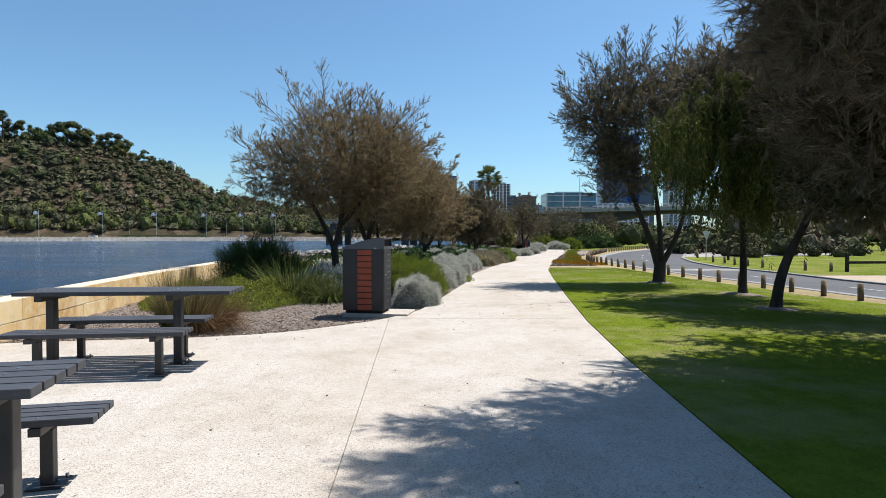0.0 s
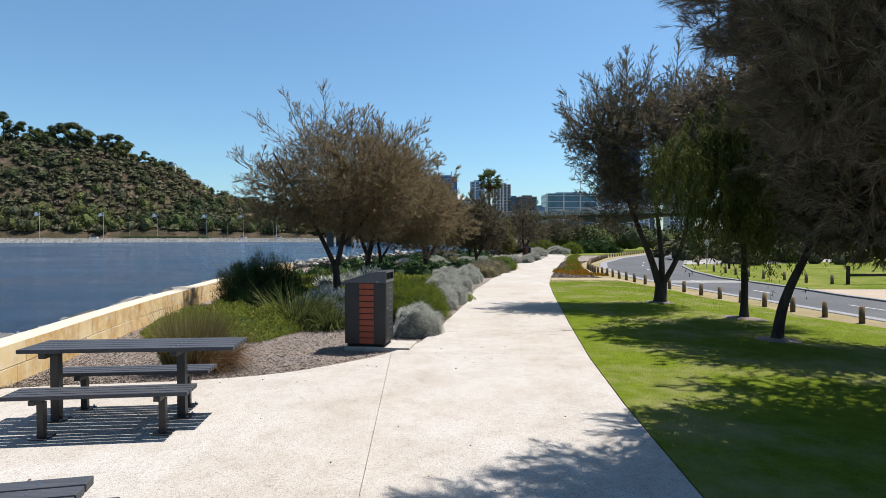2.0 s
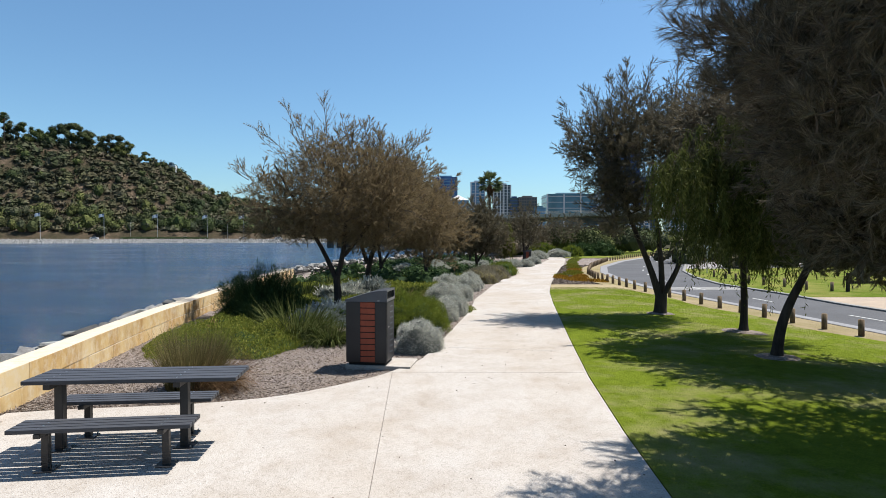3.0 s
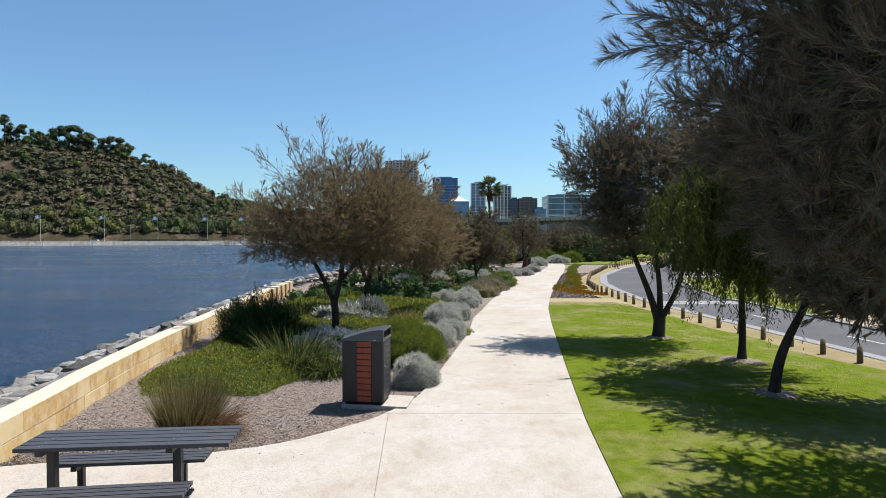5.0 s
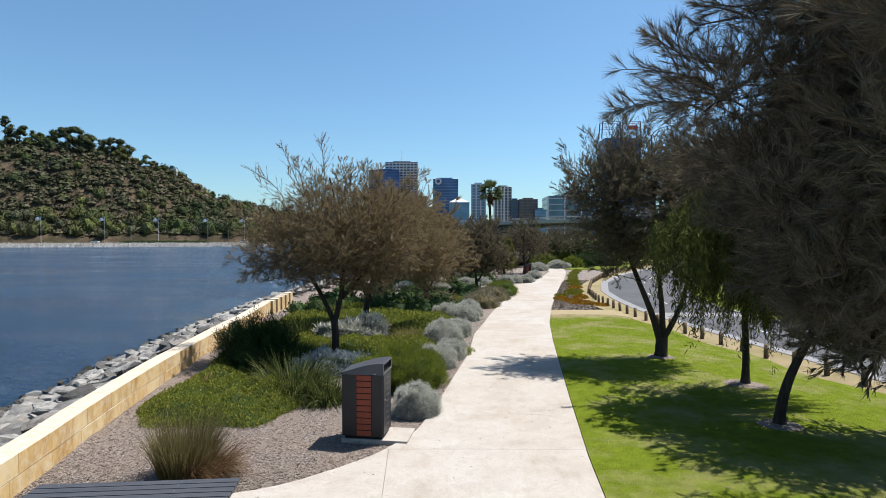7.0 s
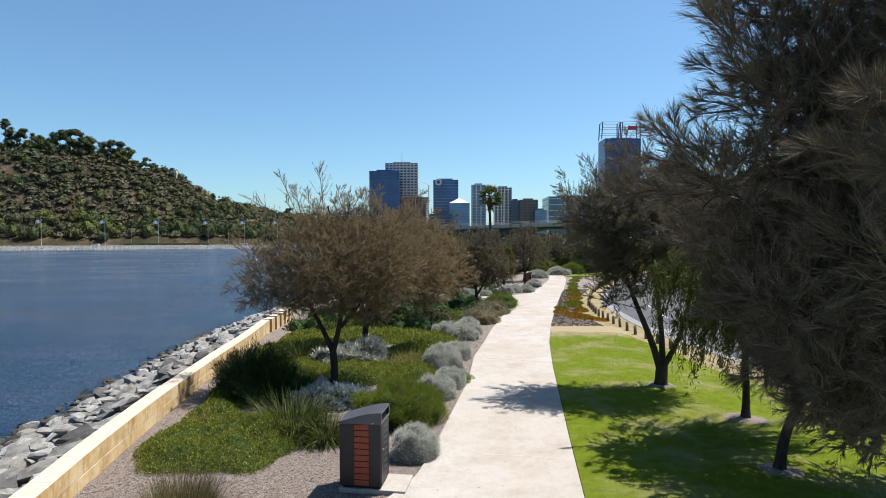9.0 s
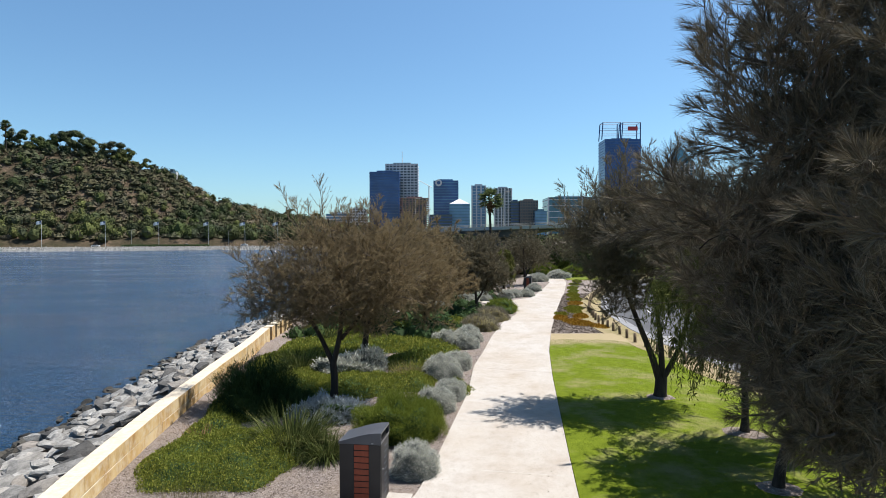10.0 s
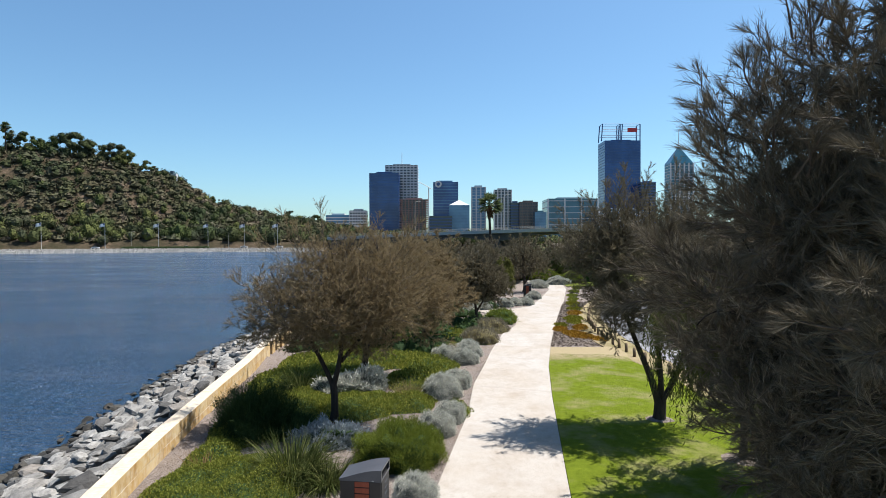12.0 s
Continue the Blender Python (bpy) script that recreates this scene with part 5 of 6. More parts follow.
grass_tuft()
ground_cover("ground_cover", "low spreading bright green ground cover beside the wall", (-4.5, 12.25, 1.65, 1.8, 15), 0.46, M_COVER, 3000, 0.048, 0.02)
for x, y, rx, ry, t in ((-4.6, 18.2, 1.3, 2.2, 0), (-2.6, 18.2, 1.6, 1.5, 0), (-1.2, 18.5, 1.2, 1.2, 0), (-4.5, 22.8, 2.2, 2.4, 0), (-1.0, 21.8, 1.4, 1.8, 0), (-0.6, 24.6, 1.4, 1.8, 0), (-3.0, 26.0, 3.0, 2.6, 0), (-1.6, 30.5, 3.2, 3.0, 0), (0.4, 17.6, 0.5, 0.7, 0), (-5.6, 16.0, 0.9, 2.0, 8), (-6.0, 18.6, 0.8, 1.8, 8), (-5.6, 14.0, 0.6, 1.0, 0), (-6.3, 21.5, 0.9, 1.8, 6), (0.2, 28.4, 1.3, 1.6, 0), (-6.0, 25.0, 1.2, 2.4, 0), (-5.5, 31.0, 2.0, 3.0, 0), (0.6, 33.5, 1.5, 2.0, 0)):
    ground_cover("ground_cover", "low yellow-green ground cover between the shrubs", (x, y, rx, ry, t), 0.34, M_COVER, 1300 if y < 20 else 420, 0.062 if y < 20 else 0.1, 0.028 if y < 20 else 0.05, "ground covers")
for x, y, rx, ry, m, t in ((7.75, 33.4, 1.05, 2.3, M_ORANGE, 8), (8.5, 31.6, 0.6, 1.1, M_ORANGE, 20), (7.2, 35.6, 0.7, 1.2, M_ORANGE, -20), (7.6, 37.4, 0.6, 1.2, M_YELLOW, 0), (8.6, 36.2, 0.7, 1.6, M_ORANGE, -10), (9.1, 40.3, 1.0, 2.2, M_YELLOW, -12), (8.7, 38.6, 0.7, 1.2, M_YELLOW, 0), (9.9, 43.6, 0.8, 1.8, M_ORANGE, -14), (10.5, 46.4, 0.8, 1.6, M_YELLOW, -14), (11.2, 50.3, 0.85, 2.2, M_YELLOW, -12), (10.9, 48.2, 0.5, 1.0, M_YELLOW, 0), (12.0, 53.8, 0.8, 1.8, M_COVER, -12), (15.3, 66.5, 0.8, 2.6, M_COVER, -10), (12.8, 57.5, 0.8, 2.0, M_COVER, -12), (14.0, 62.0, 0.8, 2.2, M_COVER, -12)):
    ground_cover("creeping_succulent", "creeping orange and yellow-green succulent mat on mulch", (x, y, rx * 0.7, ry * 0.72, t), 0.13, m, 520, 0.10, 0.05, "succulent mats")
for x, y, w, h, lab in ((16.4, 75.0, 3.0, 1.3, "rounded green shrub where the path ends"), (13.6, 79.0, 3.2, 1.5, "rounded green shrub where the path ends"), (18.6, 77.5, 3.6, 1.6, "rounded green shrub where the path ends"), (22.0, 79.0, 4.0, 1.6, "rounded green shrub where the path ends"), (11.0, 82.0, 3.4, 1.6, "rounded green shrub where the path ends")):
    mound("green_shrub", lab, "bush", x, y, w, h, M_SHRUB if x < 18 else M_DARKBUSH, M_DARKBUSH, 2400, 0.35, 0.08, 0.4, None, "path end shrubs", 0.3)


# ---- park furniture ----
def picnic_table(at, shift, h=0.0):
    ob = thing("picnic_table", "charcoal slatted picnic table on two dark steel posts", "table", "picnic tables", "", at)
    for i in range(5):
        part("board", bevel_box((2.1, 0.102, 0.042), (0, -0.232 + i * 0.116, 0.774 + h), 0.006), M_BOARD, ob)
    for x in (shift - 0.635, shift + 0.635):
        part("leg", bevel_box((0.085, 0.085, 0.70 + h), (x, 0, 0.35 + h / 2), 0.008), M_STEEL, ob)
        part("bracket", bevel_box((0.07, 0.5, 0.06), (x, 0, 0.723 + h), 0.006), M_STEEL, ob)
        foot = part("foot_plate", bevel_box((0.2, 0.2, 0.012), (x, 0, 0.006), 0.003, 1), M_STEEL, ob)
        for sx in (-0.075, 0.075):
            for sy in (-0.075, 0.075):
                part("bolt", cylinder(0.011, 0.02, (x + sx, sy, 0.02), 8), M_BOLT, foot)
        for i in range(5):
            part("screw", cylinder(0.009, 0.004, (x, -0.232 + i * 0.116, 0.7955 + h), 8), M_BOLT, ob)
    return ob


def bench(at, h=0.0):
    ob = thing("bench", "charcoal slatted backless bench on dark steel posts", "bench", "picnic benches", "", at)
    for i in range(4):
        part("board", bevel_box((1.65, 0.073, 0.04), (0, -0.129 + i * 0.086, 0.432 + h), 0.006), M_BOARD, ob)
    for x in (-0.55, 0.55):
        part("leg", bevel_box((0.065, 0.065, 0.36 + h), (x, 0, 0.18 + h / 2), 0.007), M_STEEL, ob)
        part("bracket", bevel_box((0.06, 0.34, 0.045), (x, 0, 0.387 + h), 0.005), M_STEEL, ob)
        foot = part("foot_plate", bevel_box((0.17, 0.17, 0.012), (x, 0, 0.006), 0.003, 1), M_STEEL, ob)
        for sx in (-0.065, 0.065):
            part("bolt", cylinder(0.01, 0.02, (x + sx, 0.065, 0.02), 8), M_BOLT, foot)
        for i in range(4):
            part("screw", cylinder(0.009, 0.004, (x, -0.129 + i * 0.086, 0.4525 + h), 8), M_BOLT, ob)
    return ob


picnic_table(pose(-3.25, 6.05, 0, 0, 0, 5), -0.19)
seat = bench(pose(-3.31, 5.51, 0, 0, 0, 7), -0.01)
copy_thing(seat, pose(-3.47, 6.42, 0, 0, 0, 6))
picnic_table(pose(-2.68, 2.25, 0, 0, 0, 13), 0.2, -0.032)
low_seat = bench(pose(-2.68, 2.98, 0, 0, 0, 13), -0.05)
copy_thing(low_seat, pose(-2.45, 1.84, 0, 0, 0, 13))


def litter_bin(at, wide=0.72, deep=0.58):
    """A bin surround: panelled body, timber-look slats in front, a curved hood with a side opening."""
    ob = thing("litter_bin", "charcoal litter bin surround with rust-red slats and curved hood", "bin", "litter bins", "", at)
    body = part("body", bevel_box((wide - 0.02, deep - 0.02, 1.06), (0, 0, 0.585), 0.012), M_BIN, ob)
    part("plinth", bevel_box((wide - 0.08, deep - 0.08, 0.06), (0, 0, 0.03), 0.004), M_BLACK, ob)
    for x, w in ((-wide / 2 + 0.127, 0.246), (wide / 2 - 0.102, 0.196)):
        part("front_panel", bevel_box((w, 0.016, 1.04), (x, -deep / 2 + 0.002, 0.575), 0.004), M_BIN, ob)
    # Black panel added to put dark shade into the gaps between slats.
    part("slat_gap_shade", bevel_box((0.27, 0.012, 1.05), (0.025, -deep / 2 + 0.004, 0.575), 0), M_BLACK, ob)
    for i in range(10):
        part("slat", bevel_box((0.255, 0.02, 0.090), (0.025, -deep / 2 + 0.004, 0.105 + i * 0.1045), 0.004), M_RED, ob)
    part("side_panel", bevel_box((0.014, deep - 0.06, 1.02), (wide / 2 - 0.003, 0, 0.575), 0.004), M_BIN, ob)
    for i in range(9):
        part("louvre", bevel_box((0.012, 0.2, 0.014), (wide / 2 + 0.006, 0.02, 0.2 + i * 0.1), 0.003, 1), M_HOOD, ob)
    part("lock", cylinder(0.016, 0.02, (wide / 2 + 0.006, -0.18, 0.66), 12), M_BOLT, ob)
    s = np.linspace(0, 1, 13)
    prof = [(-wide / 2 - 0.012 + (wide + 0.02) * t, 1.135 + 0.165 * math.sin(t * math.pi / 2) ** 1.2) for t in s]
    sh = Shape()
    y0, y1 = -deep / 2 - 0.012, deep / 2 + 0.012
    sh.grid(np.array([[(x, y0, z), (x, y1, z)] for x, z in prof]))
    sh.grid(np.array([[(x, y0, z), (x, y0, 1.10)] for x, z in prof]))
    sh.grid(np.array([[(x, y1, z), (x, y1, 1.10)] for x, z in prof]))
    sh.grid(np.array([[(prof[0][0], y0, 1.10), (prof[0][0], y1, 1.10)], [(prof[0][0], y0, prof[0][1]), (prof[0][0], y1, prof[0][1])]]))
    xr = prof[-1][0]
    sh.grid(np.array([[(xr, y0, 1.10), (xr, y0, 1.30)], [(xr, y0 + 0.03, 1.10), (xr, y0 + 0.03, 1.30)]]))
    sh.grid(np.array([[(xr, y1 - 0.03, 1.10), (xr, y1 - 0.03, 1.30)], [(xr, y1, 1.10), (xr, y1, 1.30)]]))
    sh.grid(np.array([[(xr, y0, 1.27), (xr, y0, 1.30)], [(xr, y1, 1.27), (xr, y1, 1.30)]]))
    sh.grid(np.array([[(xr, y0, 1.10), (xr, y0, 1.15)], [(xr, y1, 1.10), (xr, y1, 1.15)]]))
    hood = part("hood", sh, M_HOOD, ob)
    # Black plate stands in for the unlit inside of the hood.
    part("opening", bevel_box((0.01, deep - 0.04, 0.15), (xr - 0.05, 0, 1.205), 0.0), M_BLACK, hood)
    part("plate", bevel_box((0.035, 0.004, 0.012), (wide / 2 - 0.14, -deep / 2 - 0.014, 1.12), 0.0), M_PAINT, hood, "small pale maker's plate")
    return ob


bin_near = litter_bin(pose(-1.325, 10.1, 0.03, 0, 0, -8.0))
copy_thing(bin_near, pose(8.15, 56.2, float(zg(8.1, 56)), 0, 0, -15))
pad = part("bin_pad", bevel_box((1.15, 0.7, 0.09), (0.11, 0.0, 0), 0.01), M_CONCRETE)
pad.matrix_basis = pose(-1.23, 10.14, -0.012, 0, 0, -8.0)
tagged(pad, "small concrete pad under the litter bin", "pad", "", "structure")


def post_bm(h=0.52, r=0.07):
    bm = cylinder(r, h, (0, 0, h / 2 - 0.1), 14)
    top = [e for e in bm.edges if all(v.co.z > h / 2 for v in e.verts) and len(e.link_faces) == 2]
    bmesh.ops.bevel(bm, geom=top, offset=0.012, segments=2, affect="EDGES")
    return bm


def bollards():
    first = None
    y = 9.0
    k = 0
    while y < 96:
        x = float(BOLLARD(y))
        z = float(zg(x, y))
        tilt = (RNG.normal(0, 1.3), RNG.normal(0, 1.3), RNG.uniform(0, 360))
        if first is None:
            first = tagged(part("bollard", post_bm(), M_POST, None, "", True), "short round weathered timber bollard along the road", "bollard", "timber bollards")
            first.matrix_basis = pose(x, y, z, *tilt)
        else:
            copy_thing(first, pose(x, y, z, *tilt))
        slope = (float(BOLLARD(y + 0.5)) - float(BOLLARD(y - 0.5)))
        y += 1.12 / math.sqrt(1 + slope * slope)
    for x, y in ((17.1, 36.4), (17.1, 34.9), (16.8, 33.1), (16.7, 31.5), (16.8, 30.2), (17.3, 29.2), (17.4, 27.6), (18.1, 26.8), (20.5, 26.2), (22.8, 26.0), (25.2, 26.0), (21.5, 49.0), (20.4, 46.2), (19.4, 43.8), (22.8, 51.6), (24.1, 54.0), (25.6, 56.4), (27.0, 58.8)):
        copy_thing(first, pose(x, y, float(zg(x, y)), 0, 0, RNG.uniform(0, 360)))


bollards()


def rail_fence(x, y, turn, long=2.6):
    ob = thing("timber_rail", "low dark timber rail barrier on the far lawn", "rail", "timber rails", "", pose(x, y, float(zg(x, y)), 0, 0, turn))
    for px in (0, long):
        part("post", bevel_box((0.12, 0.12, 0.95), (px, 0, 0.38), 0.01), M_BARK, ob)
    part("rail", bevel_box((long + 0.3, 0.09, 0.12), (long / 2, -0.1, 0.42), 0.01), M_BARK, ob)
    return ob


rail_fence(18.7, 26.6, 4)
rail_fence(19.6, 39.5, 20, 1.6)


def give_way_sign(x, y):
    z = float(zg(x, y))
    ob = thing("road_sign", "grey back of a triangular road sign on a steel post", "sign", "", "", pose(x, y, z, 0, 0, 8))
    part("pole", cylinder(0.03, 2.0, (0, 0, 1.0), 10), M_KERB, ob)
    bm = bmesh.new()
    vs = [bm.verts.new(p) for p in ((-0.36, -0.04, 2.0), (0.36, -0.04, 2.0), (0.0, -0.04, 1.38))]
    f = bm.faces.new(vs)
    ext = bmesh.ops.extrude_face_region(bm, geom=[f])
    for v in ext["geom"]:
        if isinstance(v, bmesh.types.BMVert):
            v.co.y += 0.006
    part("plate", bm, M_BOLT, ob)


give_way_sign(18.3, 40.0)


# ---- the far bank and hill ----
CREST = np.array([(-700, 92), (-454, 88), (-362, 78), (-322, 72), (-303, 75), (-283, 72), (-262, 67), (-241, 61), (-223, 57.5), (-212, 52), (-202, 43), (-194, 36.5), (-184, 32.5), (-172, 31), (-148, 25), (-128, 22), (-109, 19), (-85, 14), (-40, 8), (60, 4)])


def hill_z(x, y):
    off = y - far_shore(x)
    t = np.clip((off - 34) / 95.0, 0, 1)
    t = t * t * (3 - 2 * t) * 0.6 + t * 0.4
    t = t * (1 - 0.6 * np.clip((off - 134) / 110.0, 0, 1))
    b = np.clip((off - 27) / 9.0, 0, 1)
    return 0.4 + np.interp(x, CREST[:, 0], CREST[:, 1]) * t + 4.0 * t * (hash_noise(x, y, 0.03) - 0.5) + (2.0 + 4.0 * hash_noise(x, y * 0, 0.05)) * b * b * (3 - 2 * b) * (1 - t)


hx, hy = np.meshgrid(np.arange(-700, 80, 6.0), np.concatenate([np.arange(0, 24, 2.0), np.arange(24, 230, 6.0)]))
hy = hy + far_shore(hx) + 20
hill = part("hillside", Shape().grid(np.stack([hx, hy, hill_z(hx, hy)], -1)), M_HILL, None, "", True)
tagged(hill, "steep bushland hillside with bare earth between shrubs", "hill", "", "structure")


def clump_cloud(xs, ys, zs, r, h, per, size, thin=False):
    """Leafy heads: sprays that lie over uneven domes, round a dark filling."""
    n = len(xs)
    u = RNG.normal(size=(n, per, 3))
    u /= np.linalg.norm(u, axis=2)[..., None]
    u[..., 2] = np.abs(u[..., 2]) * 1.0 - 0.18
    rad = 0.66 + 0.42 * RNG.uniform(0, 1, (n, per))
    p = (np.stack([xs, ys, zs], -1)[:, None] + u * rad[..., None] * np.stack([r, r, h], -1)[:, None]).reshape(-1, 3)
    face = (u + RNG.normal(0, 0.28, u.shape)).reshape(-1, 3)
    lie = np.cross(face, RNG.normal(size=face.shape))
    lie /= np.linalg.norm(lie, axis=1)[:, None] + 1e-9
    side = np.cross(face, lie)
    side /= np.linalg.norm(side, axis=1)[:, None] + 1e-9
    s = (np.repeat(size, per) * RNG.uniform(0.6, 1.3, n * per))[:, None]
    tip = p + lie * s + face * s * 0.25
    sh = Shape()
    g = 1.618
    if thin:
        oc = np.array([(1, 0, 0), (-1, 0, 0), (0, 1, 0), (0, -1, 0), (0, 0, 1), (0, 0, -1)], float)
        of = np.array([(0, 2, 4), (2, 1, 4), (1, 3, 4), (3, 0, 4), (2, 0, 5), (1, 2, 5), (3, 1, 5), (0, 3, 5)])
    else:
        oc = np.array([(-1, g, 0), (1, g, 0), (-1, -g, 0), (1, -g, 0), (0, -1, g), (0, 1, g), (0, -1, -g), (0, 1, -g), (g, 0, -1), (g, 0, 1), (-g, 0, -1), (-g, 0, 1)]) / 1.9
        of = np.array([(0, 11, 5), (0, 5, 1), (0, 1, 7), (0, 7, 10), (0, 10, 11), (1, 5, 9), (5, 11, 4), (11, 10, 2), (10, 7, 6), (7, 1, 8), (3, 9, 4), (3, 4, 2), (3, 2, 6), (3, 6, 8), (3, 8, 9), (4, 9, 5), (2, 4, 11), (6, 2, 10), (8, 6, 7), (9, 8, 1)])
    v = np.stack([xs, ys, zs], -1)[:, None] + oc[None] * np.stack([r, r, h], -1)[:, None] * RNG.uniform(0.6, 0.8, (n, len(oc), 1))
    sh.add(v.reshape(-1, 3), (np.arange(n)[:, None, None] * len(oc) + of[None]).reshape(-1, 3))
    k = np.arange(n * per)[:, None]
    if thin:
        sh.add(np.stack([p - side * s * 0.5, p + side * s * 0.5, tip], 1).reshape(-1, 3), k * 3 + np.array([[0, 1, 2]]))
    else:
        mid = (p + tip) / 2
        sh.add(np.stack([p, mid + side * s * 0.4, tip, mid - side * s * 0.4], 1).reshape(-1, 3), k * 4 + np.array([[0, 1, 2, 3]]))
    return sh


def hill_plants():
    n = 9500
    xs = RNG.uniform(-560, 40, n)
    t = RNG.uniform(0, 1, n)
    ys = far_shore(xs) + 38 + t * 124
    keep = hash_noise(xs, ys, 0.045) + 0.35 * hash_noise(xs, ys, 0.16) > 0.2 - 0.12 * t
    xs, ys = xs[keep], ys[keep]
    n = len(xs)
    r = np.minimum(1.0 + RNG.gamma(1.5, 0.9, n), 5.2)
    tagged(part("hill_scrub", clump_cloud(xs, ys, hill_z(xs, ys) + r * 0.2, r * 1.2, r * RNG.uniform(0.62, 0.98, n), 26, r * 0.42, True), M_HILLSCRUB), "dull green and brown scrub covering the hillside", "scrub", "", "stuff")
    xs = np.concatenate([RNG.uniform(-640, 60, 330), RNG.uniform(-520, -250, 40), RNG.uniform(-220, 60, 230), RNG.uniform(-430, -60, 150)])
    t = np.concatenate([RNG.uniform(-0.02, 0.24, 330), RNG.uniform(0.85, 1.15, 40), RNG.uniform(0.08, 1.0, 230), RNG.uniform(0.15, 0.95, 150)])
    n = len(xs)
    ys = far_shore(xs) + 36 + t * 100
    r = RNG.uniform(2.6, 5.0, n) * np.where(t < 0.24, 1.2, 1.0)
    h = r * RNG.uniform(0.8, 1.35, n)
    tagged(part("hill_trees", clump_cloud(xs, ys, hill_z(xs, ys) + h * 0.55, r, h, 120, r * 0.21), M_HILLTREE), "dark green trees along the foot and crest of the hill", "woods", "", "stuff")
    crowns = ((-317, 5, 12), (-309.6, 6, 9), (-302, 5, 6), (-296, 6, 4), (-290, 7, 7.5), (-283, 8, 10), (-276, 8, 11.5), (-269, 6, 9), (-262, 5, 7.5), (-256, 6, 11), (-250, 7, 11), (-245, 5, 9), (-235, 4, 5), (-262, 6, -1), (-272, 7, 2), (-252, 5, 4), (-229, 3, 2.5), (-190, 3, 3.5), (-183, 3, 3), (-132, 4, 5), (-110, 4, 4.5))
    xs, ys, zs, r = [], [], [], []
    for x, s, top in crowns:
        y0 = float(far_shore(x)) + 127
        for k in range(13):
            px, py = x + RNG.normal(0, 0.42) * s, y0 + RNG.normal(0, 0.4) * s
            xs.append(px)
            ys.append(py)
            zs.append(float(hill_z(px, py)) + 2.0 + (top + 1.5) * RNG.uniform(0.05, 1.0))
            r.append(s * RNG.uniform(0.32, 0.56))
    r = np.array(r)
    tagged(part("crest_trees", clump_cloud(np.array(xs), np.array(ys), np.array(zs), r, r * 0.9, 190, r * 0.2), M_HILLTREE), "tall spreading gum trees on the crest of the hill", "woods", "", "stuff")
    x, y = -216.5, float(far_shore(-216.5)) + 127
    ob = thing("hilltop_lookout", "small dark lookout box on a white base", "lookout", "", "", pose(x, y, float(hill_z(x, y))))
    part("base", Shape().box((0.6, 0, 2.4), (4.4, 3, 6)), M_SPANDREL, ob, "white base")
    part("cabin", Shape().box((-0.8, 0, 6.6), (2.4, 2.4, 2.4)), M_DARKGLASS, ob, "dark cabin")


revetment = part("revetment", Shape().grid(np.array([[(x, far_shore(x) + o, z) for o, z in ((-9, -2.9), (-4, -1.3), (0, 0.0), (3.3, 0.7))] for x in np.arange(-640, -40, 10.0)])), M_PALESTONE)
tagged(revetment, "pale stone slope of the far river bank", "stone bank", "", "structure")
bank_grass = part("bank_grass", Shape().grid(np.array([[(x, far_shore(x) + o, z) for o, z in ((3.2, 0.72), (9, 0.78), (14, 0.8))] for x in np.arange(-640, 120, 10.0)])), M_DRY)
tagged(bank_grass, "dry grass strip along the far bank", "verge", "", "structure")
far_road = part("far_road", Shape().grid(np.array([[(x, far_shore(x) + o, z) for o, z in ((14, 0.81), (24, 0.86))] for x in np.arange(-640, 120, 10.0)])), M_ASPHALT)
tagged(far_road, "riverside drive at the foot of the hill", "road", "", "structure")
M_FLAG = plain_material("flag_cloth", (0.5714, 0.5786, 0.6), (0.6286, 0.6286, 0.6357), 1.0, 0.8)
M_FLAGBLUE = plain_material("flag_blue", (0.0714, 0.1, 0.2286), (0.1143, 0.1429, 0.2857), 1.0, 0.8)
M_POLE = plain_material("white_pole", (0.3929, 0.4, 0.4143), (0.5143, 0.5143, 0.5286), 1.0, 0.5)
M_CARWHITE = plain_material("white_car_paint", (0.5, 0.5, 0.5), (0.5714, 0.5714, 0.5714), 1.0, 0.3)
M_CARDARK = plain_material("dark_glass", (0.0143, 0.0157, 0.0179), (0.0214, 0.0214, 0.025), 1.0, 0.15)


def flagpole(at):
    ob = thing("flagpole", "tall white flagpole with a blue and white flag flying", "flagpole", "flagpoles", "", at)
    part("pole", cylinder(0.14, 16, (0, 0, 8), 8, 0.08), M_POLE, ob)
    s = np.linspace(0, 1, 9)
    rows = [[(-3.4 * t, 0.5 * math.sin(t * 7), 15.7 - h * 1.9 - 0.9 * t * t) for h in (0, 0.5, 1)] for t in s]
    part("flag", Shape().grid(np.array(rows)), M_FLAG, ob, "white flag")
    rows = [[(-3.4 * t, 0.5 * math.sin(t * 7) - 0.04, 15.68 - h * 0.9 - 0.9 * t * t) for h in (0, 1)] for t in s[:4]]
    part("canton", Shape().grid(np.array(rows)), M_FLAGBLUE, ob, "dark blue upper corner of the flag")
    return ob


first_flag = None
for px in (63, 148, 228, 300, 371, 433, 490):
    x = (px - 784) / 1018 * 377
    m = pose(x, far_shore(x) + 11, 0.7)
    if first_flag is None:
        first_flag = flagpole(m)
    else:
        copy_thing(first_flag, m)


def street_lamp(at, h=11.0):
    ob = thing("street_lamp", "slender grey street lamp with a curved arm", "street lamp", "street lamps", "", at)
    part("pole", Shape().tube([(0, 0, 0), (0, 0, h * 0.9), (0.3, 0, h * 0.97), (1.6, 0, h)], [0.1, 0.07, 0.06, 0.05], 8), M_KERB, ob)
    part("lamp_head", bevel_box((0.9, 0.35, 0.16), (1.9, 0, h), 0.04), M_KERB, ob)
    return ob


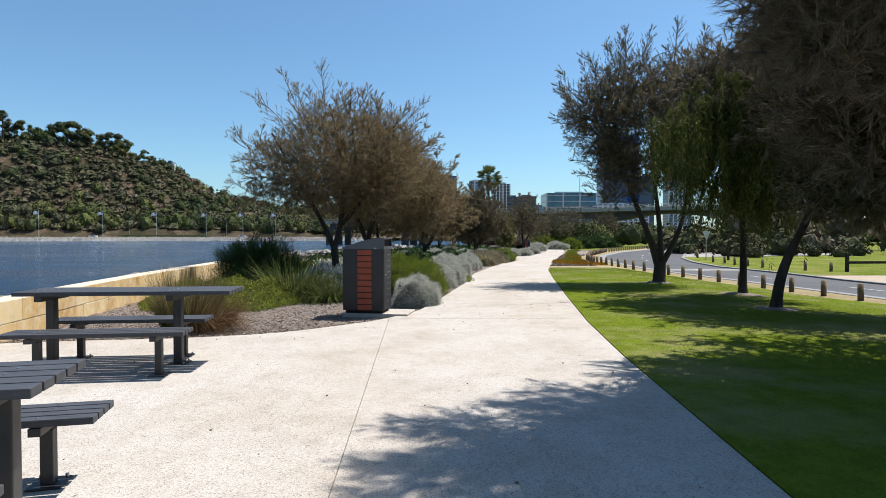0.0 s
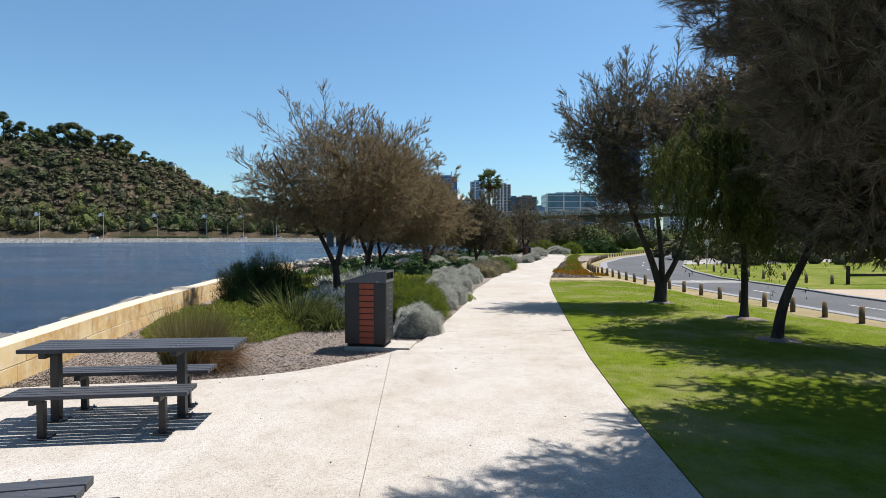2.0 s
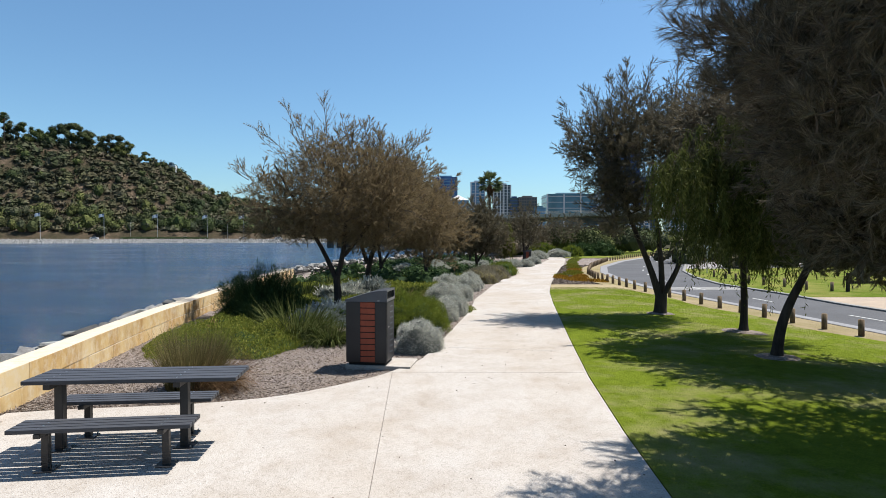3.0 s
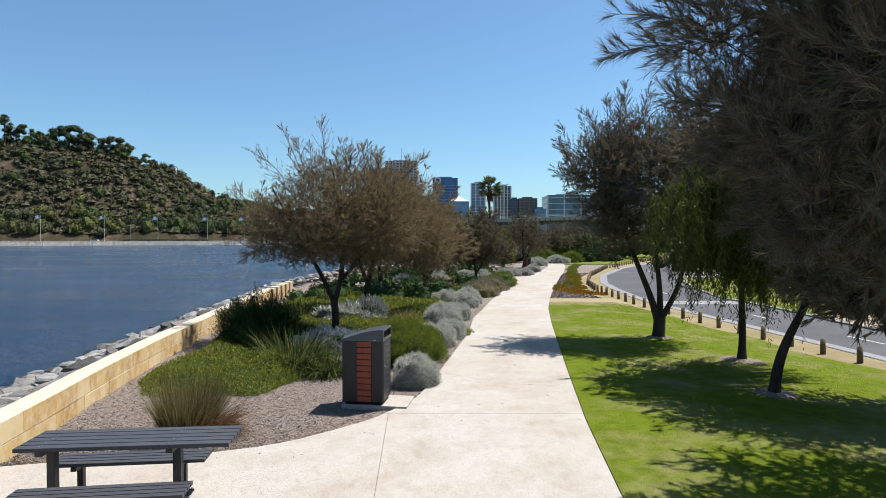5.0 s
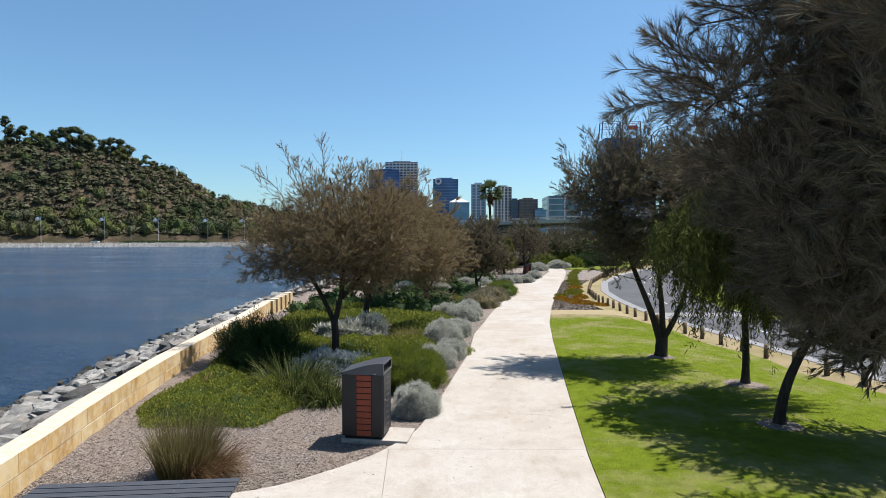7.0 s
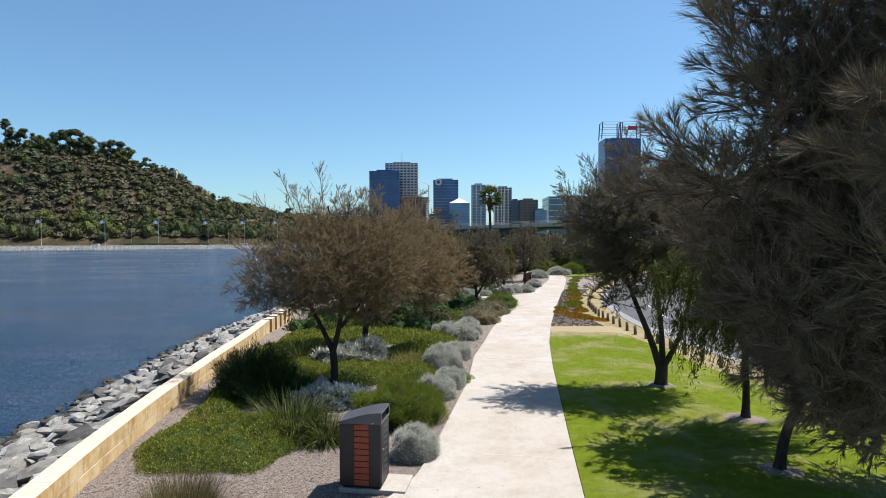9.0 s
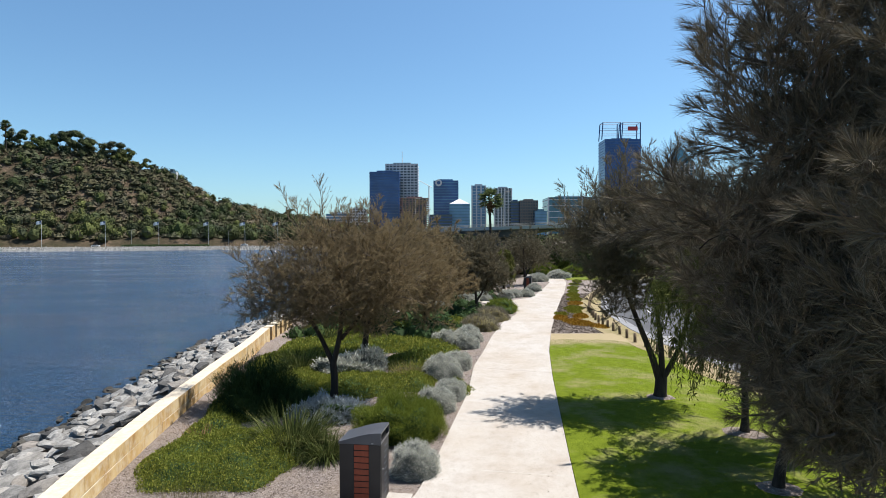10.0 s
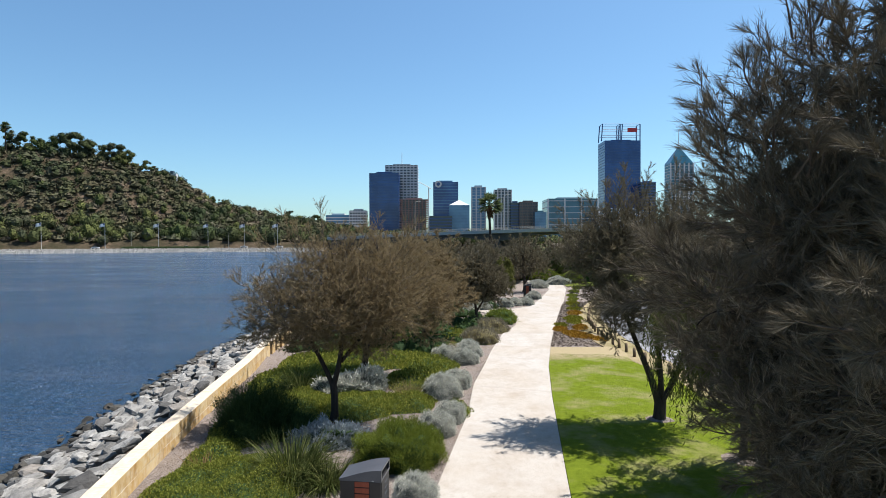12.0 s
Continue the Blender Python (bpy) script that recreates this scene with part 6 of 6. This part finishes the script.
lamp = street_lamp(pose((45 - 784) / 1018 * 385, 320, 0.8))
for px in (72, 256, 398, 480):
    x = (px - 784) / 1018 * 385
    copy_thing(lamp, pose(x, far_shore(x) + 26, 0.8))


def car(at, paint):
    ob = thing("parked_car", "small pale car on the riverside drive", "car", "cars on the far bank", "", at)
    bm = bevel_box((4.4, 1.8, 0.75), (0, 0, 0.72), 0.14)
    part("body", bm, paint, ob)
    bm = bmesh.new()
    bevel_box((2.4, 1.6, 0.6), (-0.1, 0, 1.35), 0.2, 2, bm)
    part("cabin", bm, M_CARDARK, ob)
    part("roof", bevel_box((1.7, 1.4, 0.06), (-0.1, 0, 1.66), 0.02), paint, ob)
    for x in (-1.35, 1.35):
        for y in (-0.85, 0.85):
            bm = cylinder(0.32, 0.2, (0, 0, 0), 14)
            bmesh.ops.transform(bm, matrix=pose(x, y, 0.32, 90, 0, 0), verts=bm.verts)
            part("wheel", bm, M_CARDARK, ob)
    return ob


c0 = None
for px in (214, 338, 430, 492):
    x = (px - 784) / 1018 * 382
    m = pose(x, far_shore(x) + 18, 0.83, 0, 0, 6)
    if c0 is None:
        c0 = car(m, M_CARWHITE)
    else:
        copy_thing(c0, m)
hedge = part("hedge", clump_cloud(np.linspace(-196, -152, 40), far_shore(np.linspace(-196, -152, 40)) + 8, np.full(40, 1.2), np.full(40, 1.3), np.full(40, 1.2), 60, np.full(40, 0.5)), M_DARKBUSH)
tagged(hedge, "clipped dark hedge on the far bank", "hedge", "", "stuff")


# ---- palms ----
def palm(label, x, y, h, r, fronds=58):
    ob = thing("palm_tree", label, "palm", "palms")
    z0 = float(zg(x, y)) if y < 300 else float(hill_z(x, y))
    zs = np.linspace(0, h, 9)
    part("trunk", Shape().tube(np.stack([x + 0.12 * np.sin(zs * 0.4), np.full(9, y), z0 + zs], 1), np.linspace(0.2, 0.13, 9) * (r / 1.7), 9), M_BARK, ob, "", True)
    sh = Shape()
    n = fronds
    a, el = RNG.uniform(0, 6.28, n), RNG.uniform(-0.55, 1.45, n)
    c = np.array([x, y, z0 + h])
    for k in range(n):
        d = np.array([math.cos(a[k]) * math.cos(el[k]), math.sin(a[k]) * math.cos(el[k]), math.sin(el[k])])
        hub = c + d * r * 0.55
        u = np.cross(d, [0.0, 0.0, 1.0]) + np.array([0.02, 0.0, 0.0])
        u /= np.linalg.norm(u)
        fan = np.linspace(-1.5, 1.5, 26)[:, None]
        b = np.cos(fan) * d + np.sin(fan) * u
        b[:, 2] -= 0.18 + RNG.uniform(0, 0.2, 26)
        sh.leaves(np.repeat(hub[None], 26, 0), b, r * RNG.uniform(0.42, 0.56, 26), r * 0.06)
        sh.tube([c, hub], [0.02 * r, 0.014 * r], 4)
    part("crown", sh, M_PALM, ob)
    dead = Shape()
    b = RNG.normal(size=(160, 3)) * 0.34 + np.array([0, 0, -0.9])
    dead.blades(np.stack([x + RNG.normal(0, 0.22, 160), y + RNG.normal(0, 0.22, 160), z0 + h - RNG.uniform(0, 1.0, 160) * r * 0.7], 1), b, r * 0.5, r * 0.07)
    part("dead_fronds", dead, M_TUFT_BROWN, ob, "dry brown skirt of old fronds")
    return ob


palm("tall fan palm with a dark bushy crown above the trees", 7.7, 97, 11.4, 2.3, 40)
palm("distant fan palm on the crest of the hill", -314, 412, 19, 3.6)


# ---- bridge ----
# Concrete darkened to hold the shade beneath the bridge deck.
M_UNDERSHADE = plain_material("undershade_concrete", (0.05, 0.0486, 0.0457), (0.1071, 0.1036, 0.0964), 0.4, 0.9)


def bridge():
    ob = thing("road_bridge", "pale concrete arched road bridge over the river", "bridge")
    a, b = np.array([-40.0, 196.0]), np.array([95.0, 118.0])
    s = np.linspace(0, 1, 60)
    line = a + (b - a) * s[:, None]
    n = np.array([-(b - a)[1], (b - a)[0]])
    n = n / np.linalg.norm(n)
    top = 6.2 + 2.2 * np.sin(np.clip(s * 1.15, 0, 1) * math.pi * 0.62)
    spans = 5.0
    under = top - 1.1 - 1.7 * np.abs(np.cos(s * spans * math.pi)) ** 2.2
    rows, belly = [], []
    for (x, y), zt, zu in zip(line, top, under):
        p = lambda o, z: (x + n[0] * o, y + n[1] * o, z)
        rows.append([p(2.2, zt - 0.7), p(0, zt - 0.55), p(0, zt + 0.35), p(0.25, zt + 0.35), p(0.25, zt), p(13.8, zt), p(14, zt - 0.55), p(11.8, zt - 0.7), p(2.2, zt - 0.7)])
        belly.append([p(2.2, zu), p(2.2, zt - 0.68), p(11.8, zt - 0.68), p(11.8, zu), p(2.2, zu)])
    part("deck", Shape().grid(np.array(rows)), M_KERB, ob)
    part("girder", Shape().grid(np.array(belly)), M_UNDERSHADE, ob, "concrete girder coloured dark for the shade under the deck")
    for k in range(6):
        t = k / spans
        if t > 1.0:
            continue
        c = a + (b - a) * t
        z = float(np.interp(t, s, under))
        for o in (2.0, 7.0, 12.0):
            part("pier", bevel_box((2.2, 1.6, z + 4.0), (c[0] + n[0] * o, c[1] + n[1] * o, (z + 4.0) / 2 - 3.6), 0.1), M_UNDERSHADE, ob)
    for z in (0.35, 0.7, 1.0):
        part("rail", Shape().tube(np.stack([line[:, 0], line[:, 1], top + z], 1), np.full(60, 0.045), 5), M_KERB, ob)
    for k in range(60):
        part("post", bevel_box((0.08, 0.08, 1.0), (line[k, 0], line[k, 1], top[k] + 0.5), 0), M_KERB, ob)
    for t in (0.2, 0.4, 0.55, 0.75):
        c = a + (b - a) * t
        m = pose(c[0] + n[0] * 7, c[1] + n[1] * 7, float(np.interp(t, s, top)), 0, 0, 40)
        copy_thing(lamp, m)


bridge()


# ---- city towers ----
M_BLUEGLASS = glass_tower_material("blue_tower_glass", (0.006, 0.034, 0.14), (0.014, 0.065, 0.22))
M_TEALGLASS = glass_tower_material("teal_tower_glass", (0.0214, 0.0929, 0.1357), (0.0429, 0.1357, 0.1929))
M_PALEGLASS = glass_tower_material("pale_tower_glass", (0.05, 0.1429, 0.2571), (0.0786, 0.2, 0.3286))
M_DARKGLASS = glass_tower_material("dark_tower_glass", (0.0143, 0.025, 0.0393), (0.025, 0.0393, 0.0571))
M_SPANDREL = plain_material("tower_concrete", (0.46, 0.46, 0.465), (0.55, 0.55, 0.55), 0.02, 0.8)
M_BROWNFAC = plain_material("tower_brown_stone", (0.1143, 0.0964, 0.0857), (0.1714, 0.1464, 0.1321), 0.02, 0.8)
M_REDFRAME = plain_material("raw_concrete_frame", (0.2, 0.13, 0.12), (0.27, 0.18, 0.165), 0.02, 0.85)
M_BLUEBAND = plain_material("tower_blue_band", (0.0143, 0.05, 0.1429), (0.0286, 0.0786, 0.2), 0.02, 0.35)
M_SIGNRED = plain_material("red_sign", (0.3571, 0.0286, 0.0357), (0.4286, 0.05, 0.05), 0.1, 0.6)
FAR = 1500.0


def bearing_x(mark, d=FAR):
    return 0.08 + (mark - 784 - 3) / 1018 * d


def bearing_z(mark, d=FAR):
    return 5.2 + (426.2 - mark) / 1018 * d


def tower(label, x0, x1, y_top, glass, band, d=FAR, floors=7.4, bands=0.38, columns=0, core=1.0, group="city towers"):
    """A tower block: glass body, floor bands and mullions standing proud, a roof plant box."""
    X0, X1, Z = bearing_x(x0, d), bearing_x(x1, d), bearing_z(y_top, d)
    w = X1 - X0
    dp = max(26.0, w * 0.7)
    ob = thing("tower_block", label, "building", group, "", pose((X0 + X1) / 2, d + dp / 2, 0))
    part("body", Shape().box((0, 0, Z / 2), (w * core, dp * core, Z)), glass, ob)
    if band:
        sh = Shape()
        for z in np.arange(floors, Z, floors):
            sh.box((0, 0, z), (w + 0.9, dp + 0.9, floors * bands))
        tagged(part("banding", sh, band, ob), "", "", "", "stuff")
    if columns:
        sh = Shape()
        for x in np.linspace(-w / 2, w / 2, columns + 1) * core:
            sh.box((x, (-dp / 2 - 0.5) * core, Z / 2), (min(w / columns * 0.3, 3.4), 1.6, Z))
        tagged(part("mullion_grid", sh, band, ob), "", "", "", "stuff")
    part("roof_plant", Shape().box((0, 0, Z + 2.2), (w * 0.55, dp * 0.55, 4.4)), band or M_SPANDREL, ob)
    return ob


tower("long low pale office block near the river", 577, 618, 380, M_PALEGLASS, M_SPANDREL)
tower("white concrete apartment block with banded balconies", 619, 648, 372, M_DARKGLASS, M_SPANDREL, bands=0.5, columns=6)
tower("dark blue glass office tower with a flat top", 654, 706, 306, M_BLUEGLASS, M_BLUEBAND, bands=0.16)
tower("tall brown and white banded tower with an antenna", 683, 739, 292, M_DARKGLASS, M_SPANDREL, 1560, bands=0.45, columns=9)
tower("concrete frame of a building under construction", 707, 758, 353, M_DARKGLASS, M_REDFRAME, 1430, floors=5.4, bands=0.2, columns=7, core=0.82)
tower("blue glass tower with a pale round sign", 767, 811, 322, M_BLUEGLASS, M_PALEGLASS, 1520, bands=0.2)
tower("pale blue glass block under a white pyramid roof", 795, 831, 363, M_PALEGLASS, M_TEALGLASS, 1420, bands=0.12)
tower("slim grey and white tower", 835, 859, 331, M_PALEGLASS, M_SPANDREL, 1540, bands=0.15, columns=3)
tower("white concrete tower with tall window strips", 875, 905, 336, M_DARKGLASS, M_SPANDREL, 1500, bands=0.12, columns=5)
tower("dark narrow glass office tower", 904, 920, 359, M_DARKGLASS, M_BLUEBAND, 1490)
tower("brown gridded office tower", 920, 951, 358, M_DARKGLASS, M_BROWNFAC, 1480, bands=0.4, columns=7)
tower("small pale glass block", 947, 967, 376, M_PALEGLASS, M_TEALGLASS, 1440, bands=0.15)
tower("wide teal glass block with a pale frame", 970, 1058, 352, M_TEALGLASS, M_SPANDREL, 1450, floors=15.0, bands=0.1, columns=3)
tower("very tall dark blue tower with open steel crown", 1070, 1133, 250, M_BLUEGLASS, M_BLUEBAND, 1550, bands=0.18)
tower("dark mid-height glass office tower", 1134, 1160, 324, M_DARKGLASS, M_BLUEBAND, 1500)
tower("glass tower with a pointed crown", 1186, 1226, 290, M_TEALGLASS, M_SPANDREL, 1500, bands=0.15, columns=5)
tower("banded lower office block", 1060, 1150, 372, M_PALEGLASS, M_SPANDREL, 1380, bands=0.3, columns=10)
tower("dark lower block at the water", 760, 800, 382, M_DARKGLASS, M_BLUEBAND, 1400)


hill_plants()


def extras():
    """Roof frames, pyramids, antennas, the crane and the round sign."""
    ob = thing("steel_lattice", "open steel roof frame with a red sign on the tallest tower", "roof frame")
    sh = Shape()
    d = 1549.0
    zt, zb = bearing_z(221, d), bearing_z(251, d)
    for x0, x1 in ((1066, 1097), (1101, 1132)):
        a, b = bearing_x(x0, d), bearing_x(x1, d)
        for x in (a, b):
            for y in (d, d + 30):
                sh.tube([(x - 3 if x == a else x, y, zb), (x, y, zt)], [1.5, 1.5], 5)
        for z in (zt, (zt * 2 + zb) / 3, (zt + zb * 2) / 3):
            for y in (d, d + 30):
                sh.tube([(a, y, z), (b, y, z)], [0.7, 0.7], 5)
        for x in (a, b):
            sh.tube([(x, d, zt), (x, d + 30, zt)], [0.7, 0.7], 5)
    part("frame", sh, M_BLUEBAND, ob)
    part("sign", Shape().box((bearing_x(1118, d), d - 2, bearing_z(232, d)), (26, 1, 11)), M_SIGNRED, ob, "red sign board")
    ob = thing("pyramid_roof", "white pyramid roof on the pale glass block", "roof")
    a, b, z0, z1 = bearing_x(795, 1420), bearing_x(831, 1420), bearing_z(363, 1420), bearing_z(353, 1420)
    m = (a + b) / 2
    part("roof", Shape().add([(a, 1420, z0), (b, 1420, z0), (b, 1460, z0), (a, 1460, z0), (m, 1440, z1)], [[0, 1, 4], [1, 2, 4], [2, 3, 4], [3, 0, 4]]), M_SPANDREL, ob)
    ob = thing("pointed_crown", "pointed glass crown with an antenna", "roof")
    a, b, z0, z1 = bearing_x(1186), bearing_x(1226), bearing_z(290), bearing_z(258)
    m = (a + b) / 2
    part("crown", Shape().add([(a, 1500, z0), (b, 1500, z0), (b, 1545, z0), (a, 1545, z0), (m, 1522, z1)], [[0, 1, 4], [1, 2, 4], [2, 3, 4], [3, 0, 4]]), M_TEALGLASS, ob)
    part("antenna", Shape().tube([(m, 1522, z1), (m, 1522, bearing_z(228))], [1.2, 0.5], 5), M_SPANDREL, ob)
    ob = thing("antenna", "thin roof antenna on the banded tower", "antenna")
    part("mast", Shape().tube([(bearing_x(711, 1560), 1580, bearing_z(292, 1560)), (bearing_x(711, 1560), 1580, bearing_z(268, 1560))], [1.1, 0.5], 5), M_SPANDREL, ob)
    ob = thing("tower_crane", "pale tower crane over the construction site", "crane")
    d = 1425
    part("mast", Shape().tube([(bearing_x(759, d), d, 0), (bearing_x(759, d), d, bearing_z(332, d))], [1.3, 1.3], 4), M_SPANDREL, ob)
    part("jib", Shape().tube([(bearing_x(764, d), d, bearing_z(334, d)), (bearing_x(742, d), d, bearing_z(322, d))], [0.9, 0.6], 4), M_SPANDREL, ob)
    ob = thing("round_sign", "pale round sign on the blue tower", "sign")
    bm = cylinder(9, 2, (0, 0, 0), 24)
    bmesh.ops.transform(bm, matrix=pose(bearing_x(776, 1519), 1518.6, bearing_z(326, 1519), 90, 0, 0), verts=bm.verts)
    part("disc", bm, M_SPANDREL, ob)
    bm = cylinder(4.6, 2, (0, 0, 0), 24)
    bmesh.ops.transform(bm, matrix=pose(bearing_x(776, 1519), 1517.8, bearing_z(326, 1519), 90, 0, 0), verts=bm.verts)
    part("centre", bm, M_BLUEGLASS, ob, "dark blue centre of the ring")


extras()


# ---- middle distance woods and shrubs ----
def woods(name, label, xs, ys, r, m, lift=0.4, per=130, leaf=0.26):
    xs, ys, r = np.asarray(xs, float), np.asarray(ys, float), np.asarray(r, float)
    tagged(part(name, clump_cloud(xs, ys, zg(xs, ys) + r * lift, r, r * 0.9, per, r * leaf), m), label, "trees", "", "stuff")


meadow = part("meadow", Shape().grid(np.array([[(x, y, float(zg(x, y)) - 0.035) for x in np.linspace(float(along(PATH_R, min(y, 77))) + 0.5 if y > 69 else float(BOLLARD(y)) - 0.7, 160, 30)] for y in np.linspace(46, 190, 60)])), M_MEADOW)
tagged(meadow, "parkland grass beyond the bend of the road", "lawn", "", "structure")
n = 70
woods("far_woods", "band of dark green trees before the bridge", RNG.uniform(18, 130, n), RNG.uniform(112, 150, n), RNG.uniform(2.0, 4.0, n), M_HILLTREE, 0.6)
n = 60
CITY_X = np.where(RNG.uniform(0, 1, n) < 0.35, RNG.uniform(2, 24, n), RNG.uniform(34, 130, n))
woods("city_trees", "green park trees behind the bridge", CITY_X, RNG.uniform(376, 400, n), RNG.uniform(3.4, 5.6, n), M_HILLTREE, 1.2)
n = 60
RIVER_Y = RNG.uniform(72, 118, n)
woods("river_woods", "dark trees between the path and the river", along(WALL, RIVER_Y) + RNG.uniform(2, 8, n), RIVER_Y, RNG.uniform(1.2, 2.2, n), M_OAK_DARK, 0.8, 240, 0.15)
n = 40
woods("path_end_trees", "dark low trees behind the end of the path", RNG.uniform(9, 34, n), RNG.uniform(86, 98, n), RNG.uniform(1.8, 2.9, n), M_HILLTREE, 0.7, 340, 0.13)
n = 90
woods("roadside_shrubs", "olive green shrubs at the edge of the far lawn", RNG.uniform(22, 66, n), RNG.uniform(44, 62, n), RNG.uniform(0.8, 2.2, n), M_HILLSCRUB, 0.4)
n = 26
woods("roadside_trees", "dark trees beyond the road", RNG.uniform(30, 80, n), RNG.uniform(46, 80, n), RNG.uniform(2.4, 4.2, n), M_OAK_DARK, 0.9)
n = 120
woods("city_trees", "green trees along the city foreshore", RNG.uniform(-260, 700, n), RNG.uniform(900, 1250, n), RNG.uniform(8, 17, n), M_HILLTREE, 0.3, 70)
n = 300
BED_Y = RNG.uniform(27, 66, n)
woods("bed_shrubs", "dark low shrubs under the she-oaks", along(WALL, BED_Y) + 0.8 + RNG.uniform(0, 1, n) * (np.minimum(along(PATH_L, BED_Y), 6) - along(WALL, BED_Y) - 2.6), BED_Y, RNG.uniform(0.4, 0.95, n), M_DARKBUSH, 0.12, 80, 0.2)


# ---- blades of grass and chips of bark ----
def lawn_blades():
    n = 190000
    y = 2.0 + 27 * RNG.uniform(0, 1, n) ** 1.75
    a, b = along(PATH_R, y) + 0.01, BOLLARD(y) - 0.5
    x = a + (b - a) * RNG.uniform(0, 1, n)
    keep = (np.abs(x) < y * 0.86 + 0.4) & (y < 24.6 + 3.6 * hash_noise(x, y, 0.9))
    x, y = x[keep], y[keep]
    n = len(x)
    d = RNG.normal(0, 0.5, (n, 3)) + np.array([0, 0, 1.0])
    sh = Shape().blades(np.stack([x, y, zg(x, y)], 1), d, RNG.uniform(0.01, 0.026, n), 0.0035 + 0.0003 * y)
    tagged(part("lawn_grass", sh, M_BLADE), "short mown green grass blades", "grass", "", "stuff")


lawn_blades()


def path_litter():
    n = 100
    y = 2.2 + 14 * RNG.uniform(0, 1, n) ** 1.5
    a, b = along(PATH_L, y) + 0.1, along(PATH_R, y) - 0.1
    x = a + (b - a) * RNG.uniform(0, 1, n)
    sh = Shape()
    for px, py in zip(x, y):
        s = RNG.uniform(0.006, 0.013)
        sh.box((px, py, float(zg(px, py)) + s * 0.4), (s * RNG.uniform(1, 1.7), s, s * 0.8), RNG.uniform(0, 180))
    sh.leaves(np.stack([x[:90] + 0.3, y[:90] + 0.4, np.full(90, 0.004)], 1), RNG.normal(0, 1, (90, 3)) * np.array([1, 1, 0.03]), RNG.uniform(0.03, 0.09, 90), 0.005)
    tagged(part("path_litter", sh, M_CHIP), "tiny dark seed cones and twigs on the path", "litter", "", "stuff")


path_litter()


def bark_chips():
    n = 70000
    y = 7.2 + 19 * RNG.uniform(0, 1, n) ** 1.7
    a, b = along(WALL, y) + 0.02, along(PATH_L, y) - 0.01
    x = a + (b - a) * RNG.uniform(0, 1, n)
    d = RNG.normal(0, 1, (n, 3)) * np.array([1, 1, 0.3])
    sh = Shape().blades(np.stack([x, y, zg(x, y) - 0.045 + RNG.uniform(0, 0.02, n)], 1), d, RNG.uniform(0.02, 0.075, n), RNG.uniform(0.005, 0.014, n))
    n = 9000
    y = RNG.uniform(29.4, 52, n)
    a, b = along(PATH_R, y) + 0.02, BOLLARD(y) - 0.8
    x = a + (b - a) * RNG.uniform(0, 1, n)
    d = RNG.normal(0, 1, (n, 3)) * np.array([1, 1, 0.3])
    sh.blades(np.stack([x, y, zg(x, y) - 0.045 + RNG.uniform(0, 0.02, n)], 1), d, RNG.uniform(0.08, 0.2, n), RNG.uniform(0.03, 0.06, n))
    tagged(part("mulch_chips", sh, M_CHIP), "loose chips of bark mulch in the garden bed", "mulch", "", "stuff")


bark_chips()
